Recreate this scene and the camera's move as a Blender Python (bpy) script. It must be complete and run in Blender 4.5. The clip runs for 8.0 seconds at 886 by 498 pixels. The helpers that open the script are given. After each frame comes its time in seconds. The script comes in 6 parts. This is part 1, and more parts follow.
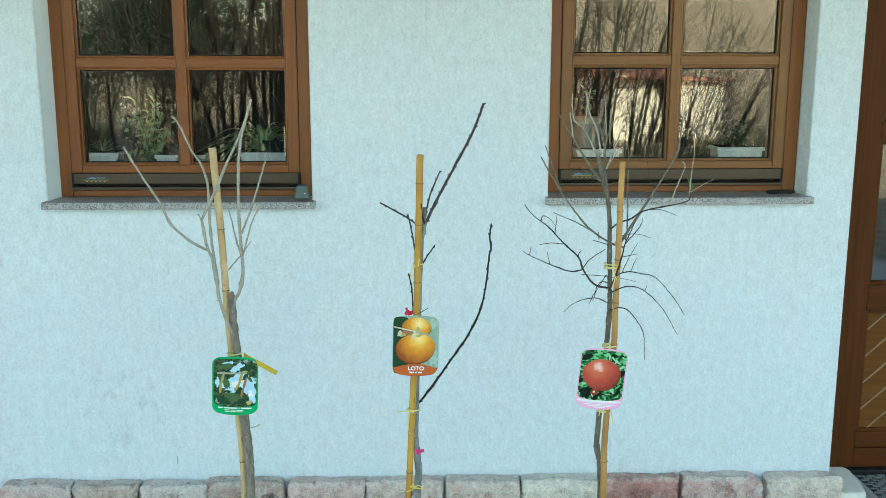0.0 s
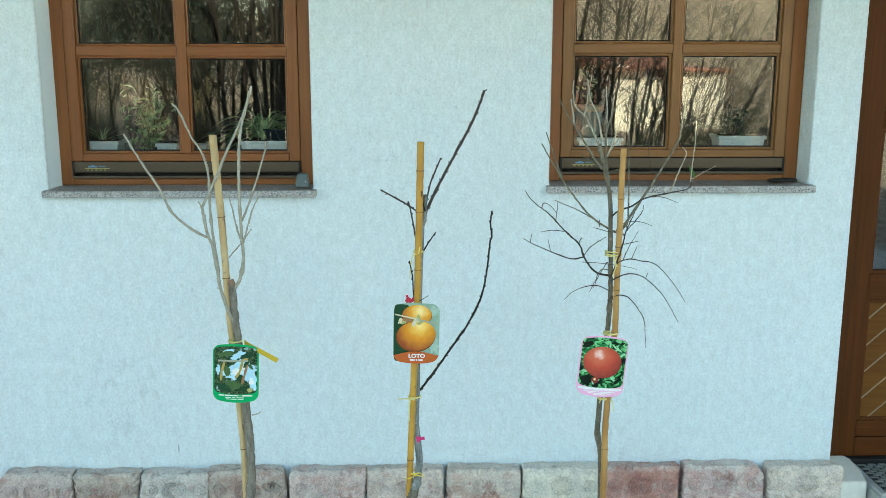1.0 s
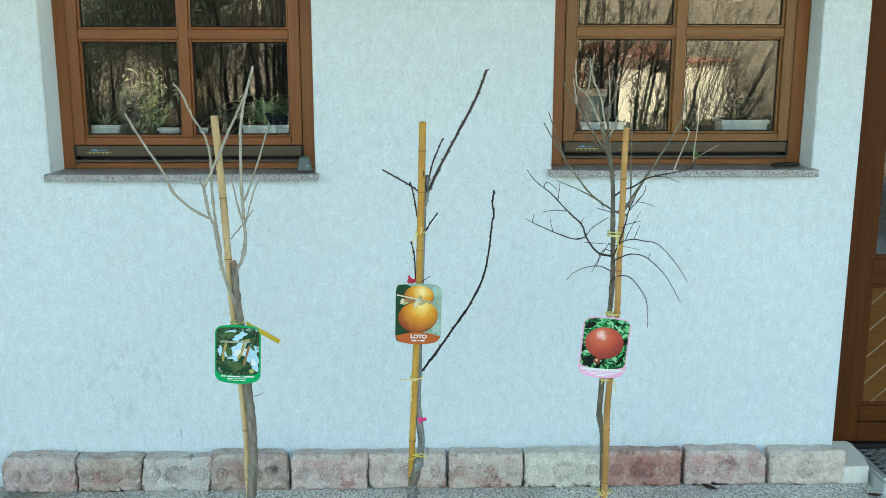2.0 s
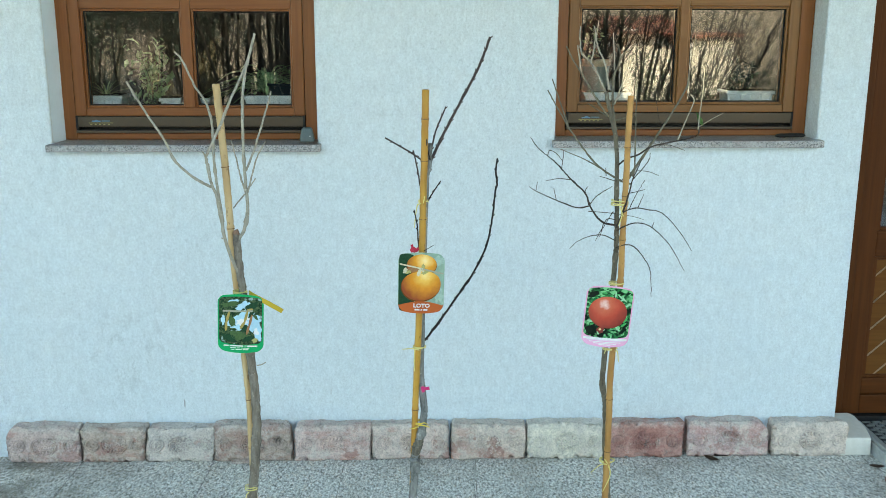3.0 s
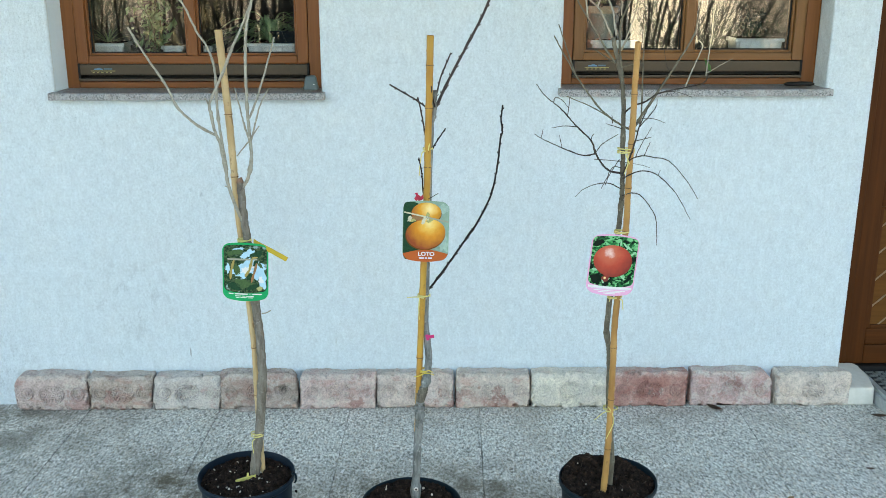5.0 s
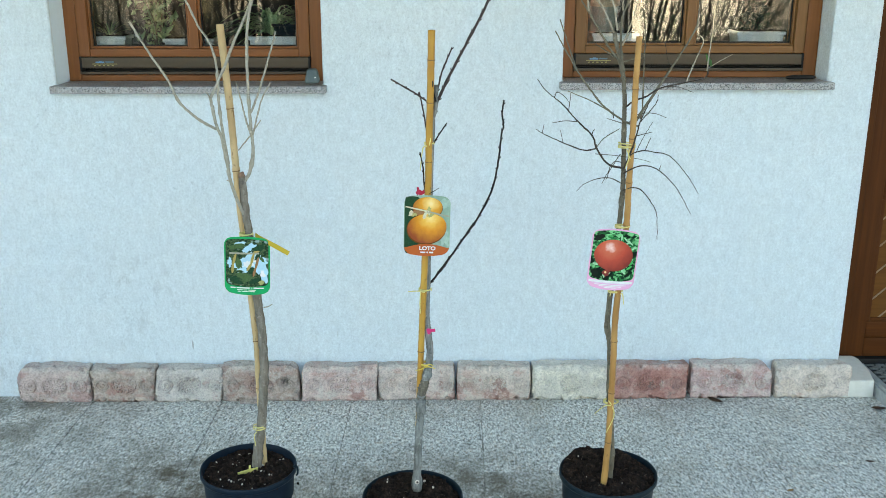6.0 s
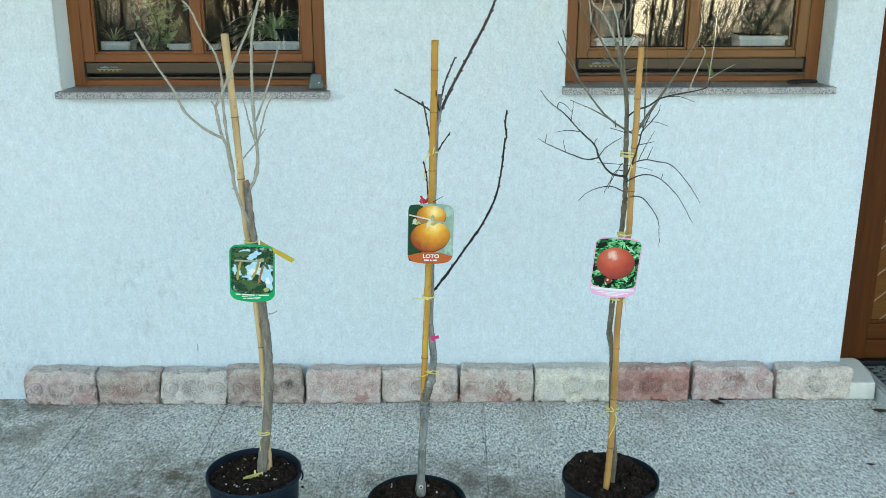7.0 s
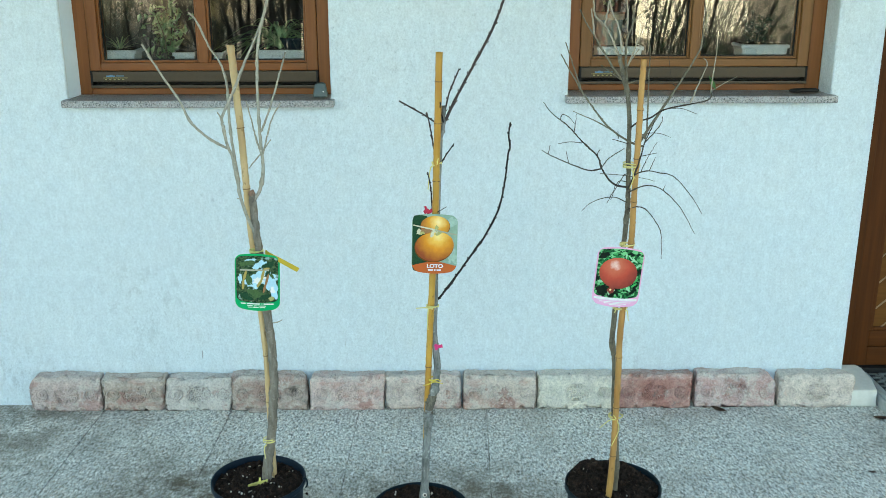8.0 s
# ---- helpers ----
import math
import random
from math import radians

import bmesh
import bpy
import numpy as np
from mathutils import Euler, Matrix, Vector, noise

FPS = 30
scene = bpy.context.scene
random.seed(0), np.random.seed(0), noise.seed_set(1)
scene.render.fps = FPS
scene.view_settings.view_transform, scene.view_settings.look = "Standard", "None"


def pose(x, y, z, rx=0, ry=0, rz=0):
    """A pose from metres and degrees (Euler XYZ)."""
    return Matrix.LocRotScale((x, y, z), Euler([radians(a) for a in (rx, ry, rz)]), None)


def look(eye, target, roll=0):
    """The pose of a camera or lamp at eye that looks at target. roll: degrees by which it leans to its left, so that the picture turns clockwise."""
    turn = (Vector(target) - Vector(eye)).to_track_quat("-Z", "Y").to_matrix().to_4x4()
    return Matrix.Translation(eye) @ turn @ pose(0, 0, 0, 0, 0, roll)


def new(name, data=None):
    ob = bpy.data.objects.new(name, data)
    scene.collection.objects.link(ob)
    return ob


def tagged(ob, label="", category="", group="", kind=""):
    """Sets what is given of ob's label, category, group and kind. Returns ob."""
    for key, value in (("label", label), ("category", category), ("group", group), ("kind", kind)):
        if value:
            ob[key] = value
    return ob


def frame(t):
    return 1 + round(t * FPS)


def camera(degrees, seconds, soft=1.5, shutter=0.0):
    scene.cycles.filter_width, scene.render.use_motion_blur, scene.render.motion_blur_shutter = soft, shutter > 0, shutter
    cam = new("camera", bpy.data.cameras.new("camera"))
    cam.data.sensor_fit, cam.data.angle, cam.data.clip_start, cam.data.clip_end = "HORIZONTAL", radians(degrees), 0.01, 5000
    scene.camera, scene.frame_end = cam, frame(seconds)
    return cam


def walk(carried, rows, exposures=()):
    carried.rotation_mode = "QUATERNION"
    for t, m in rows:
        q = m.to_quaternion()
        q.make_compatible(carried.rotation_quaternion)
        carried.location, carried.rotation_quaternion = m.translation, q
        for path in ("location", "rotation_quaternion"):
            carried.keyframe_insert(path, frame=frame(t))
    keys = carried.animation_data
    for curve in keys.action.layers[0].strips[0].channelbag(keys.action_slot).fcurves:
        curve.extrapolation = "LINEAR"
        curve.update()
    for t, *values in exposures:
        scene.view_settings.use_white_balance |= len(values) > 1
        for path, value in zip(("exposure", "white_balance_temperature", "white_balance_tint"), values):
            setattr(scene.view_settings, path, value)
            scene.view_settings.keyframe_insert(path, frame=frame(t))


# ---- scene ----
cam = camera(48.9, 8.0, soft=0.62)
PATH = [
    (0, (0.023, -3.536, 1.727), (0.089, -1.574, 1.342), 0.1),
    (0.5, (0.025, -3.535, 1.722), (0.089, -1.574, 1.329), 0.1),
    (1, (0.025, -3.535, 1.716), (0.088, -1.577, 1.314), 0.1),
    (1.5, (0.027, -3.538, 1.7), (0.087, -1.582, 1.291), 0.1),
    (3, (0.027, -3.534, 1.662), (0.078, -1.589, 1.199), 0.1),
    (3.5, (0.027, -3.531, 1.654), (0.073, -1.596, 1.149), 0.1),
    (4, (0.029, -3.531, 1.646), (0.071, -1.601, 1.122), 0.1),
    (4.5, (0.028, -3.528, 1.647), (0.069, -1.603, 1.106), 0.1),
    (6, (0.029, -3.533, 1.661), (0.066, -1.618, 1.085), 0.1),
    (6.5, (0.028, -3.534, 1.68), (0.063, -1.621, 1.098), 0.1),
    (7, (0.026, -3.541, 1.702), (0.058, -1.629, 1.114), 0.0),
    (7.5, (0.02, -3.549, 1.717), (0.051, -1.637, 1.13), 0.0),
    (8, (0.022, -3.554, 1.728), (0.049, -1.641, 1.144), 0.0),
]
walk(cam, [(t, look(eye, target, roll)) for t, eye, target, roll in PATH],
     exposures=[(0.0, 2.47, 7780, -6), (1.5, 2.47, 7780, -4), (3.0, 2.45, 7830, 0), (3.5, 2.49, 7980, 5), (6.5, 2.53, 8000, 3), (8.0, 2.53, 7880, -5)])

# ---- world, sun, exposure ----
SUN_EL, SUN_AZ = 33.0, 12.0          # the sun stands behind the house
world = bpy.data.worlds.new("world")
scene.world = world
world.use_nodes = True
wn = world.node_tree
sky = wn.nodes.new("ShaderNodeTexSky")
sky.sky_type, sky.sun_disc = "NISHITA", False
sky.sun_elevation, sky.sun_rotation = radians(SUN_EL), radians(SUN_AZ)
wn.nodes["Background"].inputs["Strength"].default_value = 0.15
wn.links.new(sky.outputs[0], wn.nodes["Background"].inputs["Color"])
sun_data = bpy.data.lights.new("sun", "SUN")
sun_data.energy, sun_data.angle, sun_data.color = 5.0, radians(0.5), (1.0, 0.93, 0.82)
sun_from = Vector((math.sin(radians(SUN_AZ)) * math.cos(radians(SUN_EL)), math.cos(radians(SUN_AZ)) * math.cos(radians(SUN_EL)), math.sin(radians(SUN_EL))))
sun = new("sun", sun_data)
sun.matrix_world = look(sun_from * 30, (0, 0, 0))

# ---- materials ----


class Mat:
    """A node material with a few shorthand ways to wire textures."""

    def __init__(self, name, rough=0.6, metal=0.0, spec=0.5):
        self.m = bpy.data.materials.new(name)
        self.m.use_nodes = True
        self.t = self.m.node_tree
        self.b = self.t.nodes["Principled BSDF"]
        self.b.inputs["Roughness"].default_value = rough
        self.b.inputs["Metallic"].default_value = metal
        self.b.inputs["Specular IOR Level"].default_value = spec
        self.co = self.t.nodes.new("ShaderNodeTexCoord").outputs["Object"]

    def node(self, kind):
        return self.t.nodes.new(kind)

    def put(self, socket, value):
        if isinstance(value, bpy.types.NodeSocket):
            self.t.links.new(value, socket)
        elif isinstance(value, (tuple, list)) and len(value) == 3 and socket.type == "RGBA":
            socket.default_value = (*value, 1)
        else:
            socket.default_value = value

    def stretched(self, sx, sy, sz, turn=(0, 0, 0)):
        n = self.node("ShaderNodeMapping")
        self.put(n.inputs["Vector"], self.co)
        n.inputs["Scale"].default_value = (sx, sy, sz)
        n.inputs["Rotation"].default_value = turn
        return n.outputs[0]

    def away(self, centre, co=None):
        n = self.node("ShaderNodeVectorMath")
        n.operation = "DISTANCE"
        self.put(n.inputs[0], co or self.co)
        n.inputs[1].default_value = centre
        return n.outputs["Value"]

    def noise(self, scale, detail=4.0, rough=0.55, co=None, out="Fac"):
        n = self.node("ShaderNodeTexNoise")
        self.put(n.inputs["Vector"], co or self.co)
        n.inputs["Scale"].default_value, n.inputs["Detail"].default_value, n.inputs["Roughness"].default_value = scale, detail, rough
        return n.outputs[out]

    def cells(self, scale, out="Color", feature="F1", co=None, rand=1.0):
        n = self.node("ShaderNodeTexVoronoi")
        n.feature = feature
        self.put(n.inputs["Vector"], co or self.co)
        n.inputs["Scale"].default_value, n.inputs["Randomness"].default_value = scale, rand
        return n.outputs[out]

    def ramp(self, fac, *stops):
        n = self.node("ShaderNodeValToRGB")
        self.put(n.inputs[0], fac)
        e = n.color_ramp.elements
        while len(e) < len(stops):
            e.new(0.5)
        for el, (at, col) in zip(e, stops):
            el.position = at
            el.color = (col, col, col, 1) if isinstance(col, (int, float)) else (*col, 1)
        return n.outputs[0]

    def mix(self, fac, a, b, blend="MIX"):
        n = self.node("ShaderNodeMix")
        n.data_type, n.blend_type = "RGBA", blend
        self.put(n.inputs[0], fac), self.put(n.inputs[6], a), self.put(n.inputs[7], b)
        return n.outputs[2]

    def math(self, op, a, b=0.5):
        n = self.node("ShaderNodeMath")
        n.operation = op
        self.put(n.inputs[0], a), self.put(n.inputs[1], b)
        return n.outputs[0]

    def rand(self):
        return self.node("ShaderNodeObjectInfo").outputs["Random"]

    def island(self):
        return self.node("ShaderNodeNewGeometry").outputs["Random Per Island"]

    def color(self, value):
        self.put(self.b.inputs["Base Color"], value)
        return self

    def bump(self, height, strength=0.4, dist=0.002):
        n = self.node("ShaderNodeBump")
        self.put(n.inputs["Height"], height)
        n.inputs["Strength"].default_value, n.inputs["Distance"].default_value = strength, dist
        if self.b.inputs["Normal"].links:
            self.put(n.inputs["Normal"], self.b.inputs["Normal"].links[0].from_socket)
        self.put(self.b.inputs["Normal"], n.outputs[0])
        return self

    def rough(self, value):
        self.put(self.b.inputs["Roughness"], value)
        return self


def speckled(name, a, b, scale, rough=0.6, bump=0.2, dist=0.001, detail=5.0):
    k = Mat(name, rough)
    f = k.noise(scale, detail)
    k.color(k.mix(k.ramp(f, (0.3, 0.0), (0.7, 1.0)), a, b)).bump(f, bump, dist)
    return k.m


joint_sand = speckled("dark_joint_sand", (0.07, 0.066, 0.05), (0.46, 0.45, 0.38), 11, 0.95)


def stucco_mat():
    k = Mat("rubbed_stucco", 0.92, spec=0.2)
    grain = k.noise(170, 3, 0.7)
    lumps = k.noise(48, 5, 0.7, k.stretched(1.2, 1, 0.85))
    patch = k.ramp(k.noise(5.5, 5, 0.7), (0.36, 0.10), (0.64, 1.0))
    pits = k.math("MULTIPLY", k.ramp(k.noise(46, 5, 0.72, k.stretched(1.25, 1, 0.9)), (0.595, 0.0), (0.66, 1.0)), patch)
    cloud = k.ramp(k.noise(1.7, 5, 0.6), (0.35, 0.0), (0.7, 1.0))
    col = k.mix(cloud, (0.690, 0.776, 0.814), (0.656, 0.738, 0.774))
    rubbed = k.ramp(k.noise(26, 5, 0.75, k.stretched(1.3, 1, 0.8)), (0.34, 0.92), (0.64, 1.05))
    col = k.mix(1.0, col, rubbed, "MULTIPLY")
    # hollows between lumps and the pits carry their relief shade as darker colour
    col = k.mix(k.math("MULTIPLY", k.ramp(lumps, (0.30, 1.0), (0.44, 0.0)), 0.30), col, (0.48, 0.54, 0.56))
    col = k.mix(k.math("MULTIPLY", pits, 0.14), col, (0.34, 0.38, 0.39))
    mottle = k.ramp(k.noise(105, 4, 0.75, k.stretched(1.1, 1, 0.95)), (0.33, 0.88), (0.62, 1.05))
    col = k.mix(1.0, col, mottle, "MULTIPLY")
    flecks = k.math("MULTIPLY", k.ramp(k.cells(40, "Distance", co=k.stretched(1.4, 1, 0.8)), (0.07, 1.0), (0.17, 0.0)), k.ramp(k.noise(17, 4, 0.7), (0.55, 0.0), (0.62, 1.0)))
    col = k.mix(k.math("MULTIPLY", flecks, 0.10), col, (0.24, 0.26, 0.26))
    # rubbed dirt low on the wall, a scratch and a few small scuffs
    smear = k.ramp(k.noise(15, 7, 0.8, k.stretched(1.3, 1, 0.8)), (0.52, 0.0), (0.60, 1.0))
    for centre, r0, r1, share in (((-1.08, 0.0, 0.40), 0.05, 0.30, 0.45), ((0.80, 0.0, 0.21), 0.02, 0.10, 0.6), ((-1.62, 0.0, 0.12), 0.05, 0.30, 0.4)):
        near = k.ramp(k.away(centre), (r0, 1.0), (r1, 0.0))
        col = k.mix(k.math("MULTIPLY", k.math("MULTIPLY", near, smear), share), col, (0.36, 0.41, 0.43))
    scratch = k.ramp(k.away((-0.873 * 7, 0.0, 0.214), k.stretched(7, 1, 1)), (0.014, 0.7), (0.022, 0.0))
    col = k.mix(scratch, col, (0.25, 0.26, 0.25))
    marks = k.ramp(k.noise(7.5, 3, 0.6, k.stretched(2.4, 1, 0.9)), (0.72, 0.0), (0.75, 1.0))
    col = k.mix(k.math("MULTIPLY", marks, 0.35), col, (0.36, 0.37, 0.35))
    k.color(col)
    k.bump(lumps, 0.7, 0.008).bump(grain, 0.5, 0.004).bump(k.math("SUBTRACT", 1.0, pits), 0.6, 0.006)
    return k.m


def wood_mat(name, dark, light, rough=0.35, upright=True, spec=0.34):
    k = Mat(name, rough, spec=spec)
    co = k.stretched(60, 60, 2.2) if upright else k.stretched(2.2, 60, 60)
    g = k.noise(1.0, 6, 0.65, co)
    broad = k.noise(3.0, 3, 0.5)
    col = k.mix(k.ramp(g, (0.3, 0.0), (0.7, 1.0)), dark, light)
    col = k.mix(k.math("MULTIPLY", broad, 0.4), col, tuple(c * 0.62 for c in dark))
    k.color(col).bump(g, 0.12, 0.001)
    k.rough(k.ramp(broad, (0.3, rough - 0.08), (0.7, rough + 0.14)))
    return k.m


def granite_mat():
    k = Mat("grey_granite", 0.42)
    c = k.cells(330)
    f = k.math("ADD", k.math("MULTIPLY", k.noise(190, 4, 0.7), 0.6), k.math("MULTIPLY", k.ramp(c, (0.0, 0.0), (1.0, 1.0)), 0.4))
    col = k.ramp(f, (0.34, (0.07, 0.07, 0.075)), (0.43, (0.22, 0.225, 0.23)), (0.52, (0.36, 0.365, 0.365)), (0.60, (0.34, 0.315, 0.30)), (0.72, (0.54, 0.55, 0.545)))
    rusty = k.ramp(k.noise(14, 4, 0.7), (0.56, 0.0), (0.66, 1.0))
    col = k.mix(k.math("MULTIPLY", rusty, 0.35), col, (0.30, 0.22, 0.20))
    pale = k.ramp(k.noise(34, 4, 0.75), (0.52, 0.0), (0.62, 1.0))
    col = k.mix(k.math("MULTIPLY", pale, 0.30), col, (0.62, 0.64, 0.65))
    k.color(col).bump(k.noise(300, 2), 0.1, 0.0006)
    return k.m


def aggregate_mat():
    k = Mat("washed_concrete", 0.75, spec=0.3)
    k.co = k.node("ShaderNodeNewGeometry").outputs["Position"]
    warp = k.node("ShaderNodeVectorMath")
    warp.operation = "ADD"
    flat = k.co
    k.co = k.stretched(1.0, 0.52, 1.0)
    k.put(warp.inputs[0], k.co)
    sc = k.node("ShaderNodeVectorMath")
    sc.operation = "SCALE"
    k.put(sc.inputs[0], k.noise(85, 3, 0.6, out="Color"))
    sc.inputs["Scale"].default_value = 0.009
    k.put(warp.inputs[1], sc.outputs[0])
    w = warp.outputs[0]
    c = k.cells(124, co=w)
    edge = k.cells(124, "Distance", "DISTANCE_TO_EDGE", co=w)
    d = k.cells(124, "Distance", co=w)
    sep = k.node("ShaderNodeSeparateColor")
    k.put(sep.inputs[0], c)
    stone = k.ramp(sep.outputs[0], (0.0, (0.12, 0.12, 0.105)), (0.22, (0.42, 0.42, 0.37)), (0.50, (0.74, 0.74, 0.66)), (0.72, (0.92, 0.92, 0.85)), (0.86, (0.72, 0.60, 0.45)), (1.0, (0.97, 0.96, 0.90)))
    sand = k.ramp(k.noise(122, 3, 0.6), (0.35, (0.14, 0.143, 0.125)), (0.43, (0.38, 0.385, 0.345)), (0.51, (0.76, 0.765, 0.71)), (0.58, (1.0, 1.0, 0.97)))
    col = k.mix(0.6, stone, sand)
    gap = k.math("MULTIPLY", k.ramp(edge, (0.03, 1.0), (0.16, 0.0)), k.ramp(k.noise(60, 4, 0.7), (0.40, 0.25), (0.60, 1.0)))
    col = k.mix(k.math("MULTIPLY", gap, 0.45), col, (0.25, 0.245, 0.205))
    fine = k.ramp(k.noise(330, 3, 0.7), (0.35, 0.94), (0.65, 1.10))
    col = k.mix(1.0, col, fine, "MULTIPLY")
    k.co = flat
    # brown moss and earth stains, and damp grey towards the wall end of some slabs
    worn = k.ramp(k.noise(3.1, 7, 0.72), (0.50, 0.0), (0.64, 1.0))
    col = k.mix(k.math("MULTIPLY", worn, 0.36), col, (0.25, 0.22, 0.165))
    damp = k.ramp(k.noise(1.3, 4, 0.6), (0.40, 0.0), (0.62, 1.0))
    col = k.mix(k.math("MULTIPLY", damp, 0.10), col, (0.20, 0.215, 0.21))
    # earth washed out round the pots, and a darker corner at far left
    ragged = k.ramp(k.noise(8, 7, 0.78), (0.37, 0.0), (0.58, 1.0))
    for centre, r, share in (((-0.82, -0.70, 0), 0.46, 1.0), ((-0.62, -0.98, 0), 0.36, 1.0), ((-0.10, -0.78, 0), 0.40, 0.9), ((0.22, -0.66, 0), 0.26, 0.8), ((0.36, -0.86, 0), 0.28, 0.8), ((-1.80, -0.15, 0), 0.95, 0.8), ((1.85, -0.35, 0), 0.3, 0.4)):
        near = k.ramp(k.away(centre), (r * 0.25, 1.0), (r, 0.0))
        col = k.mix(k.math("MULTIPLY", k.math("MULTIPLY", near, ragged), share), col, (0.135, 0.112, 0.076))
    k.color(col).bump(k.math("SUBTRACT", 1.0, d), 0.35, 0.005)
    return k.m


def brick_mat(name, base, pale, red, dirt, hollow_shade_at=None):
    """Old fired clay: the base tone with lime smears, redder burnt patches and grey dirt, each by its share. A hollow,
    where given, gets its shade as dark colour.
    """
    k = Mat(name, 0.92, spec=0.15)
    base = tuple(0.88 * v for v in base)
    k.co = k.node("ShaderNodeNewGeometry").outputs["Position"]
    col = k.mix(k.ramp(k.noise(38, 6, 0.7), (0.35, 0.0), (0.65, 1.0)), tuple(v * 0.80 for v in base), tuple(v * 1.16 for v in base))
    reds = k.ramp(k.noise(9, 5, 0.65, k.stretched(1.0, 1.0, 1.7)), (0.60 - 0.22 * red, 0.0), (0.66 - 0.18 * red, 1.0))
    col = k.mix(k.math("MULTIPLY", reds, 0.55), col, (base[0] * 0.84, base[1] * 0.60, base[2] * 0.58))
    burnt = k.ramp(k.noise(7, 6, 0.7, k.stretched(1.4, 1.0, 1.1)), (0.63 - 0.13 * red, 0.0), (0.65 - 0.13 * red, 1.0))
    col = k.mix(k.math("MULTIPLY", burnt, 0.6), col, (0.36, 0.185, 0.155))
    lime = k.ramp(k.noise(13, 7, 0.75), (0.66 - 0.25 * pale, 0.0), (0.74 - 0.22 * pale, 1.0))
    col = k.mix(k.math("MULTIPLY", lime, 0.7), col, (0.60, 0.555, 0.495))
    sep = k.node("ShaderNodeSeparateXYZ")
    k.put(sep.inputs[0], k.co)
    dusty = k.math("MULTIPLY", k.ramp(sep.outputs[2], (0.118, 0.0), (0.140, 1.0)), k.ramp(k.noise(17, 6, 0.75), (0.36, 0.0), (0.58, 1.0)))
    col = k.mix(k.math("MULTIPLY", dusty, 0.4 + 0.4 * pale), col, (0.64, 0.605, 0.55))
    grey = k.ramp(k.noise(21, 6, 0.75, k.stretched(1.3, 1, 1)), (0.68 - 0.2 * dirt, 0.0), (0.76 - 0.18 * dirt, 1.0))
    col = k.mix(k.math("MULTIPLY", grey, 0.65), col, (0.19, 0.18, 0.165))
    # near-black patch over the sunk hollow: its shade painted into the clay
    if hollow_shade_at:
        ragged = k.math("ADD", k.away(hollow_shade_at), k.math("MULTIPLY", k.noise(60, 4, 0.7), 0.024))
        col = k.mix(k.ramp(ragged, (0.024, 0.85), (0.034, 0.0)), col, (0.075, 0.070, 0.062))
    spk = k.ramp(k.noise(140, 4, 0.75), (0.32, 0.72), (0.55, 1.12))
    col = k.mix(1.0, col, spk, "MULTIPLY")
    k.color(col).bump(k.noise(75, 7, 0.75), 0.65, 0.005).bump(k.noise(240, 4, 0.7), 0.5, 0.002)
    return k.m


def bark_mat(name, a, b, scale=60, rough=0.75):
    k = Mat(name, rough, spec=0.3)
    f = k.noise(1.0, 6, 0.7, k.stretched(scale * 1.6, scale * 1.6, scale * 0.35))
    s = k.noise(scale * 1.5, 3, 0.6)
    col = k.mix(k.ramp(f, (0.32, 0.0), (0.68, 1.0)), a, b)
    col = k.mix(k.math("MULTIPLY", k.ramp(k.noise(scale * 0.6, 5, 0.75), (0.56, 0.0), (0.64, 1.0)), 0.5), col, tuple(c * 0.45 for c in a))
    col = k.mix(k.math("MULTIPLY", k.ramp(s, (0.6, 0.0), (0.72, 1.0)), 0.55), col, tuple(min(1, c * 1.7 + 0.05) for c in b))
    k.color(col).bump(f, 0.8, 0.003)
    return k.m


def bamboo_mat(name, base, brown):
    k = Mat(name, 0.42, spec=0.4)
    f = k.noise(1.0, 4, 0.6, k.stretched(160, 160, 3.0))
    tone = k.ramp(k.noise(7, 3, 0.6, k.stretched(1, 1, 0.9)), (0.4, 0.0), (0.7, 1.0))
    col = k.mix(k.math("MULTIPLY", f, 0.75), base, tuple(min(1, v * 1.25 + 0.03) for v in base))
    col = k.mix(k.math("MULTIPLY", tone, 0.75), col, brown)
    spots = k.ramp(k.noise(45, 4, 0.65, k.stretched(1.6, 1.6, 0.6)), (0.62, 0.0), (0.68, 1.0))
    col = k.mix(k.math("MULTIPLY", spots, 0.6), col, (0.16, 0.085, 0.03))
    k.color(col).bump(f, 0.15, 0.0008)
    return k.m


def soil_mat():
    k = Mat("dark_peat", 0.97, spec=0.1)
    f = k.noise(60, 6, 0.75)
    # peat brown, with crumb shadows and highlights painted in along the bump
    k.color(k.ramp(f, (0.28, (0.006, 0.0045, 0.004)), (0.52, (0.030, 0.020, 0.015)), (0.78, (0.105, 0.062, 0.040)))).bump(f, 0.9, 0.008)
    return k.m


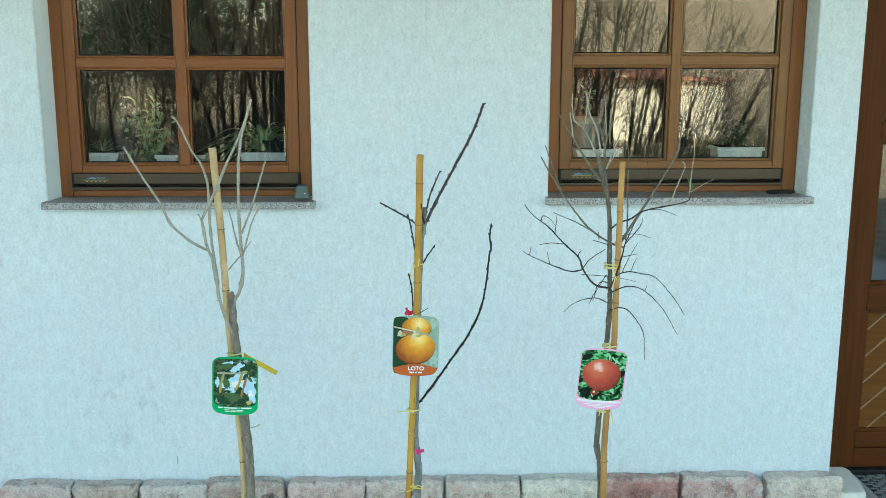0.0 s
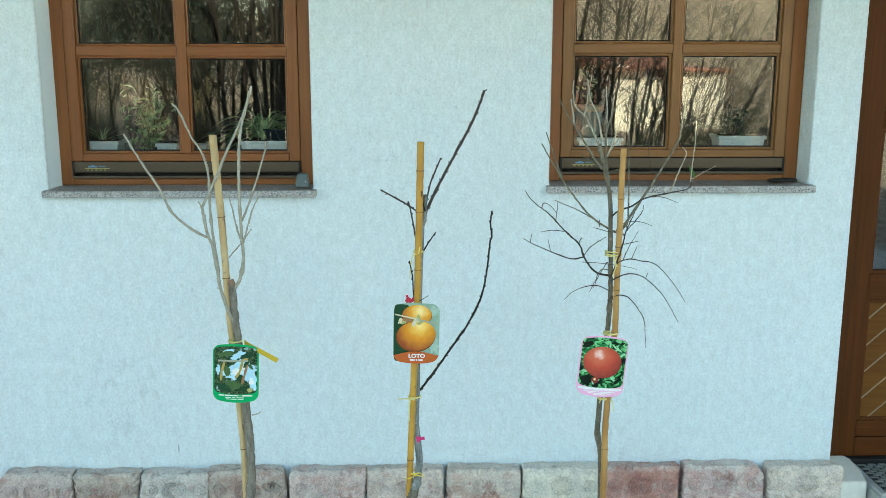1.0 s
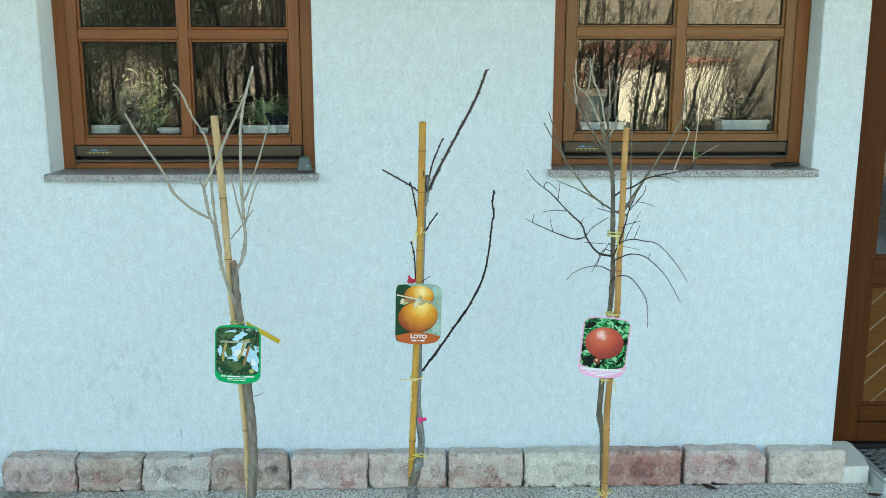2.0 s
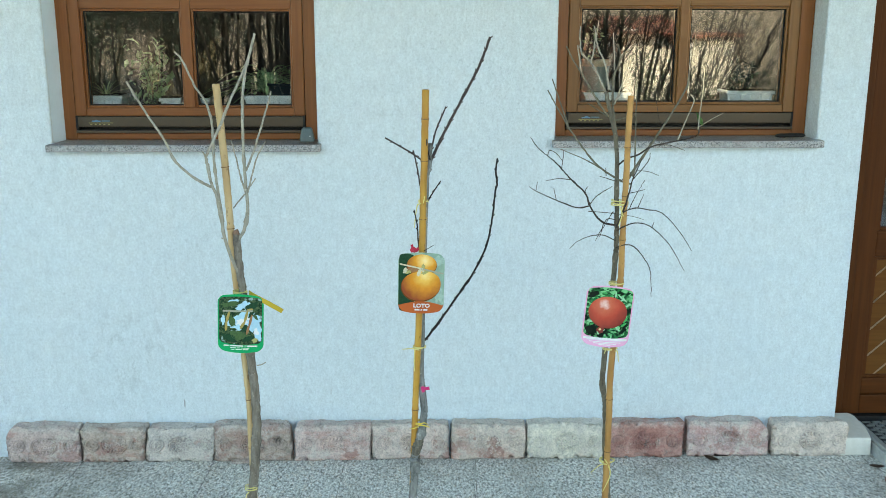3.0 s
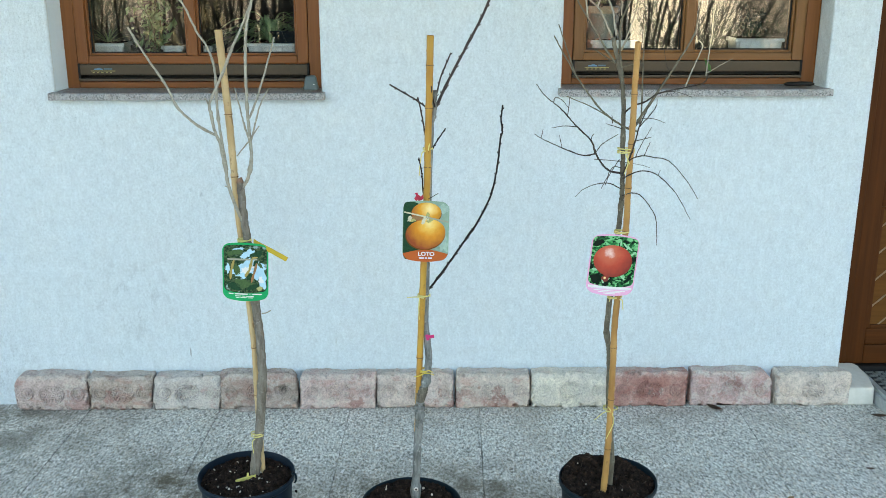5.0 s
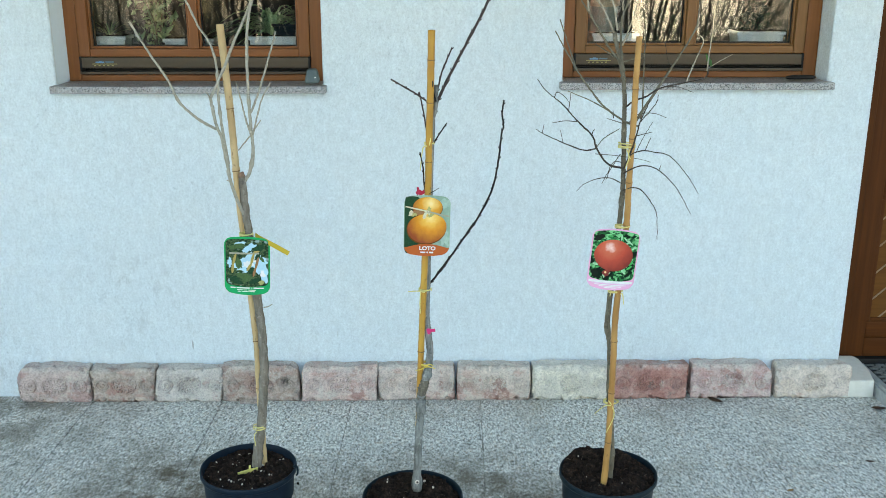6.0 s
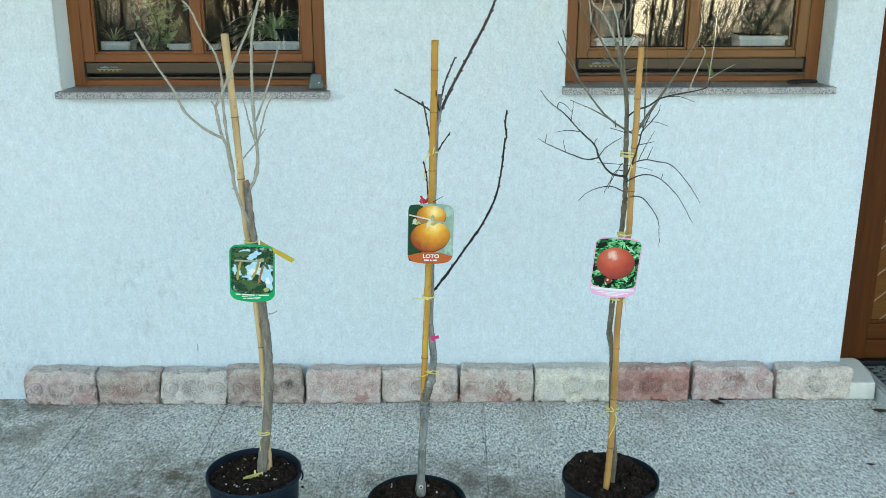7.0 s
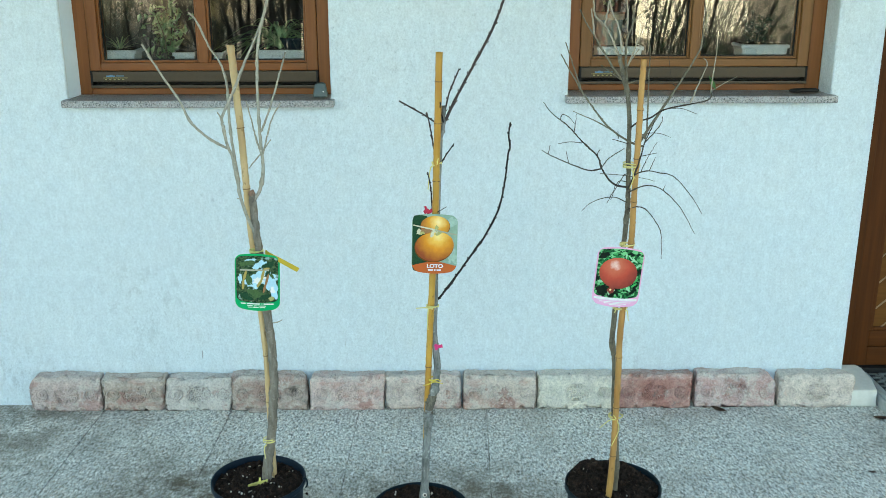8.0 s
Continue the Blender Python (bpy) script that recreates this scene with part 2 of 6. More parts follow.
def glass_mat():
    m = bpy.data.materials.new("window_glass")
    m.use_nodes = True
    t = m.node_tree
    t.nodes.remove(t.nodes["Principled BSDF"])
    mix, tr, gl, fr = (t.nodes.new(n) for n in ("ShaderNodeMixShader", "ShaderNodeBsdfTransparent", "ShaderNodeBsdfGlossy", "ShaderNodeFresnel"))
    tr.inputs["Color"].default_value = (0.84, 0.88, 0.87, 1)
    gl.inputs["Roughness"].default_value = 0.0
    gl.inputs["Color"].default_value = (1, 1, 1, 1)
    fr.inputs["IOR"].default_value = 2.1        # two coated panes together
    nz, bp, co = t.nodes.new("ShaderNodeTexNoise"), t.nodes.new("ShaderNodeBump"), t.nodes.new("ShaderNodeTexCoord")
    nz.inputs["Scale"].default_value = 3.0
    nz.inputs["Detail"].default_value = 1.0
    bp.inputs["Strength"].default_value, bp.inputs["Distance"].default_value = 0.25, 0.004
    t.links.new(co.outputs["Object"], nz.inputs["Vector"])
    t.links.new(nz.outputs["Fac"], bp.inputs["Height"])
    t.links.new(bp.outputs[0], gl.inputs["Normal"])
    t.links.new(fr.outputs[0], mix.inputs[0])
    t.links.new(tr.outputs[0], mix.inputs[1])
    t.links.new(gl.outputs[0], mix.inputs[2])
    t.links.new(mix.outputs[0], t.nodes["Material Output"].inputs[0])
    return m


def plain(name, col, rough=0.5, metal=0.0, scale=40, vary=0.18, bump=0.06):
    k = Mat(name, rough, metal, 0.35)
    f = k.noise(scale, 4, 0.6)
    k.color(k.mix(f, tuple(c * (1 - vary) for c in col), tuple(min(1, c * (1 + vary)) for c in col))).bump(f, bump, 0.001)
    return k.m


stucco = stucco_mat()
board_white = plain("white_board_paint", (0.80, 0.80, 0.78), 0.5, scale=30, vary=0.05)
reveal_white = plain("smooth_white_reveal", (0.70, 0.82, 0.90), 0.85, scale=60, vary=0.05, bump=0.25)
reveal_paint = plain("smooth_reveal_plaster", (0.54, 0.60, 0.615), 0.85, scale=60, vary=0.06, bump=0.25)
frame_wood = wood_mat("red_brown_window_wood", (0.192, 0.061, 0.0155), (0.276, 0.097, 0.0250), 0.42)
frame_wood_flat = wood_mat("red_brown_rail_wood", (0.192, 0.061, 0.0155), (0.276, 0.097, 0.0250), 0.42, upright=False)
sash_wood = wood_mat("brown_sash_wood", (0.183, 0.079, 0.0235), (0.268, 0.120, 0.038), 0.38)
sash_wood_flat = wood_mat("brown_sash_rail_wood", (0.183, 0.079, 0.0235), (0.268, 0.120, 0.038), 0.38, upright=False)
door_wood = wood_mat("dark_door_wood", (0.070, 0.021, 0.0046), (0.116, 0.0355, 0.0075), 0.5, spec=0.12)
door_wood_flat = wood_mat("dark_door_rail_wood", (0.070, 0.021, 0.0046), (0.116, 0.0355, 0.0075), 0.5, upright=False, spec=0.12)
panel_wood = wood_mat("honey_panel_wood", (0.118, 0.043, 0.0095), (0.172, 0.070, 0.016), 0.5, upright=False, spec=0.12)
bead_wood = plain("pale_worn_bead", (0.285, 0.185, 0.105), 0.5)
bronze = plain("brown_anodised_rail", (0.078, 0.060, 0.041), 0.38, 0.35, scale=90)
black_rubber = plain("black_gasket", (0.008, 0.0075, 0.007), 0.7)
granite = granite_mat()
aggregate = aggregate_mat()
BRICK_TONES = (
    ("pinkish", brick_mat("pink_grey_brick", (0.585, 0.470, 0.430), 0.5, 0.3, 0.42)),
    ("brown-grey", brick_mat("brown_grey_brick", (0.530, 0.440, 0.380), 0.4, 0.25, 0.52)),
    ("pale grey-pink", brick_mat("pale_grey_pink_brick", (0.640, 0.575, 0.525), 0.6, 0.12, 0.45)),
    ("brown-grey stained and hollow-shaded", brick_mat("stained_hollow_shade_brick", (0.520, 0.425, 0.365), 0.4, 0.35, 0.60, (-0.516, -0.06, 0.083))),
    ("rosy pink", brick_mat("rosy_brick", (0.690, 0.545, 0.490), 0.5, 0.38, 0.3)),
    ("rosy beige", brick_mat("rosy_beige_brick", (0.700, 0.580, 0.510), 0.55, 0.22, 0.28)),
    ("beige and red", brick_mat("beige_red_brick", (0.690, 0.590, 0.510), 0.5, 0.45, 0.35)),
    ("pale cream", brick_mat("cream_brick", (0.780, 0.725, 0.610), 0.7, 0.0, 0.25)),
    ("dark red-brown", brick_mat("dark_red_brick", (0.520, 0.310, 0.265), 0.36, 0.6, 0.42)),
    ("dusty pink and white", brick_mat("red_white_brick", (0.640, 0.480, 0.445), 0.68, 0.45, 0.3)),
    ("smooth pale beige", brick_mat("pale_beige_brick", (0.720, 0.620, 0.540), 0.35, 0.10, 0.2)),
)
white_stone = speckled("cream_cast_stone", (0.66, 0.64, 0.56), (0.74, 0.72, 0.65), 45, 0.85, 0.3, 0.002)
step_stone = speckled("grey_step_stone", (0.36, 0.38, 0.38), (0.46, 0.48, 0.48), 60, 0.8, 0.3)
straw_cane = bamboo_mat("straw_cane", (0.54, 0.39, 0.20), (0.42, 0.25, 0.10))
amber_cane = bamboo_mat("amber_cane", (0.47, 0.255, 0.034), (0.33, 0.125, 0.018))
tan_cane = bamboo_mat("tan_cane", (0.44, 0.235, 0.068), (0.24, 0.092, 0.018))
grey_bark = bark_mat("grey_green_bark", (0.120, 0.098, 0.076), (0.255, 0.228, 0.185))
whip_bark = bark_mat("pale_grey_twig", (0.285, 0.262, 0.205), (0.43, 0.405, 0.335), 80)
pale_bark = bark_mat("pale_tan_twig", (0.30, 0.26, 0.19), (0.43, 0.39, 0.31), 80)
purple_bark = bark_mat("purple_brown_twig", (0.036, 0.026, 0.025), (0.085, 0.064, 0.060), 80)
black_bark = bark_mat("blackish_twig", (0.010, 0.008, 0.008), (0.028, 0.022, 0.020), 80)
dark_bark = bark_mat("dark_twig", (0.030, 0.023, 0.018), (0.074, 0.060, 0.048), 80)
silver_bark = bark_mat("silver_grey_bark", (0.078, 0.080, 0.072), (0.285, 0.292, 0.275), 45)
olive_bark = bark_mat("olive_grey_bark", (0.115, 0.103, 0.072), (0.20, 0.182, 0.130), 60)
knotty_bark = bark_mat("brown_knotty_bark", (0.080, 0.068, 0.048), (0.205, 0.180, 0.130), 55)
collar_bark = bark_mat("folded_collar_bark", (0.060, 0.050, 0.036), (0.200, 0.178, 0.135), 90)
cut_wood = bark_mat("reddish_cut_wood", (0.16, 0.085, 0.055), (0.32, 0.19, 0.13), 90)
soil = soil_mat()
perlite_white = plain("white_perlite", (0.64, 0.58, 0.50), 0.9)
navy_plastic = plain("navy_pot_plastic", (0.0025, 0.0115, 0.023), 0.48, scale=30, vary=0.3)
black_plastic = plain("blue_black_pot_plastic", (0.004, 0.013, 0.019), 0.5, scale=30, vary=0.3)
yellow_tie = plain("yellow_tie_plastic", (0.72, 0.55, 0.09), 0.45)
pale_tie = plain("faded_yellow_tie", (0.72, 0.64, 0.24), 0.45)
ochre_band = plain("ochre_paper_band", (0.52, 0.37, 0.03), 0.55)
pink_tape = plain("pink_tape", (0.62, 0.03, 0.16), 0.5)
glass = glass_mat()
# dark paint puts part of the room's dimness into its colour
room_paint = plain("room_dimness_paint", (0.10, 0.095, 0.085), 0.9, scale=4)
planter_white = plain("white_glazed_planter", (0.86, 0.89, 0.90), 0.3, scale=12, vary=0.05)
clay_green = plain("grey_green_flowerpot", (0.36, 0.38, 0.32), 0.7, scale=14)
clay_rim = plain("tan_pot_rim", (0.66, 0.50, 0.34), 0.7)

# ---- building helpers ----
ORIGIN = {}


def part(name, bm, material, parent=None, label="", at=None, smooth=False):
    """Links a bmesh, given in world coordinates, as one mesh object; under a parent it takes the parent's origin."""
    o = Vector(at) if at is not None else (ORIGIN[parent.name] if parent else Vector())
    bmesh.ops.translate(bm, verts=bm.verts, vec=-o)
    bmesh.ops.recalc_face_normals(bm, faces=bm.faces)
    if smooth:
        for f in bm.faces:
            f.smooth = True
    me = bpy.data.meshes.new(name)
    bm.to_mesh(me)
    bm.free()
    me.materials.append(material)
    ob = new(name, me)
    if parent:
        ob.parent = parent
        ob.location = o - ORIGIN[parent.name]
    else:
        ob.location = o
    ORIGIN[ob.name] = o
    if label:
        tagged(ob, label)
    return ob


def thing(name, at, label, category, group="", kind=""):
    ob = new(name)
    ob.empty_display_size = 0.05
    ob.location = at
    ORIGIN[ob.name] = Vector(at)
    return tagged(ob, label, category, group, kind)


def box(x0, x1, y0, y1, z0, z1, bevel=0.0, segments=2):
    bm = bmesh.new()
    bmesh.ops.create_cube(bm, size=1, matrix=Matrix.Translation(((x0 + x1) / 2, (y0 + y1) / 2, (z0 + z1) / 2)) @ Matrix.Diagonal((x1 - x0, y1 - y0, z1 - z0, 1)))
    if bevel:
        bmesh.ops.bevel(bm, geom=bm.edges[:], offset=bevel, segments=segments, affect="EDGES", profile=0.6)
    return bm


def merge(*bms):
    out = bmesh.new()
    for b in bms:
        me = bpy.data.meshes.new("scratch")
        b.to_mesh(me)
        b.free()
        out.from_mesh(me)
        bpy.data.meshes.remove(me)
    return out


def glide(points, steps):
    """Catmull-Rom points along a centre line."""
    p = [Vector(q) for q in points]
    p = [2 * p[0] - p[1], *p, 2 * p[-1] - p[-2]]
    out = []
    for i in range(1, len(p) - 2):
        for s in range(steps):
            t = s / steps
            a, b, c, d = p[i - 1:i + 3]
            out.append(0.5 * (2 * b + (c - a) * t + (2 * a - 5 * b + 4 * c - d) * t * t + (3 * b - a - 3 * c + d) * t ** 3))
    out.append(p[-2])
    return out


def tube(points, r0, r1, sides=8, steps=5, wobble=0.0, knots=0, swell=1.3, seed=0, closed=False, radius=None):
    """A round limb along a smooth centre line, tapering from r0 to r1, with small swellings at its nodes."""
    rng = random.Random(seed)
    line = glide(points, steps)
    n = len(line)
    if wobble:
        for i in range(1, n - 1):
            line[i] = line[i] + Vector((rng.gauss(0, wobble), rng.gauss(0, wobble), 0))
    length = sum((line[i + 1] - line[i]).length for i in range(n - 1))
    nodes = [rng.uniform(0.05, 0.97) * length for _ in range(knots)]
    bm = bmesh.new()
    rings, run = [], 0.0
    side = Vector((0.31, 0.95, 0.07))
    for i, c in enumerate(line):
        ahead = (line[min(i + 1, n - 1)] - line[max(i - 1, 0)]).normalized()
        u = (side - ahead * side.dot(ahead)).normalized()
        side = u
        v = ahead.cross(u)
        if i:
            run += (c - line[i - 1]).length
        f = run / max(length, 1e-6)
        r = radius(f) if radius else r0 + (r1 - r0) * f
        for k in nodes:
            r += (swell - 1) * r * math.exp(-((run - k) / (1.4 * max(r0, 0.0025))) ** 2)
        rings.append([bm.verts.new(c + (u * math.cos(a) + v * math.sin(a)) * r * (1 + rng.uniform(-0.06, 0.06))) for a in (2 * math.pi * j / sides for j in range(sides))])
    for a, b in zip(rings, rings[1:]):
        for j in range(sides):
            bm.faces.new((a[j], a[(j + 1) % sides], b[(j + 1) % sides], b[j]))
    bm.faces.new(rings[0][::-1])
    bm.faces.new(rings[-1])
    return bm


def lathe(profile, sides=48, at=(0, 0, 0)):
    bm = bmesh.new()
    rings = []
    for r, z in profile:
        rings.append([bm.verts.new((at[0] + r * math.cos(2 * math.pi * j / sides), at[1] + r * math.sin(2 * math.pi * j / sides), at[2] + z)) for j in range(sides)])
    for a, b in zip(rings, rings[1:]):
        for j in range(sides):
            bm.faces.new((a[j], a[(j + 1) % sides], b[(j + 1) % sides], b[j]))
    return bm, rings


def pebbles(spots, size, seed, squash=0.75):
    """Many small uneven lumps in one mesh."""
    rng = random.Random(seed)
    bm = bmesh.new()
    for p in spots:
        s = size * rng.uniform(0.5, 1.5)
        m = Matrix.Translation(p) @ Euler((rng.uniform(0, 6), rng.uniform(0, 6), rng.uniform(0, 6))).to_matrix().to_4x4() @ Matrix.Diagonal((s, s * rng.uniform(0.6, 1), s * squash, 1))
        bmesh.ops.create_icosphere(bm, subdivisions=1, radius=1, matrix=m)
    return bm


def wall_sheet(x0, x1, z0, z1, y0, y1, holes):
    """A thick wall with openings right through it. Each hole: xa, xb, za, zb."""
    xs = sorted({x0, x1, *[v for h in holes for v in h[:2]]})
    zs = sorted({z0, z1, *[v for h in holes for v in h[2:]]})
    bm = bmesh.new()
    grid = {}

    def v(x, y, z):
        key = (round(x, 5), round(y, 5), round(z, 5))
        if key not in grid:
            grid[key] = bm.verts.new((x, y, z))
        return grid[key]

    def solid(i, j):
        if not (0 <= i < len(xs) - 1 and 0 <= j < len(zs) - 1):
            return False
        cx, cz = (xs[i] + xs[i + 1]) / 2, (zs[j] + zs[j + 1]) / 2
        return not any(h[0] < cx < h[1] and h[2] < cz < h[3] for h in holes)

    for i in range(len(xs) - 1):
        for j in range(len(zs) - 1):
            if not solid(i, j):
                continue
            a, b, c, d = xs[i], xs[i + 1], zs[j], zs[j + 1]
            for y in (y0, y1):
                bm.faces.new((v(a, y, c), v(b, y, c), v(b, y, d), v(a, y, d)))
            if not solid(i - 1, j):
                bm.faces.new((v(a, y0, c), v(a, y1, c), v(a, y1, d), v(a, y0, d)))
            if not solid(i + 1, j):
                bm.faces.new((v(b, y0, c), v(b, y1, c), v(b, y1, d), v(b, y0, d)))
            if not solid(i, j - 1):
                bm.faces.new((v(a, y0, c), v(b, y0, c), v(b, y1, c), v(a, y1, c)))
            if not solid(i, j + 1):
                bm.faces.new((v(a, y0, d), v(b, y0, d), v(b, y1, d), v(a, y1, d)))
    return bm


# ---- the house ----
WINDOWS = ((-1.287, -0.336, 1.2145), (0.528, 1.490, 1.2265))      # left, right, top of the sill
HEAD = 2.56
DOOR = (1.664, 2.74, 0.0, 2.16)
THICK = 0.34
front = part("wall_front", wall_sheet(-8, 8, -0.2, 3.1, 0.0, THICK, [(a, b, z, HEAD) for a, b, z in WINDOWS] + [DOOR]), stucco)
tagged(front, "pale blue-white rubbed stucco facade with small pits and smears", "wall", kind="structure")
rounding = front.modifiers.new("soft_corners", "BEVEL")
rounding.width, rounding.segments, rounding.limit_method = 0.008, 3, "ANGLE"
for name, b in (("wall_back", (-8, 8, 8.0, 8.3, -0.2, 3.1)), ("wall_left", (-8.3, -8.003, 0, 8.3, -0.2, 3.1)), ("wall_right", (8.003, 8.3, 0, 8.3, -0.2, 3.1))):
    tagged(part(name, box(*b), reveal_paint), "plain pale plastered house shell", "wall", kind="structure")


def shading_roof():
    """A gabled roof added out of view; its deep eaves shade the upper facade."""
    bm = bmesh.new()
    ring = [(-1.95, 2.64), (-1.95, 2.78), (4.15, 8.4), (9.15, 3.12), (9.15, 2.98), (8.3, 3.105), (0.0, 3.105)]
    ends = [[bm.verts.new((x, y, z)) for y, z in ring] for x in (-8.8, 8.8)]
    n = len(ring)
    for i in range(n):
        bm.faces.new((ends[0][i], ends[0][(i + 1) % n], ends[1][(i + 1) % n], ends[1][i]))
    bm.faces.new(ends[0]), bm.faces.new(ends[1][::-1])
    return tagged(part("roof", bm, unseen_eave_wood), "added unseen gabled roof whose wooden eaves shade the facade", "roof", kind="structure")


unseen_eave_wood = wood_mat("unseen_eave_boards", (0.20, 0.11, 0.05), (0.30, 0.17, 0.08), 0.6, upright=False)
shading_roof()
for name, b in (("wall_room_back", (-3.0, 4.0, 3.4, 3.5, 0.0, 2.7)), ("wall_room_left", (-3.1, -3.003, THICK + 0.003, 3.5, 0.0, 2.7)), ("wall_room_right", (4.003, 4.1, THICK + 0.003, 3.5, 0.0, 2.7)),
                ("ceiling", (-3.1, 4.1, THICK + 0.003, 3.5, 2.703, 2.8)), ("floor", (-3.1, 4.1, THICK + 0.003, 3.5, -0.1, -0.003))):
    tagged(part(name, box(*b), room_paint), "plain room behind the windows, painted dark for its dimness", "wall", kind="structure")


def window(name, xa, xb, zs, stile_wood, rail_wood):
    """A wooden casement of two by three panes, set back in its opening over a granite sill."""
    w = thing(name, (xa, 0.11, zs), "red-brown wooden casement window with six panes", "window", kind="structure")
    yf, yb = 0.112, 0.182
    fw = 0.053
    zb = zs + 0.026
    e = 0.002
    if xa < 0:
        splay = bmesh.new()
        rings = [[splay.verts.new(q) for q in ((xa - 0.001, 0.004, z), (xa + 0.0105, yf - 0.0005, z), (xa - 0.001, yf - 0.0005, z))] for z in (zs + 0.002, HEAD - 0.002)]
        splay.faces.new(rings[0][::-1]), splay.faces.new(rings[1])
        for q in range(3):
            splay.faces.new((rings[0][q], rings[0][(q + 1) % 3], rings[1][(q + 1) % 3], rings[1][q]))
        tagged(part("reveal_plaster", splay, reveal_white), "smooth pale plaster splayed along the window reveal", "reveal", kind="structure")
    part("frame_jamb", box(xa + e, xa + fw, yf, yb, zs + e, HEAD - e, 0.004), frame_wood, w)
    part("frame_jamb", box(xb - fw, xb - e, yf, yb, zs + e, HEAD - e, 0.004), frame_wood, w)
    part("frame_sill_rail", box(xa + fw, xb - fw, yf + 0.002, yb, zs + e, zb, 0.004), frame_wood_flat, w)
    part("frame_head", box(xa + fw, xb - fw, yf + 0.002, yb, HEAD - fw, HEAD - e, 0.004), frame_wood_flat, w)
    # bronze weather rail and end caps; a black strip stands for the gap's shade
    ra, rb, rz = xa + fw + 0.001, xb - fw - 0.001, zb + 0.002
    rail = part("weather_rail", merge(box(ra, rb, yf - 0.006, yf + 0.05, rz + 0.022, rz + 0.0605, 0.003), box(ra, rb, yf - 0.012, yf + 0.05, rz, rz + 0.010, 0.002), box(ra, rb, yf - 0.001, yf + 0.002, rz + 0.022, rz + 0.027)), bronze, w, "brown anodised aluminium weather rail")
    part("slot_shade", box(ra, rb, yf + 0.034, yf + 0.05, rz + 0.0095, rz + 0.0225), black_rubber, rail, "black strip standing in for shade in the rail slot")
    part("end_cap", box(ra - 0.0005, ra + 0.008, yf - 0.008, yf + 0.05, rz + 0.008, rz + 0.064, 0.002), black_rubber, rail)
    part("end_cap", box(rb - 0.008, rb + 0.0005, yf - 0.008, yf + 0.05, rz + 0.008, rz + 0.064, 0.002), black_rubber, rail)
    # maker's sticker, drawn as plain bars
    sx, sz = xa + 0.100, rz + 0.036
    part("sticker", merge(box(sx, sx + 0.090, yf - 0.0068, yf - 0.0061, sz, sz + 0.0022), *[box(sx + 0.006 + 0.016 * i, sx + 0.013 + 0.016 * i, yf - 0.0068, yf - 0.0061, sz - 0.006, sz - 0.003) for i in range(5)]), sticker_yellow, rail, "yellow bars of a sticker")
    part("sticker", merge(box(sx + 0.012, sx + 0.044, yf - 0.0068, yf - 0.0061, sz + 0.005, sz + 0.010), box(sx + 0.024, sx + 0.036, yf - 0.0068, yf - 0.0061, sz + 0.010, sz + 0.0125)), sticker_blue, rail, "light blue mark of a sticker")
    part("sticker", box(sx + 0.048, sx + 0.078, yf - 0.0068, yf - 0.0061, sz + 0.006, sz + 0.011), sticker_slate, rail)
    # sash
    ys, sw, foot = yf - 0.004, 0.040, 0.029
    sa, sb, z0, z1 = xa + fw + 0.0015, xb - fw - 0.0015, rz + 0.0625, HEAD - fw - 0.002
    sash = part("sash", merge(box(sa, sa + sw, ys, yb - 0.006, z0, z1, 0.005), box(sb - sw, sb, ys, yb - 0.006, z0, z1, 0.005)), stile_wood, w, "brown wooden opening sash")
    part("sash_rail", merge(box(sa + sw, sb - sw, ys + 0.001, yb - 0.006, z0, z0 + foot, 0.005), box(sa + sw, sb - sw, ys + 0.001, yb - 0.006, z1 - sw, z1, 0.005)), rail_wood, sash)
    ga, gb, g0 = sa + sw, sb - sw, z0 + foot
    mid, mw = (ga + gb) / 2, 0.0175
    part("mullion", box(mid - mw, mid + mw, ys + 0.003, yb - 0.01, g0, z1 - sw, 0.004), stile_wood, sash)
    cross = [zs + 0.4925, zs + 0.4925 + 0.392]
    for z in cross:
        for u0, u1 in ((ga, mid - mw), (mid + mw, gb)):
            part("glazing_bar", box(u0, u1, ys + 0.004, yb - 0.01, z - mw, z + mw, 0.004), rail_wood, sash)
    zcut = [g0, *[v for z in cross for v in (z - mw, z + mw)], z1 - sw]
    for u0, u1 in ((ga, mid - mw), (mid + mw, gb)):
        for k in range(3):
            c0, c1 = zcut[2 * k], zcut[2 * k + 1]
            bd, by = 0.0085, ys + 0.012
            part("bead", merge(box(u0, u0 + bd, by, yb - 0.012, c0, c1, 0.003), box(u1 - bd, u1, by, yb - 0.012, c0, c1, 0.003),
                               box(u0 + bd, u1 - bd, by, yb - 0.012, c0, c0 + bd, 0.003), box(u0 + bd, u1 - bd, by, yb - 0.012, c1 - bd, c1, 0.003)), stile_wood, sash)
            gk = 0.004
            part("seal", merge(box(u0 + bd, u0 + bd + gk, by + 0.012, by + 0.02, c0 + bd, c1 - bd), box(u1 - bd - gk, u1 - bd, by + 0.012, by + 0.02, c0 + bd, c1 - bd),
                               box(u0 + bd + gk, u1 - bd - gk, by + 0.012, by + 0.02, c0 + bd, c0 + bd + gk), box(u0 + bd + gk, u1 - bd - gk, by + 0.012, by + 0.02, c1 - bd - gk, c1 - bd)), black_rubber, sash)
            pane = bmesh.new()
            yg = by + 0.016
            pane.faces.new([pane.verts.new(q) for q in ((u0 + bd, yg, c0 + bd), (u1 - bd, yg, c0 + bd), (u1 - bd, yg, c1 - bd), (u0 + bd, yg, c1 - bd))])
            p = part("pane", pane, glass, sash, "clear reflecting glass pane")
            p.visible_shadow = False
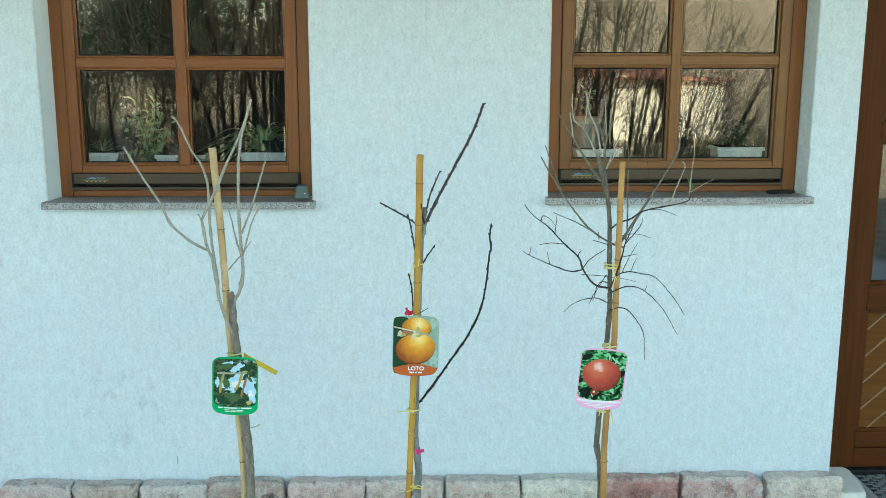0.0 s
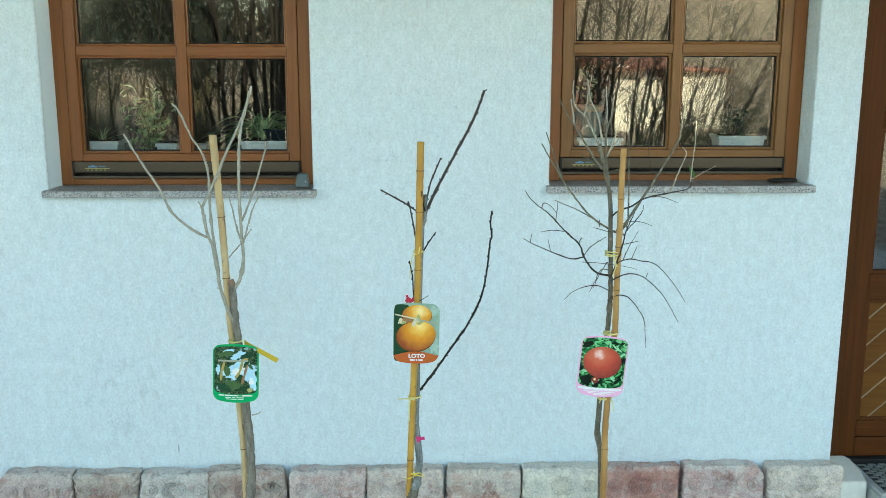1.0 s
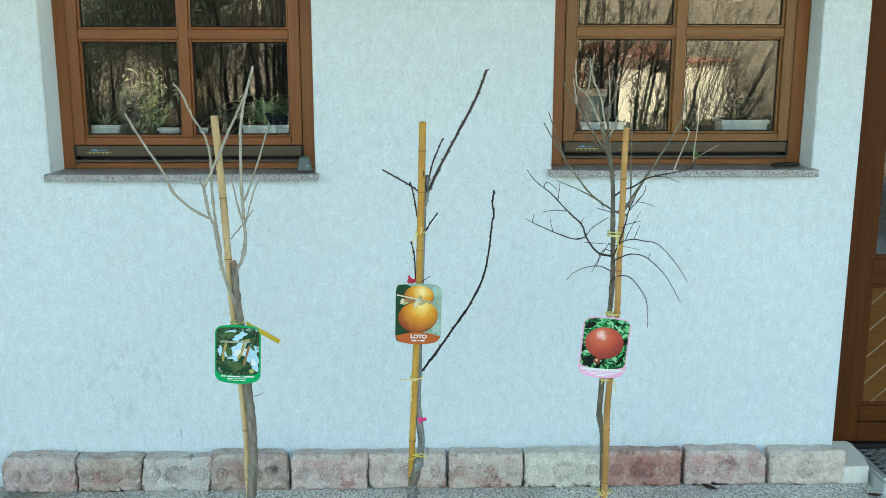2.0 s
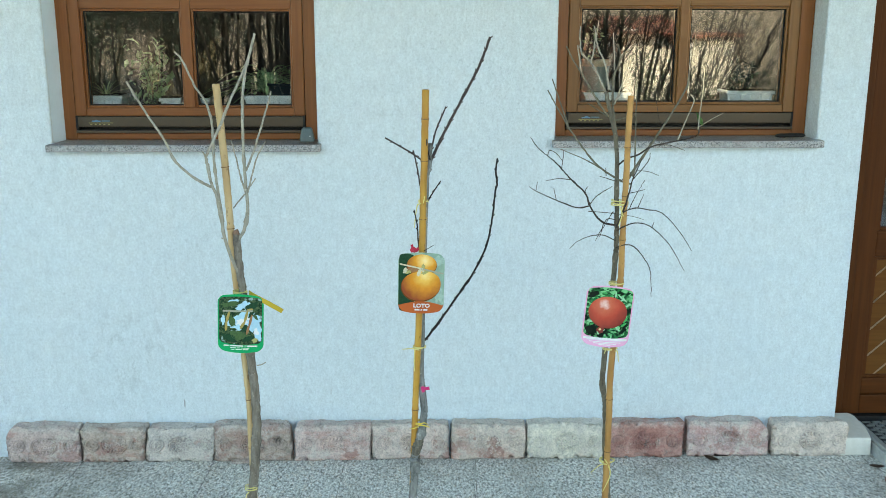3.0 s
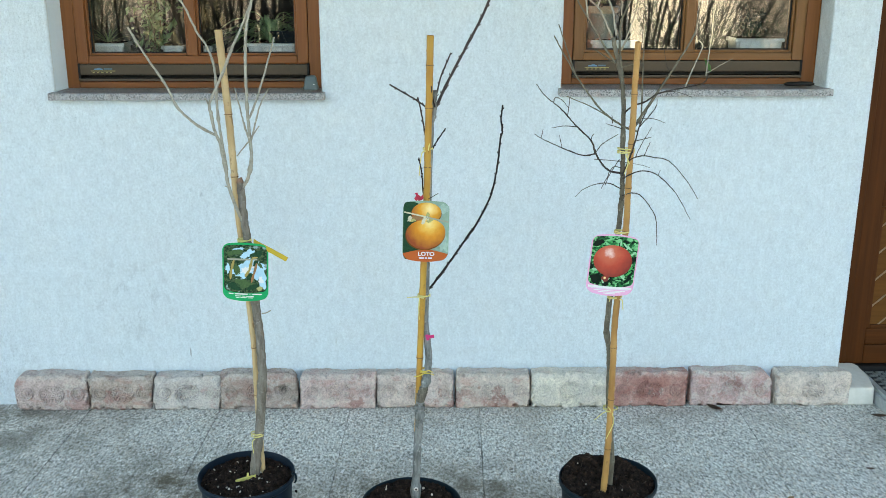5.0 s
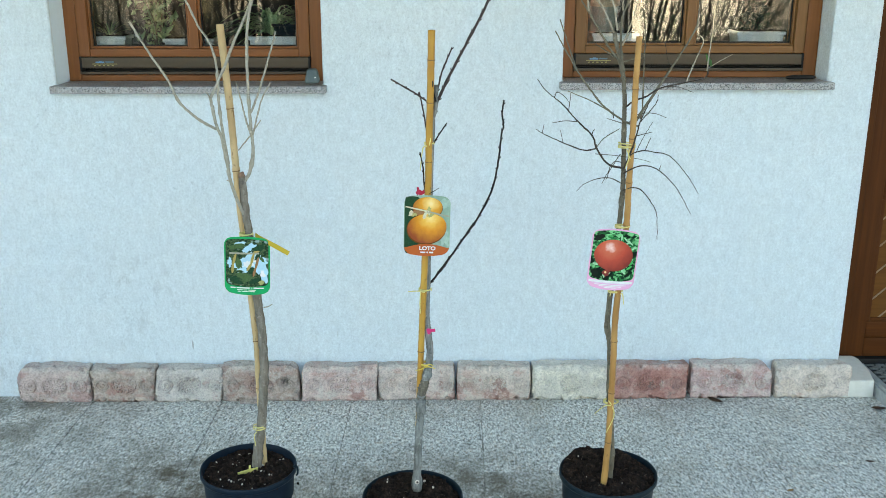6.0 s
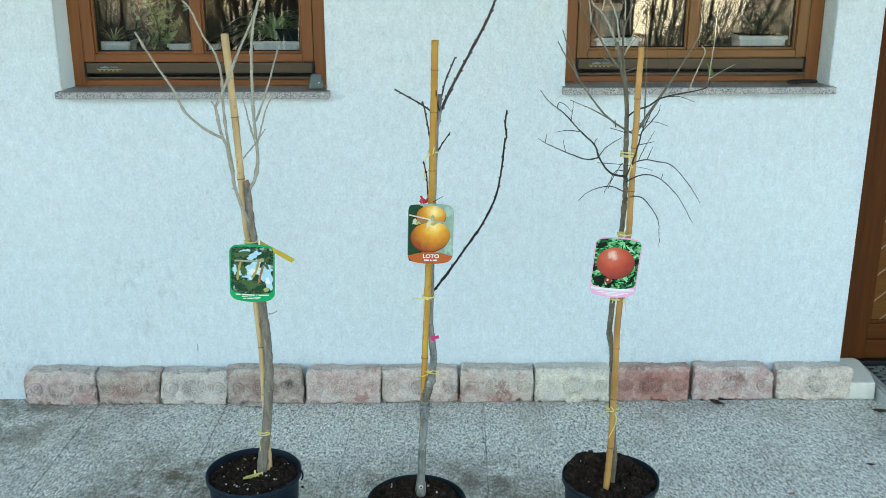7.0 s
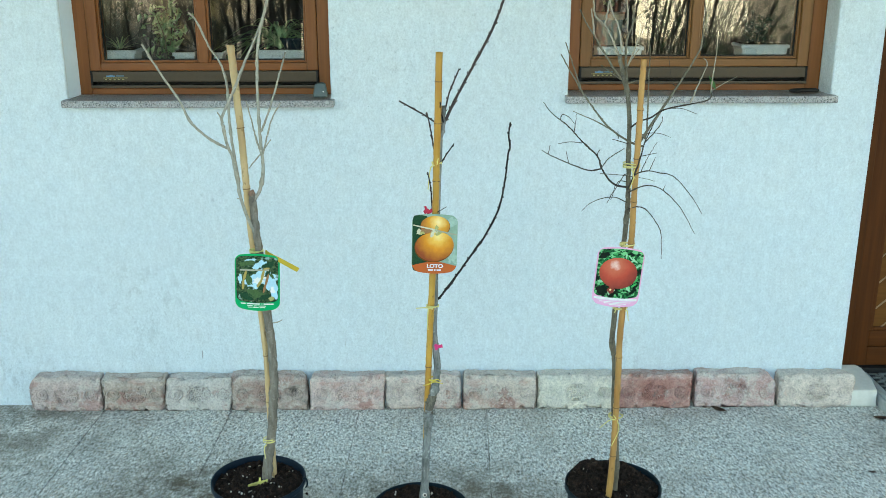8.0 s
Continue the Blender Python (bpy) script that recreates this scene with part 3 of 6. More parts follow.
    # inner window board
    tagged(part("window_board", box(xa - 0.02, xb + 0.02, yb + 0.003, 0.52, zs + 0.04, zs + 0.07, 0.004), board_white), "pale inner window board behind the glass", "window board", kind="structure")
    for u in (xa + 0.0015, xb - 0.0075):
        tagged(part("reveal_lining", box(u, u + 0.006, yb + 0.002, THICK - 0.002, zs + 0.071, HEAD - 0.004), lining_beige), "beige inner lining beside the window", "lining", kind="structure")
    # granite sill slab
    s = part("window_sill", box(xa - 0.012, xb + 0.014, -0.042, 0.111, zs - 0.024, zs + 0.0015, 0.004, 3), granite)
    tagged(s, "speckled grey granite window sill slab with rounded edge", "window sill", kind="structure")
    return w


lining_beige = wood_mat("beige_lining_board", (0.50, 0.39, 0.25), (0.62, 0.50, 0.34), 0.6)
sticker_yellow = plain("yellow_print", (0.36, 0.33, 0.13), 0.5)
sticker_blue = plain("blue_print", (0.12, 0.25, 0.40), 0.5)
sticker_slate = plain("slate_print", (0.10, 0.17, 0.22), 0.5)
window("window_1", *WINDOWS[0], frame_wood, frame_wood_flat)
window("window_2", *WINDOWS[1], sash_wood, sash_wood_flat)


def front_door():
    """A wooden door leaf with glazed lights above a panel of slanting boards, in a wooden frame."""
    xa, xb, _, zt = DOOR
    y = 0.165
    d = thing("door_1", (xa, y, 0.06), "dark red-brown wooden house door with glass and slanted boards", "door", kind="structure")
    part("door_frame", merge(box(xa + 0.002, xa + 0.095, y - 0.012, y + 0.06, 0.05, zt - 0.002, 0.004), box(xb - 0.095, xb - 0.002, y - 0.012, y + 0.06, 0.05, zt - 0.002, 0.004)), door_wood, d)
    part("door_frame_head", box(xa + 0.095, xb - 0.095, y - 0.011, y + 0.06, zt - 0.08, zt - 0.002, 0.004), door_wood_flat, d)
    a, b = xa + 0.098, xb - 0.098
    st = 0.072
    part("stile", box(a, a + st, y, y + 0.045, 0.078, zt - 0.083, 0.004), door_wood, d)
    part("stile", box(b - st, b, y, y + 0.045, 0.078, zt - 0.083, 0.004), door_wood, d)
    u0, u1 = a + st, b - st
    for z0, z1 in ((0.078, 0.160), (0.163, 0.232), (0.742, 0.846), (1.415, 1.491), (1.98, zt - 0.083)):
        part("rail", box(u0, u1, y + 0.001, y + 0.045, z0, z1, 0.006), door_wood_flat, d)
    for z0, z1 in ((0.846, 1.415), (1.491, 1.98)):
        part("bead", merge(box(u0, u0 + 0.014, y + 0.008, y + 0.04, z0, z1, 0.003), box(u1 - 0.014, u1, y + 0.008, y + 0.04, z0, z1, 0.003),
                           box(u0 + 0.014, u1 - 0.014, y + 0.008, y + 0.04, z0, z0 + 0.014, 0.003), box(u0 + 0.014, u1 - 0.014, y + 0.008, y + 0.04, z1 - 0.014, z1, 0.003)), door_wood, d)
        pane = bmesh.new()
        pane.faces.new([pane.verts.new(q) for q in ((u0 + 0.014, y + 0.022, z0 + 0.014), (u1 - 0.014, y + 0.022, z0 + 0.014), (u1 - 0.014, y + 0.022, z1 - 0.014), (u0 + 0.014, y + 0.022, z1 - 0.014))])
        part("pane", pane, glass, d, "dark reflecting door glass").visible_shadow = False
    z0, z1 = 0.232, 0.742
    part("panel_board", box(u0, u1, y + 0.022, y + 0.04, z0, z1), panel_wood, d, "honey brown panel of slanted boards")
    part("panel_moulding", merge(box(u0, u0 + 0.016, y + 0.006, y + 0.03, z0, z1, 0.004), box(u1 - 0.016, u1, y + 0.006, y + 0.03, z0, z1, 0.004), box(u0 + 0.016, u1 - 0.016, y + 0.006, y + 0.03, z0, z0 + 0.014, 0.004), box(u0 + 0.016, u1 - 0.016, y + 0.006, y + 0.03, z1 - 0.014, z1, 0.004)), door_wood, d)
    lo, hi, w0, w1 = z0 + 0.015, z1 - 0.015, u0 + 0.017, u1 - 0.017
    pitch, lean = 0.112, 0.93
    for k in range(-7, 5):
        zz = 0.662 + k * pitch
        for wide, name, m, yy in ((0.098, "slat", panel_wood, 0.012), (0.009, "slat_bead", bead_wood, 0.0095)):
            off = 0.0 if name == "slat_bead" else pitch / 2 - 0.003
            bm = box(-0.6, 0.6, 0, 0.012, -wide / 2 * 0.81, wide / 2 * 0.81, 0.0025, 1)
            bmesh.ops.transform(bm, verts=bm.verts, matrix=Matrix.Translation((w0, y + yy, zz + off)) @ Matrix.Rotation(-math.atan(lean), 4, "Y"))
            for co, no in (((w0, 0, 0), (-1, 0, 0)), ((w1, 0, 0), (1, 0, 0)), ((0, 0, lo), (0, 0, -1)), ((0, 0, hi), (0, 0, 1))):
                r = bmesh.ops.bisect_plane(bm, geom=bm.verts[:] + bm.edges[:] + bm.faces[:], plane_co=co, plane_no=no, clear_outer=True)
                cut = [g for g in r["geom_cut"] if isinstance(g, bmesh.types.BMEdge)]
                if cut:
                    bmesh.ops.holes_fill(bm, edges=cut)
            if bm.faces:
                part(name, bm, m, d)
            else:
                bm.free()
    part("threshold", box(xa + 0.002, xb - 0.002, y - 0.02, y + 0.05, 0.048, 0.074, 0.004), black_rubber, d, "dark threshold strip")
    return d


front_door()

# doorstep, its cream edge stone and the mat
step = part("doorstep", box(1.80, 2.76, -0.16, 0.30, -0.01, 0.046, 0.006), step_stone)
tagged(step, "low grey stone doorstep in front of the door", "doorstep", kind="structure")


def edge_stone():
    bm = bmesh.new()
    foot = [(1.668, -0.064), (1.790, -0.064), (1.802, 0.02), (1.802, 0.115), (1.786, 0.144), (1.668, 0.144)]
    lo = [bm.verts.new((x, y, 0.0)) for x, y in foot]
    hi = [bm.verts.new((x + (0.004 if x < 1.7 else -0.004), y, 0.073 + 0.095 * (y + 0.064))) for x, y in foot]
    bm.faces.new(lo[::-1]), bm.faces.new(hi)
    for i in range(6):
        bm.faces.new((lo[i], lo[(i + 1) % 6], hi[(i + 1) % 6], hi[i]))
    bmesh.ops.bevel(bm, geom=bm.edges[:], offset=0.007, segments=3, affect="EDGES", profile=0.6)
    return tagged(part("edge_stone", bm, white_stone, at=(1.73, 0, 0), smooth=False), "cream white cast stone block at the foot of the door jamb", "stone block")


edge_stone()


def door_mat():
    """A dark ribbed mat with a raised check of pads in a light metal edge."""
    mat = thing("door_mat", (2.2, 0.0, 0.046), "dark grey checked door mat with light edging", "door mat")
    x0, x1, y0, y1 = 1.83, 2.68, -0.12, 0.135
    part("mat_base", box(x0, x1, y0, y1, 0.046, 0.056, 0.002), mat_dark, mat)
    pads = []
    for h in (0.0050, 0.0062, 0.0074):
        bm = box(-0.017, 0.017, -0.0062, 0.0062, 0.0, h, 0.002, 1)
        me = bpy.data.meshes.new("mat_pad")
        bm.to_mesh(me)
        bm.free()
        me.materials.append(mat_grey)
        pads.append(me)
    for i in range(20):
        for j in range(13):
            pad = new("mat_pad", pads[(i * 7 + j * 5) % 3])
            pad.parent = mat
            pad.location = (x0 + 0.021 + i * 0.041 + 0.0205 * (j % 2) - 2.2, y0 + 0.011 + j * 0.0193, 0.0095)
    part("mat_edge", merge(box(x0 - 0.022, x0, y0 - 0.02, y1, 0.046, 0.060, 0.003), box(x0, x1, y0 - 0.02, y0, 0.046, 0.060, 0.003)), edge_metal, mat, "light grey edging strip")
    return mat


mat_dark = speckled("dark_mat_fibre", (0.022, 0.024, 0.024), (0.05, 0.052, 0.05), 300, 0.95, 0.6)
mat_grey = speckled("grey_mat_fibre", (0.10, 0.11, 0.105), (0.21, 0.22, 0.21), 260, 0.95, 0.6)
edge_metal = plain("light_mat_edging", (0.42, 0.46, 0.46), 0.5, 0.3)
door_mat()

# ---- the ground and the yard behind ----


def smooth_step(a, b, v):
    t = max(0.0, min(1.0, (v - a) / (b - a)))
    return t * t * (3 - 2 * t)


def ground_height(x, y):
    """Flat in the yard, then a low bank on one side and a hillside behind the far house."""
    left = 1 - smooth_step(-1.0, 2.5, x)
    bumps = noise.noise((x * 0.35, y * 0.35, 3.1)) * 0.3 + noise.noise((x * 1.3, y * 1.3, 7.7)) * 0.1
    bank = smooth_step(11, 17, -y) * (1.3 + bumps) * left
    hill = smooth_step(24, 48, -y) * 7.0 * (1 - left * 0.75)
    far = smooth_step(60, 120, math.hypot(x, y + 3))
    return -0.05 + (bank + hill) * (1 - far)


def ground():
    xs = [-2500, -600, -150, -60] + [-30 + i * 0.75 for i in range(81)] + [60, 150, 600, 2500]
    ys = [-2500, -600, -150, -60] + [-58 + i * 1.2 for i in range(41)] + [-6, -3, 0, 8.4, 20, 60, 150, 600, 2500]
    bm = bmesh.new()
    g = [[bm.verts.new((x, y, ground_height(x, y))) for y in ys] for x in xs]
    for i in range(len(xs) - 1):
        for j in range(len(ys) - 1):
            bm.faces.new((g[i][j], g[i + 1][j], g[i + 1][j + 1], g[i][j + 1]))
    return tagged(part("ground", bm, litter, smooth=True), "earth yard and leaf-strewn bank", "ground", kind="structure")


def litter_mat():
    k = Mat("dry_leaf_litter", 0.95, spec=0.1)
    f = k.noise(7, 8, 0.8)
    c = k.ramp(k.cells(14), (0.1, (0.42, 0.35, 0.26)), (0.5, (0.64, 0.56, 0.45)), (0.9, (0.76, 0.70, 0.60)))
    k.color(k.mix(k.ramp(f, (0.42, 0.0), (0.60, 1.0)), c, (0.22, 0.175, 0.115))).bump(f, 1.0, 0.1)
    return k.m


litter = litter_mat()
ground()

# ---- the bricks set on edge along the wall ----
BRICK_ENDS = (-1.545, -1.262, -1.024, -0.762, -0.455, -0.156, 0.147, 0.442, 0.750, 1.053, 1.388, 1.696)


def ridge(d, w):
    """A raised line between two pressed grooves."""
    return math.exp(-(d / w) ** 2) - 0.8 * math.exp(-((abs(d) - 2.1 * w) / w) ** 2)


def relief(u, v, w, seed):
    """Height of the worn stamped ornament: two scallop fans side by side, between two ringed letters."""
    rng = random.Random(seed)
    worn = rng.uniform(0.8, 1.15)
    mid, c = w * 0.51, 0.068
    best = 0.0

    def lay(h):
        nonlocal best
        if abs(h) > abs(best):
            best = h

    for s in (-1, 1):
        q = mid + s * 0.0085
        if s * (u - mid) < 0:
            continue
        d, a = math.hypot(u - q, v - c), math.atan2(v - c, s * (u - q))
        if d > 0.045:
            continue
        lay(ridge(d - 0.0335 - 0.0013 * math.cos(13 * a), 0.0020))
        if 0.016 < d < 0.0305:
            lay(0.9 * math.cos(13 * a) * smooth_step(0.016, 0.020, d))
        lay(0.7 * ridge(d - 0.0125, 0.0019))
        lay(0.6 * ridge(d - 0.0045, 0.0018))
    for q in (w * 0.155, w * 0.865):
        d = math.hypot(u - q, v - c)
        if d > 0.034:
            continue
        lay(ridge(d - 0.0215, 0.0021))
        if abs(v - c) < 0.011:
            lay(0.8 * ridge(u - q + 0.0065, 0.0018))
        if u > q - 0.006:
            lay(0.7 * ridge(math.hypot(u - q + 0.004, v - c) - 0.0105, 0.0018))
    keep = max(0.45, min(1.2, 0.9 + 1.3 * noise.noise((u * 14 + seed * 3.7, v * 14, 1.7))))
    return 0.0055 * best * worn * keep


def brick(i, x0, x1):
    """One old brick on its long edge, with chipped corners and a stamped face."""
    rng = random.Random(40 + i)
    before = {9: 0.013, 10: 0.010}.get(i, 0.003)
    w, hgt, dep = x1 - x0 - before - rng.uniform(0.002, 0.005), 0.1425 + rng.uniform(-0.004, 0.005) + (0.003 if i in (8, 9) else 0.0), 0.060 + rng.uniform(-0.004, 0.004)
    chip = [rng.uniform(0.005, 0.014) for _ in range(4)]
    if i == 0:
        chip[3], chip[0] = 0.052, 0.02
    if i == 3:
        chip[2] = 0.030
    if i == 4:
        chip[3] = 0.026
    if i == 9:
        chip[2] = 0.062
    if i == 10:
        chip[2], chip[3] = 0.034, 0.016
    slant = {1: (0.0, 0.016), 2: (0.016, 0.0), 3: (0.0, -0.009), 4: (0.005, -0.004), 10: (0.0, 0.0)}.get(i, (rng.uniform(-0.003, 0.003), rng.uniform(-0.003, 0.003)))
    out, turn = rng.uniform(-0.003, 0.001), rng.uniform(-0.010, 0.010)
    nx, nz, ny = 190, 92, 12
    bm = bmesh.new()
    seen = {}

    def vert(a, b, c):
        key = (a, b, c)
        if key in seen:
            return seen[key]
        u, v, t = a / nx * w, b / nz * hgt, c / ny * dep
        for k, (cu, cv) in enumerate(((0, 0), (w, 0), (w, hgt), (0, hgt))):
            r = chip[k]
            du, dv = r - abs(u - cu), r - abs(v - cv)
            if du > 0 and dv > 0:
                s = math.hypot(du, dv)
                if s > r:
                    u += (1 if cu == 0 else -1) * du * (1 - r / s)
                    v += (1 if cv == 0 else -1) * dv * (1 - r / s)
        edge = min(u, w - u, v, hgt - v)
        face = c == 0
        y = -dep + t
        rough = noise.noise((u * 40 + i * 9, v * 40, t * 40)) * 0.0022 + noise.noise((u * 110 + i * 4, v * 110, t * 110)) * 0.0013 + noise.noise((u * 230 + i * 4, v * 230, t * 230)) * 0.0006
        broad = noise.noise((u * 11 + i * 5, v * 11, t * 11)) * 0.0045
        n = rough + broad
        x = u + n + slant[0] * v / hgt + slant[1] * (v / hgt) * (u / w)
        lift = noise.noise((u * 17 + i * 6.1, t * 9, 0.3)) * 0.0055 * v / hgt
        z = v + (n * 1.3 + lift if b > 0 else max(0.0, broad * 1.6 + rough))
        if face:
            y += 0.008 * max(0, 1 - edge / 0.012) ** 2 - relief(u, v, w, i) + n
            if i == 3:
                y += 0.014 * smooth_step(1.15, 0.75, math.hypot((u - 0.243) / 0.026, (v - 0.082) / 0.019) + 0.3 * noise.noise((u * 60, v * 60, 2.0)))
            bite = noise.noise((u * 16 + i * 3.3, v * 16, 9.1))
            if bite > 0.38:
                y += (bite - 0.38) * 0.03
            ragged = noise.noise((u * 55 + i * 2.1, v * 55, 4.4))
            if edge < 0.022 and ragged > 0.05:
                y += (ragged - 0.05) * 0.028 * (1 - edge / 0.022)
        elif c == ny:
            y = 0.0
        else:
            y += n
        seen[key] = bm.verts.new((x0 + before + x, min(-0.0015, y + out + turn * (u - w / 2) - 0.0025), z))
        return seen[key]

    def quad(*q):
        bm.faces.new([vert(*k) for k in q])

    for a in range(nx):
        for b in range(nz):
            quad((a, b, 0), (a + 1, b, 0), (a + 1, b + 1, 0), (a, b + 1, 0))
    for c in range(ny):
        for a in range(nx):
            quad((a, nz, c), (a + 1, nz, c), (a + 1, nz, c + 1), (a, nz, c + 1))
            quad((a, 0, c), (a + 1, 0, c), (a + 1, 0, c + 1), (a, 0, c + 1))
        for b in range(nz):
            quad((0, b, c), (0, b + 1, c), (0, b + 1, c + 1), (0, b, c + 1))
            quad((nx, b, c), (nx, b + 1, c), (nx, b + 1, c + 1), (nx, b, c + 1))
    tone, clay = BRICK_TONES[i]
    return tagged(part("brick", bm, clay, at=((x0 + x1) / 2, -0.03, 0), smooth=True), f"{tone} old brick on edge with worn stamped ornament", "brick", "old bricks along the wall")


for i in range(11):
    brick(i, BRICK_ENDS[i], BRICK_ENDS[i + 1])

# ---- the potted saplings ----
for m in (navy_plastic, black_plastic):
    m.node_tree.nodes["Principled BSDF"].inputs["Specular IOR Level"].default_value = 0.22
POT_H, POT_R = 0.235, 0.1405
fibre_tan = plain("tan_fibre", (0.085, 0.062, 0.045), 0.9)


def pot_bm(at, r, h):
    prof = [(0.0, 0.0), (r * 0.76, 0.0), (r * 0.78, 0.006), (r * 0.945, h - 0.020), (r * 0.985, h - 0.018), (r, h - 0.014), (r, h - 0.004), (r * 0.994, h),
            (r * 0.972, h), (r * 0.962, h - 0.004), (r * 0.93, h - 0.04), (r * 0.91, h - 0.09)]
    bm, rings = lathe([p for p in prof if p[0] > 0], 64, at)
    bm.faces.new(rings[0][::-1])
    return bm


def soil_level(x, y, at, r, level, heap, seed):
    """Lumpy peat, heaped against the far left of the pot."""
    f = ((at[0] - x) * 0.8 + (y - at[1])) / r
    return level + heap * max(0.0, f) + noise.noise((x * 30, y * 30, seed)) * 0.010 + noise.noise((x * 12, y * 12, seed)) * 0.009


def soil_bm(at, r, level, seed, heap):
    bm = bmesh.new()
    rings = [[bm.verts.new((at[0], at[1], level + 0.006))]]
    for k in range(1, 31):
        rr, m = r * k / 30, 64
        ring = []
        for j in range(m):
            a = 2 * math.pi * j / m
            x, y = at[0] + rr * math.cos(a), at[1] + rr * math.sin(a)
            z = soil_level(x, y, at, r, level, heap, seed) + noise.noise((x * 85, y * 85, seed)) * 0.006
            ring.append(bm.verts.new((x, y, z)))
        rings.append(ring)
    for j in range(64):
        bm.faces.new((rings[0][0], rings[1][j], rings[1][(j + 1) % 64]))
    for a, b in zip(rings[1:], rings[2:]):
        for j in range(64):
            bm.faces.new((a[j], b[j], b[(j + 1) % 64], a[(j + 1) % 64]))
    return bm


def potted(at, label, plastic, level, white, seed, heap=0.0, height=POT_H):
    """Pot, peat and crumbs; the stem, cane and ties are added to it."""
    t = thing("potted_sapling", at, label, "potted tree", "three potted saplings")
    part("pot", pot_bm(at, POT_R, height), plastic, t, "dark blue plastic nursery pot", smooth=True)
    s = part("soil", soil_bm(at, POT_R * 0.935, level, seed, heap), soil, t, "dark crumbly peat", smooth=True)
    rng = random.Random(seed)

    def spots(n, lift, reach=0.88):
        out = []
        for _ in range(n):
            a, q = rng.uniform(0, 2 * math.pi), POT_R * reach * math.sqrt(rng.random())
            x, y = at[0] + q * math.cos(a), at[1] + q * math.sin(a)
            out.append((x, y, lift + soil_level(x, y, at, POT_R * 0.935, level, heap, seed)))
        return out

    tagged(part("loose_peat", merge(pebbles(spots(480, 0.002), 0.0062, seed), pebbles(spots(300, -0.001, 0.93), 0.0048, seed + 5, 0.6)), soil, s), kind="stuff")
    tagged(part("perlite", pebbles(spots(white, 0.003, 0.84), 0.0037, seed + 1, 0.6), perlite_white, s, "white perlite grains"), kind="stuff")
    chips = []
    for x, y, z in spots(26, 0.003, 0.86):
        a, ln = rng.uniform(0, 3.14), rng.uniform(0.006, 0.016)
        chips.append(tube([(x, y, z), (x + ln * 0.5 * math.cos(a), y + ln * 0.5 * math.sin(a), z + 0.0008), (x + ln * math.cos(a), y + ln * math.sin(a), z + rng.uniform(-0.001, 0.004))], 0.0012, 0.0007, 5, 2))
    tagged(part("wood_fibre", merge(*chips), fibre_tan, s, "tan wood fibres"), kind="stuff")
    return t


T1 = potted((-0.492, -0.964, 0.0), "bare grey carob sapling tied to a cane in a blue pot", navy_plastic, 0.206, 44, 11, height=0.225)
T2 = potted((-0.008, -1.126, 0.0), "bare persimmon sapling tied to a cane in a dark pot", black_plastic, 0.207, 16, 12, 0.008, height=0.221)
T3 = potted((0.556, -1.029, 0.0), "twiggy bare pomegranate sapling tied to a cane in a blue pot", black_plastic, 0.222, 5, 13, 0.022)
TRUNK, limb_count = {}, [0]
BARK = {T1.name: (grey_bark, whip_bark), T2.name: (silver_bark, purple_bark), T3.name: (knotty_bark, olive_bark)}


def trunk_of(tree, points, r0, r1):
    limb_count[0] += 1
    knobs = {T1.name: (0.05, 0.32, 0.62, 0.9), T2.name: (0.02, 0.215, 0.235, 0.305), T3.name: (0.08, 0.2, 0.38, 0.47, 0.55, 0.66, 0.8)}[tree.name]

    def radius(f):
        r = r0 + (r1 - r0) * f
        for k in knobs:
            r *= 1 + (0.42 if tree is T2 else 0.2) * math.exp(-((f - k) / 0.010) ** 2)
        return r * (1 + 0.12 * math.exp(-f / 0.02))

    TRUNK[tree.name] = part("trunk", tube(points, r0, r1, 14, 9, 0.0006, seed=limb_count[0], radius=radius), BARK[tree.name][0], tree, smooth=True)


def buds_on(points, r0, r1, seed):
    """Pointed buds, alternately on either side of a twig."""
    rng = random.Random(seed)
    line = glide(points, 12)
    out, run, side, due = [], 0.0, 1, rng.uniform(0.008, 0.02)
    total = sum((b - a).length for a, b in zip(line, line[1:]))
    done = 0.0
    for a, b in zip(line, line[1:]):
        step = (b - a).length
        run, done = run + step, done + step
        if run < due:
            continue
        run, due = 0.0, rng.uniform(0.020, 0.032)
        r = r0 + (r1 - r0) * done / total
        ahead = (b - a).normalized()
        off = (Vector((ahead.z, 0.25 * rng.uniform(-1, 1), -ahead.x)) * side).normalized()
        side = -side
        root = b + off * r * 0.5
        out.append(tube([root, root + off * r * 0.9 + ahead * 0.0022, root + off * r * 1.1 + ahead * 0.0058], 1, 1, 6, 3, radius=lambda f, q=max(0.0016, r * 0.62): q * (1.0 - 0.85 * f * f)))
    return out


def branch_of(tree, points, r0, r1, bark=None):
    limb_count[0] += 1
    length = sum((Vector(a) - Vector(b)).length for a, b in zip(points, points[1:]))
    if tree is T2 and bark is dark_bark:
        bark = black_bark
    thin0, thin1 = (0.70, 0.76) if tree is T2 else (0.74, 0.70) if tree is T1 else (0.68, 0.62) if bark is dark_bark else (0.82, 0.76)
    limb = tube(points, r0 * thin0, r1 * thin1, 7, 7, 0.0004, int(length / 0.035), 1.22, limb_count[0])
    if tree is T2 and length > 0.06:
        limb = merge(limb, *buds_on(points, r0 * thin0, r1 * thin1, limb_count[0]))
    part("branch", limb, bark or BARK[tree.name][1], TRUNK[tree.name], smooth=True)


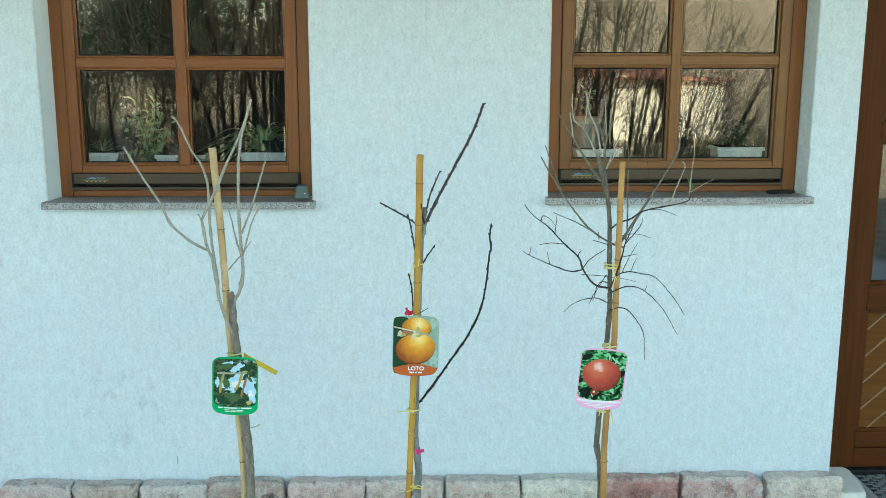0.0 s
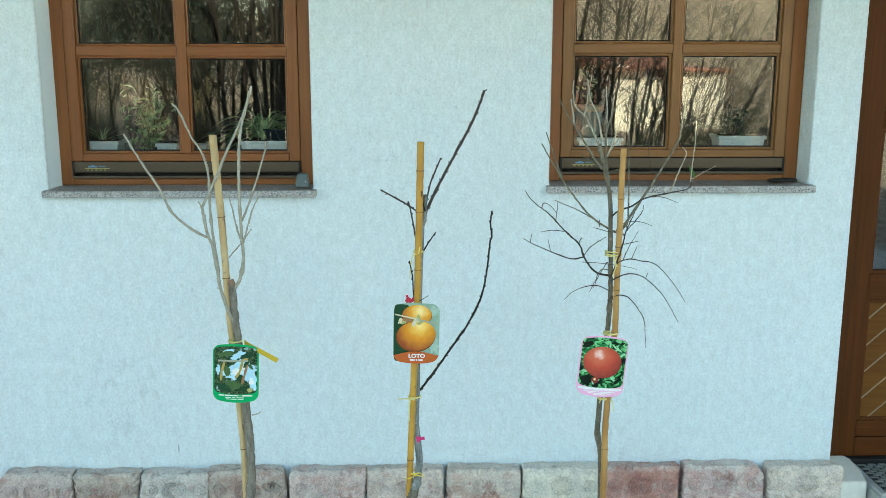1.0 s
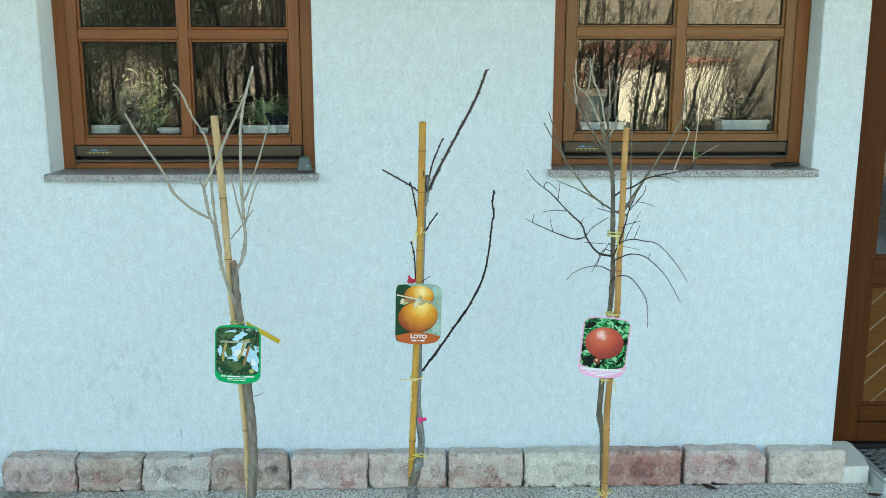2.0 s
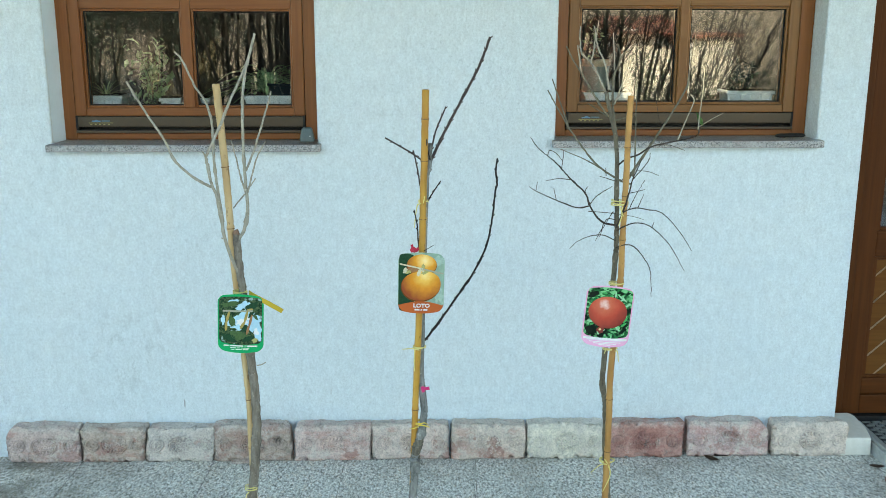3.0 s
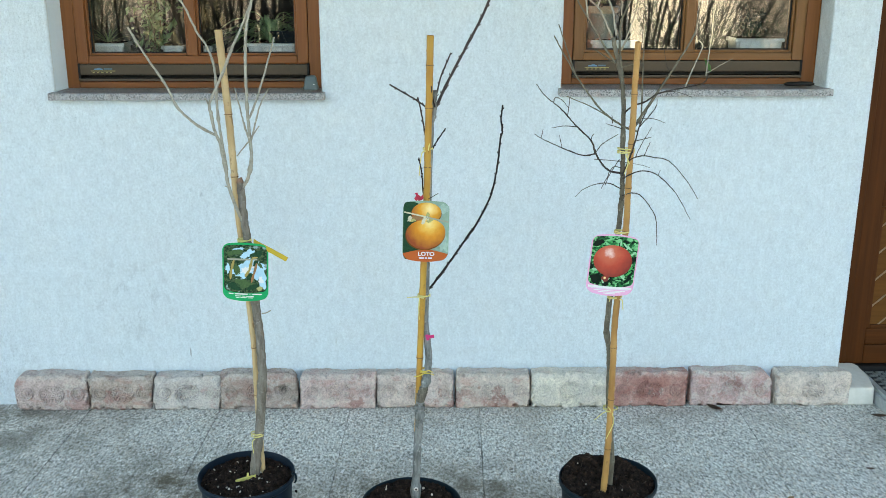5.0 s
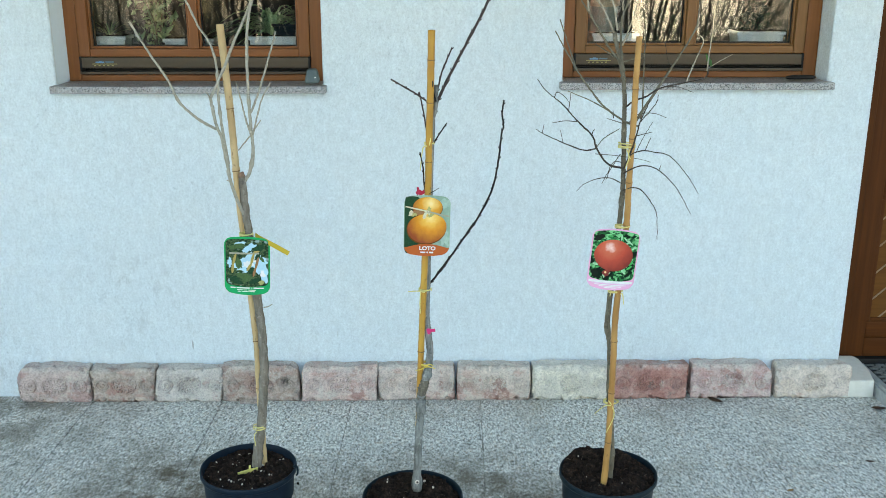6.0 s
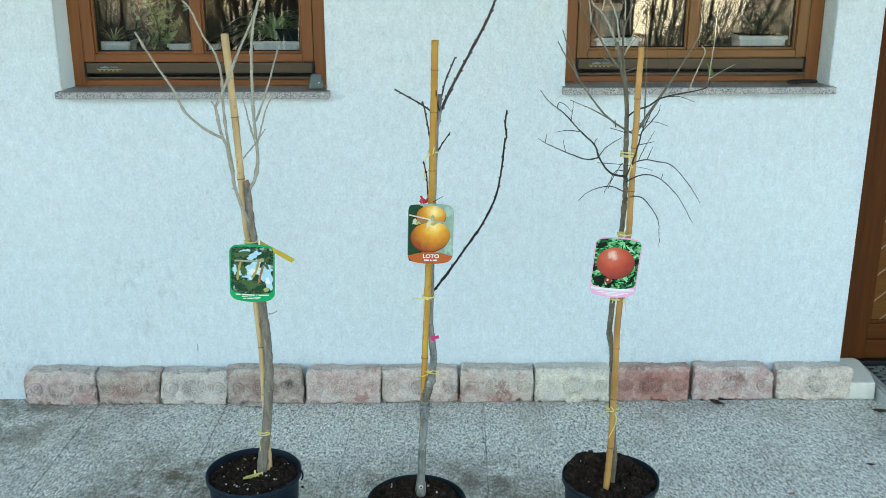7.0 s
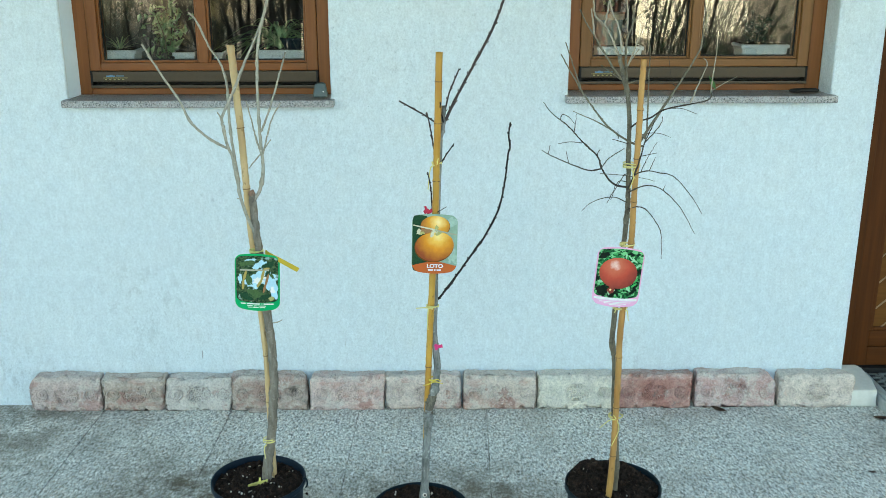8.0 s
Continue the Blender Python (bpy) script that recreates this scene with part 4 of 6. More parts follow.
def stake_of(tree, points, r0, r1):
    """A bamboo cane with raised joints and an open top."""
    limb_count[0] += 1
    joints = {T1.name: (0.11, 0.21, 0.32, 0.44, 0.56, 0.70, 0.83), T2.name: (0.14, 0.33, 0.47, 0.60, 0.74, 0.86, 0.945), T3.name: (0.12, 0.24, 0.36, 0.49, 0.62, 0.71, 0.80, 0.90)}[tree.name]

    def radius(f):
        r = r0 + (r1 - r0) * f
        for k in joints:
            r *= 1 + 0.13 * math.exp(-((f - k) / 0.0035) ** 2) - 0.05 * math.exp(-((f - k - 0.008) / 0.003) ** 2)
        return r

    line = [Vector(p) for p in points]
    cane = part("cane", tube(points, r0, r1, 12, 14, 0.0, seed=limb_count[0], radius=radius), {T1.name: straw_cane, T2.name: amber_cane, T3.name: tan_cane}[tree.name], tree, "straw yellow bamboo cane", smooth=True)
    dense = glide(points, 40)
    total = sum((a - b).length for a, b in zip(dense, dense[1:]))
    for k in joints:
        run = 0.0
        for a, b in zip(dense, dense[1:]):
            run += (b - a).length
            if run >= k * total:
                d = (b - a).normalized()
                part("joint_ring", tube([a - d * 0.0012, a, a + d * 0.0012], 1, 1, 12, 2, radius=lambda f, q=(r0 + (r1 - r0) * k): q * 1.12), joint_brown, cane, smooth=True)
                break
    top, way = line[-1], (line[-1] - line[-2]).normalized()
    part("open_end", tube([top - way * 0.001, top + way * 0.0006], 1, 1, 12, 2, radius=lambda f: r1 * 0.62), joint_brown, cane)


label_yellow = plain("bright_yellow_label", (0.80, 0.74, 0.24), 0.45)
red_tape = plain("red_tape", (0.55, 0.02, 0.06), 0.5)
sapling_leaf = plain("sapling_leaf_green", (0.09, 0.21, 0.06), 0.45)
joint_brown = plain("brown_cane_joint", (0.20, 0.11, 0.045), 0.7, scale=120, vary=0.7)
# first tree
trunk_of(T1, [(-0.472, -0.945, 0.200), (-0.465, -0.940, 0.269), (-0.453, -0.935, 0.340), (-0.443, -0.930, 0.445), (-0.437, -0.925, 0.515), (-0.438, -0.920, 0.611), (-0.445, -0.915, 0.707), (-0.460, -0.910, 0.908), (-0.468, -0.905, 0.975), (-0.474, -0.900, 1.082)], 0.0144, 0.0102)
stake_of(T1, [(-0.451, -0.925, 0.177), (-0.454, -0.918, 0.328), (-0.458, -0.911, 0.471), (-0.459, -0.903, 0.576), (-0.467, -0.896, 0.700), (-0.485, -0.889, 0.972), (-0.490, -0.882, 1.040), (-0.495, -0.874, 1.142), (-0.501, -0.867, 1.257), (-0.516, -0.860, 1.486)], 0.0081, 0.0103)
branch_of(T1, [(-0.466, -0.906, 0.958), (-0.482, -0.915, 1.002), (-0.502, -0.917, 1.071), (-0.507, -0.920, 1.119), (-0.516, -0.922, 1.187), (-0.529, -0.925, 1.224), (-0.537, -0.927, 1.282), (-0.540, -0.930, 1.302)], 0.0066, 0.0056)
branch_of(T1, [(-0.539, -0.930, 1.298), (-0.502, -0.922, 1.373), (-0.468, -0.915, 1.450), (-0.428, -0.908, 1.533), (-0.403, -0.900, 1.609)], 0.0053, 0.0044)
branch_of(T1, [(-0.529, -0.925, 1.215), (-0.551, -0.934, 1.229), (-0.580, -0.943, 1.251), (-0.617, -0.953, 1.293), (-0.641, -0.962, 1.353), (-0.681, -0.971, 1.422), (-0.721, -0.980, 1.500)], 0.0050, 0.0037)
branch_of(T1, [(-0.507, -0.905, 1.115), (-0.520, -0.896, 1.215), (-0.527, -0.886, 1.281), (-0.529, -0.877, 1.379), (-0.546, -0.868, 1.439), (-0.576, -0.859, 1.484), (-0.606, -0.849, 1.549), (-0.627, -0.840, 1.570)], 0.0055, 0.0037)
branch_of(T1, [(-0.469, -0.900, 1.061), (-0.448, -0.903, 1.100), (-0.438, -0.905, 1.155), (-0.440, -0.908, 1.217), (-0.442, -0.910, 1.317), (-0.439, -0.913, 1.417), (-0.432, -0.915, 1.495), (-0.415, -0.917, 1.560), (-0.397, -0.920, 1.619)], 0.0066, 0.0044)
branch_of(T1, [(-0.439, -0.905, 1.256), (-0.420, -0.890, 1.302), (-0.392, -0.875, 1.387), (-0.369, -0.860, 1.467)], 0.0044, 0.0030)
branch_of(T1, [(-0.438, -0.905, 1.191), (-0.416, -0.920, 1.260), (-0.399, -0.935, 1.303), (-0.375, -0.950, 1.342)], 0.0037, 0.0023)
branch_of(T1, [(-0.436, -0.905, 1.204), (-0.411, -0.920, 1.237)], 0.0028, 0.0020)
branch_of(T1, [(-0.440, -0.905, 1.191), (-0.456, -0.897, 1.242), (-0.466, -0.888, 1.287), (-0.479, -0.880, 1.336)], 0.0036, 0.0023)
branch_of(T1, [(-0.440, -0.900, 1.195), (-0.457, -0.870, 1.179), (-0.490, -0.840, 1.141)], 0.0031, 0.0022)
branch_of(T1, [(-0.540, -0.930, 1.301), (-0.546, -0.940, 1.315)], 0.0031, 0.0025)
branch_of(T1, [(-0.504, -0.915, 1.070), (-0.511, -0.920, 1.073)], 0.0028, 0.0020)
branch_of(T1, [(-0.426, -0.940, 0.711), (-0.412, -0.945, 0.716), (-0.400, -0.950, 0.724)], 0.0025, 0.0019)
# second tree
trunk_of(T2, [(0.004, -1.090, 0.215), (0.008, -1.085, 0.350), (0.013, -1.079, 0.420), (0.016, -1.074, 0.471), (0.016, -1.068, 0.486), (0.021, -1.063, 0.519), (0.033, -1.058, 0.552), (0.040, -1.052, 0.591), (0.041, -1.047, 0.631), (0.036, -1.042, 0.684), (0.033, -1.036, 0.777), (0.049, -1.031, 1.224), (0.057, -1.025, 1.281), (0.059, -1.020, 1.345)], 0.0116, 0.0059)
stake_of(T2, [(0.006, -1.060, 0.200), (0.009, -1.057, 0.396), (0.013, -1.054, 0.516), (0.017, -1.051, 0.619), (0.022, -1.047, 0.740), (0.037, -1.044, 1.070), (0.040, -1.041, 1.176), (0.044, -1.038, 1.313), (0.048, -1.035, 1.483)], 0.0084, 0.0092)
branch_of(T2, [(0.059, -1.020, 1.295), (0.097, -1.027, 1.376), (0.131, -1.033, 1.442), (0.157, -1.040, 1.491), (0.178, -1.047, 1.533), (0.196, -1.053, 1.577), (0.208, -1.060, 1.614)], 0.0053, 0.0041, purple_bark)
branch_of(T2, [(0.060, -1.020, 1.310), (0.072, -1.007, 1.368), (0.087, -0.993, 1.405), (0.101, -0.980, 1.435)], 0.0034, 0.0025, purple_bark)
branch_of(T2, [(0.042, -1.025, 1.298), (0.013, -1.047, 1.322), (-0.016, -1.068, 1.342), (-0.054, -1.090, 1.367)], 0.0031, 0.0027, purple_bark)
branch_of(T2, [(0.035, -1.025, 1.224), (0.025, -1.012, 1.281), (0.015, -1.000, 1.324)], 0.0030, 0.0025, purple_bark)
branch_of(T2, [(0.049, -1.030, 1.190), (0.066, -1.055, 1.222), (0.085, -1.080, 1.256)], 0.0028, 0.0020, dark_bark)
branch_of(T2, [(0.028, -1.040, 1.069), (0.025, -1.055, 1.134), (0.017, -1.070, 1.179)], 0.0028, 0.0020, dark_bark)
branch_of(T2, [(0.059, -1.030, 1.303), (0.051, -1.040, 1.334), (0.050, -1.050, 1.358)], 0.0028, 0.0022, dark_bark)
branch_of(T2, [(0.038, -1.030, 0.806), (0.071, -1.046, 0.854), (0.116, -1.062, 0.925), (0.148, -1.078, 0.978), (0.167, -1.094, 1.012), (0.201, -1.110, 1.091), (0.214, -1.126, 1.163), (0.219, -1.142, 1.234), (0.223, -1.158, 1.261), (0.218, -1.174, 1.293), (0.220, -1.190, 1.329)], 0.0045, 0.0028, dark_bark)
branch_of(T2, [(0.040, -1.050, 1.065), (0.067, -1.060, 1.083)], 0.0014, 0.0011, dark_bark)
# third tree
trunk_of(T3, [(0.556, -1.045, 0.201), (0.559, -1.047, 0.301), (0.551, -1.049, 0.406), (0.542, -1.050, 0.501), (0.539, -1.052, 0.596), (0.534, -1.054, 0.649), (0.526, -1.056, 0.688), (0.526, -1.058, 0.740), (0.543, -1.059, 1.000), (0.546, -1.061, 1.080), (0.544, -1.063, 1.135), (0.540, -1.065, 1.231), (0.534, -1.066, 1.346), (0.522, -1.068, 1.400), (0.501, -1.070, 1.480)], 0.0086, 0.0053)
stake_of(T3, [(0.535, -1.075, 0.206), (0.541, -1.077, 0.352), (0.542, -1.080, 0.475), (0.542, -1.082, 0.609), (0.541, -1.085, 0.745), (0.555, -1.087, 0.979), (0.555, -1.090, 1.087), (0.556, -1.092, 1.198), (0.557, -1.095, 1.306), (0.556, -1.098, 1.362), (0.558, -1.100, 1.472)], 0.0091, 0.0075)
branch_of(T3, [(0.531, -1.070, 1.383), (0.524, -1.062, 1.418), (0.523, -1.053, 1.452), (0.523, -1.045, 1.504), (0.536, -1.037, 1.547), (0.551, -1.028, 1.572), (0.582, -1.020, 1.595)], 0.0047, 0.0019)
branch_of(T3, [(0.500, -1.070, 1.480), (0.473, -1.082, 1.529), (0.455, -1.094, 1.555), (0.431, -1.106, 1.577), (0.423, -1.118, 1.613), (0.422, -1.130, 1.641)], 0.0037, 0.0019, pale_bark)
branch_of(T3, [(0.450, -1.120, 1.554), (0.455, -1.130, 1.578), (0.457, -1.140, 1.614), (0.462, -1.150, 1.655)], 0.0027, 0.0016, pale_bark)
branch_of(T3, [(0.509, -1.070, 1.485), (0.498, -1.060, 1.547), (0.485, -1.050, 1.578), (0.481, -1.040, 1.593), (0.473, -1.030, 1.642)], 0.0034, 0.0017, pale_bark)
branch_of(T3, [(0.511, -1.070, 1.417), (0.479, -1.092, 1.456), (0.428, -1.115, 1.531), (0.403, -1.138, 1.564), (0.384, -1.160, 1.595)], 0.0036, 0.0020)
branch_of(T3, [(0.426, -1.130, 1.535), (0.416, -1.130, 1.596)], 0.0028, 0.0020, pale_bark)
branch_of(T3, [(0.509, -1.070, 1.418), (0.490, -1.030, 1.431), (0.470, -0.990, 1.445)], 0.0025, 0.0016)
branch_of(T3, [(0.524, -1.050, 1.533), (0.526, -1.010, 1.624)], 0.0019, 0.0013, pale_bark)
branch_of(T3, [(0.524, -1.040, 1.515), (0.545, -1.010, 1.555), (0.546, -0.980, 1.595)], 0.0027, 0.0016)
branch_of(T3, [(0.523, -1.070, 1.448), (0.538, -1.100, 1.509), (0.547, -1.130, 1.560)], 0.0027, 0.0016, pale_bark)
branch_of(T3, [(0.524, -1.070, 1.454), (0.542, -1.110, 1.497)], 0.0020, 0.0014, pale_bark)
branch_of(T3, [(0.527, -1.070, 1.408), (0.555, -1.040, 1.411), (0.591, -1.010, 1.412)], 0.0022, 0.0014)
branch_of(T3, [(0.558, -1.070, 1.242), (0.578, -1.057, 1.270), (0.627, -1.043, 1.342), (0.670, -1.030, 1.405), (0.715, -1.017, 1.477), (0.727, -1.003, 1.516), (0.742, -0.990, 1.618)], 0.0047, 0.0017)
branch_of(T3, [(0.579, -1.070, 1.265), (0.587, -1.050, 1.289), (0.589, -1.030, 1.395), (0.593, -1.010, 1.447), (0.597, -0.990, 1.483), (0.596, -0.970, 1.506)], 0.0027, 0.0014)
branch_of(T3, [(0.540, -1.070, 1.295), (0.559, -1.087, 1.314), (0.581, -1.104, 1.325), (0.613, -1.121, 1.349), (0.671, -1.139, 1.365), (0.708, -1.156, 1.377), (0.713, -1.173, 1.393), (0.706, -1.190, 1.408)], 0.0034, 0.0022, dark_bark)
branch_of(T3, [(0.709, -1.180, 1.403), (0.736, -1.190, 1.423), (0.763, -1.200, 1.440)], 0.0016, 0.0009, pale_bark)
branch_of(T3, [(0.667, -1.155, 1.369), (0.688, -1.148, 1.422), (0.705, -1.142, 1.463), (0.697, -1.135, 1.478)], 0.0025, 0.0014, pale_bark)
branch_of(T3, [(0.705, -1.190, 1.399), (0.706, -1.205, 1.477), (0.704, -1.220, 1.549)], 0.0019, 0.0011, pale_bark)
branch_of(T3, [(0.618, -1.120, 1.351), (0.649, -1.145, 1.355), (0.682, -1.170, 1.345)], 0.0016, 0.0009, dark_bark)
branch_of(T3, [(0.669, -1.020, 1.394), (0.656, -1.005, 1.402), (0.644, -0.990, 1.477)], 0.0013, 0.0009, dark_bark)
branch_of(T3, [(0.540, -1.070, 1.137), (0.506, -1.086, 1.147), (0.481, -1.102, 1.170), (0.461, -1.118, 1.201), (0.446, -1.134, 1.234), (0.409, -1.150, 1.269), (0.382, -1.166, 1.298), (0.359, -1.182, 1.322), (0.341, -1.198, 1.336), (0.316, -1.214, 1.357), (0.295, -1.230, 1.384)], 0.0041, 0.0014, dark_bark)
branch_of(T3, [(0.341, -1.200, 1.338), (0.347, -1.190, 1.348), (0.364, -1.180, 1.340), (0.381, -1.170, 1.321)], 0.0017, 0.0009, dark_bark)
branch_of(T3, [(0.378, -1.185, 1.304), (0.385, -1.165, 1.346)], 0.0016, 0.0009, dark_bark)
branch_of(T3, [(0.402, -1.165, 1.273), (0.376, -1.140, 1.271), (0.349, -1.115, 1.262)], 0.0017, 0.0009, dark_bark)
branch_of(T3, [(0.447, -1.130, 1.230), (0.446, -1.140, 1.242), (0.450, -1.150, 1.253)], 0.0017, 0.0013, dark_bark)
branch_of(T3, [(0.462, -1.120, 1.198), (0.427, -1.132, 1.196), (0.371, -1.145, 1.218), (0.320, -1.158, 1.243), (0.301, -1.170, 1.256)], 0.0027, 0.0013, dark_bark)
branch_of(T3, [(0.371, -1.155, 1.219), (0.367, -1.135, 1.247)], 0.0013, 0.0009, dark_bark)
branch_of(T3, [(0.318, -1.165, 1.245), (0.320, -1.185, 1.271)], 0.0014, 0.0009, dark_bark)
branch_of(T3, [(0.461, -1.120, 1.201), (0.486, -1.080, 1.216), (0.533, -1.040, 1.234)], 0.0017, 0.0013, dark_bark)
branch_of(T3, [(0.576, -1.070, 1.245), (0.546, -1.084, 1.256), (0.504, -1.099, 1.281), (0.469, -1.113, 1.310), (0.439, -1.127, 1.345), (0.405, -1.141, 1.389), (0.370, -1.156, 1.443), (0.341, -1.170, 1.491)], 0.0034, 0.0019)
branch_of(T3, [(0.399, -1.150, 1.396), (0.378, -1.135, 1.456), (0.358, -1.120, 1.515)], 0.0023, 0.0016)
branch_of(T3, [(0.497, -1.080, 1.286), (0.453, -1.050, 1.308), (0.398, -1.020, 1.329)], 0.0020, 0.0013)
branch_of(T3, [(0.534, -1.070, 1.253), (0.506, -1.090, 1.264), (0.486, -1.110, 1.272)], 0.0017, 0.0011, dark_bark)
branch_of(T3, [(0.506, -1.090, 1.270), (0.500, -1.110, 1.292)], 0.0016, 0.0013, dark_bark)
branch_of(T3, [(0.539, -1.085, 1.135), (0.550, -1.103, 1.178), (0.560, -1.121, 1.230), (0.565, -1.139, 1.272), (0.578, -1.157, 1.317), (0.576, -1.175, 1.328)], 0.0039, 0.0017, dark_bark)
branch_of(T3, [(0.565, -1.140, 1.269), (0.596, -1.155, 1.316), (0.597, -1.170, 1.339)], 0.0020, 0.0013, dark_bark)
branch_of(T3, [(0.561, -1.125, 1.231), (0.589, -1.165, 1.247)], 0.0016, 0.0011, dark_bark)
branch_of(T3, [(0.566, -1.100, 1.183), (0.585, -1.085, 1.217), (0.611, -1.070, 1.256)], 0.0016, 0.0009, dark_bark)
branch_of(T3, [(0.551, -1.100, 1.176), (0.559, -1.120, 1.187), (0.578, -1.140, 1.196), (0.602, -1.160, 1.195), (0.622, -1.180, 1.195), (0.643, -1.200, 1.181), (0.676, -1.220, 1.140), (0.693, -1.240, 1.109)], 0.0023, 0.0011, dark_bark)
branch_of(T3, [(0.584, -1.120, 1.192), (0.593, -1.140, 1.231)], 0.0016, 0.0009, dark_bark)
branch_of(T3, [(0.541, -1.085, 1.126), (0.553, -1.105, 1.140), (0.575, -1.125, 1.154), (0.600, -1.145, 1.155), (0.622, -1.165, 1.143), (0.655, -1.185, 1.108), (0.689, -1.205, 1.048)], 0.0025, 0.0011, dark_bark)
branch_of(T3, [(0.615, -1.150, 1.147), (0.618, -1.160, 1.164)], 0.0014, 0.0009, dark_bark)
branch_of(T3, [(0.541, -1.085, 1.081), (0.561, -1.105, 1.093), (0.581, -1.125, 1.090), (0.604, -1.145, 1.062), (0.614, -1.165, 1.035), (0.614, -1.185, 0.976)], 0.0023, 0.0011, dark_bark)
branch_of(T3, [(0.552, -1.070, 1.257), (0.580, -1.047, 1.273), (0.624, -1.023, 1.271), (0.663, -1.000, 1.256)], 0.0019, 0.0009, dark_bark)
branch_of(T3, [(0.541, -1.070, 1.096), (0.505, -1.095, 1.116), (0.468, -1.120, 1.120), (0.432, -1.145, 1.113), (0.406, -1.170, 1.099)], 0.0020, 0.0011, dark_bark)
branch_of(T3, [(0.538, -1.070, 1.152), (0.511, -1.097, 1.158), (0.491, -1.123, 1.134), (0.474, -1.150, 1.114)], 0.0019, 0.0011, dark_bark)
branch_of(T3, [(0.534, -1.070, 1.172), (0.525, -1.090, 1.172), (0.501, -1.110, 1.141), (0.487, -1.130, 1.119)], 0.0017, 0.0011, dark_bark)
branch_of(T3, [(0.464, -1.090, 1.178), (0.524, -1.073, 1.170), (0.588, -1.057, 1.157), (0.619, -1.040, 1.146)], 0.0014, 0.0009, dark_bark)


def tie(tree, at, r, material, tails=(), turns=2, lean=0.004):
    """A soft plastic tie wound round stem and cane, with loose ends."""
    x, y, z = at
    pts = []
    n = 12
    for i in range(n * turns + 1):
        a = 2 * math.pi * i / n
        pts.append((x + r * math.cos(a), y + r * 0.9 * math.sin(a), z + lean * math.sin(a * 0.5) + 0.0035 * i / n))
    bms = [tube(pts, 0.0016, 0.0016, 6, 3)]
    for tail in tails:
        bms.append(tube([(x + dx, y - r + dy, z + dz) for dx, dy, dz in tail], 0.0017, 0.0012, 6, 4))
    return part("tie", merge(*bms), material, tree, "soft yellow plastic tie", smooth=True)


tie(T1, (-0.459, -0.936, 0.330), 0.0172, pale_tie, [[(-0.004, 0, 0), (-0.012, -0.004, -0.01), (-0.010, -0.002, -0.045)]], 4, 0.002)
tie(T1, (-0.468, -0.915, 0.916), 0.0190, pale_tie)
tie(T2, (0.041, -1.035, 1.192), 0.0125, pale_tie, [[(-0.006, 0, 0), (-0.016, -0.003, -0.006), (-0.021, 0, -0.04), (-0.023, 0, -0.065)], [(0, 0, 0), (0.004, -0.004, 0.02)]])
tie(T2, (0.029, -1.045, 0.796), 0.0165, pale_tie, [[(0, 0, 0), (-0.02, -0.006, 0.006), (-0.045, -0.004, 0.004)], [(-0.012, 0, 0), (-0.014, -0.002, -0.03), (-0.013, 0, -0.06)]])
tie(T2, (0.028, -1.048, 0.580), 0.0160, yellow_tie, [[(0, 0, 0), (-0.014, -0.006, -0.005), (-0.026, -0.003, -0.008)], [(0, 0, 0), (0.012, -0.006, 0.003), (0.028, -0.003, -0.004)], [(0, 0, 0), (0.012, -0.004, 0.010), (0.024, -0.004, 0.004)]])
tie(T3, (0.546, -1.080, 1.192), 0.0215, pale_tie, [[(-0.004, 0, 0), (0.002, -0.004, -0.02), (-0.006, -0.002, -0.05)], [(0.004, 0, 0), (0.0, -0.006, -0.012), (0.006, -0.003, -0.024)]], 3)
tie(T3, (0.545, -1.066, 0.471), 0.0200, pale_tie, [[(0, 0, 0), (-0.022, -0.006, 0.002), (-0.048, -0.004, -0.022)], [(0, 0, 0), (0.006, -0.004, -0.03), (-0.012, 0.0, -0.082)], [(0, 0, 0), (-0.012, -0.006, 0.018)]])
tie(T3, (0.546, -1.082, 0.981), 0.0190, pale_tie)
tie(T3, (0.538, -1.075, 0.800), 0.0190, pale_tie, [[(0.01, 0, 0), (0.016, -0.002, 0.0), (0.020, -0.002, -0.028)], [(-0.014, 0, 0.01), (-0.018, -0.002, -0.005)]])


def strip(points, width, thick=0.0006, up=(0, 0, 1)):
    """A flat ribbon along a line."""
    line = glide(points, 5)
    bm = bmesh.new()
    u = Vector(up)
    rows = []
    for i, c in enumerate(line):
        d = (line[min(i + 1, len(line) - 1)] - line[max(i - 1, 0)]).normalized()
        s = (u - d * u.dot(d)).normalized() * width / 2
        nrm = d.cross(s).normalized() * thick
        rows.append([bm.verts.new(c + q) for q in (s - nrm, s + nrm, -s + nrm, -s - nrm)])
    for a, b in zip(rows, rows[1:]):
        for j in range(4):
            bm.faces.new((a[j], a[(j + 1) % 4], b[(j + 1) % 4], b[j]))
    bm.faces.new(rows[0][::-1]), bm.faces.new(rows[-1])
    return bm


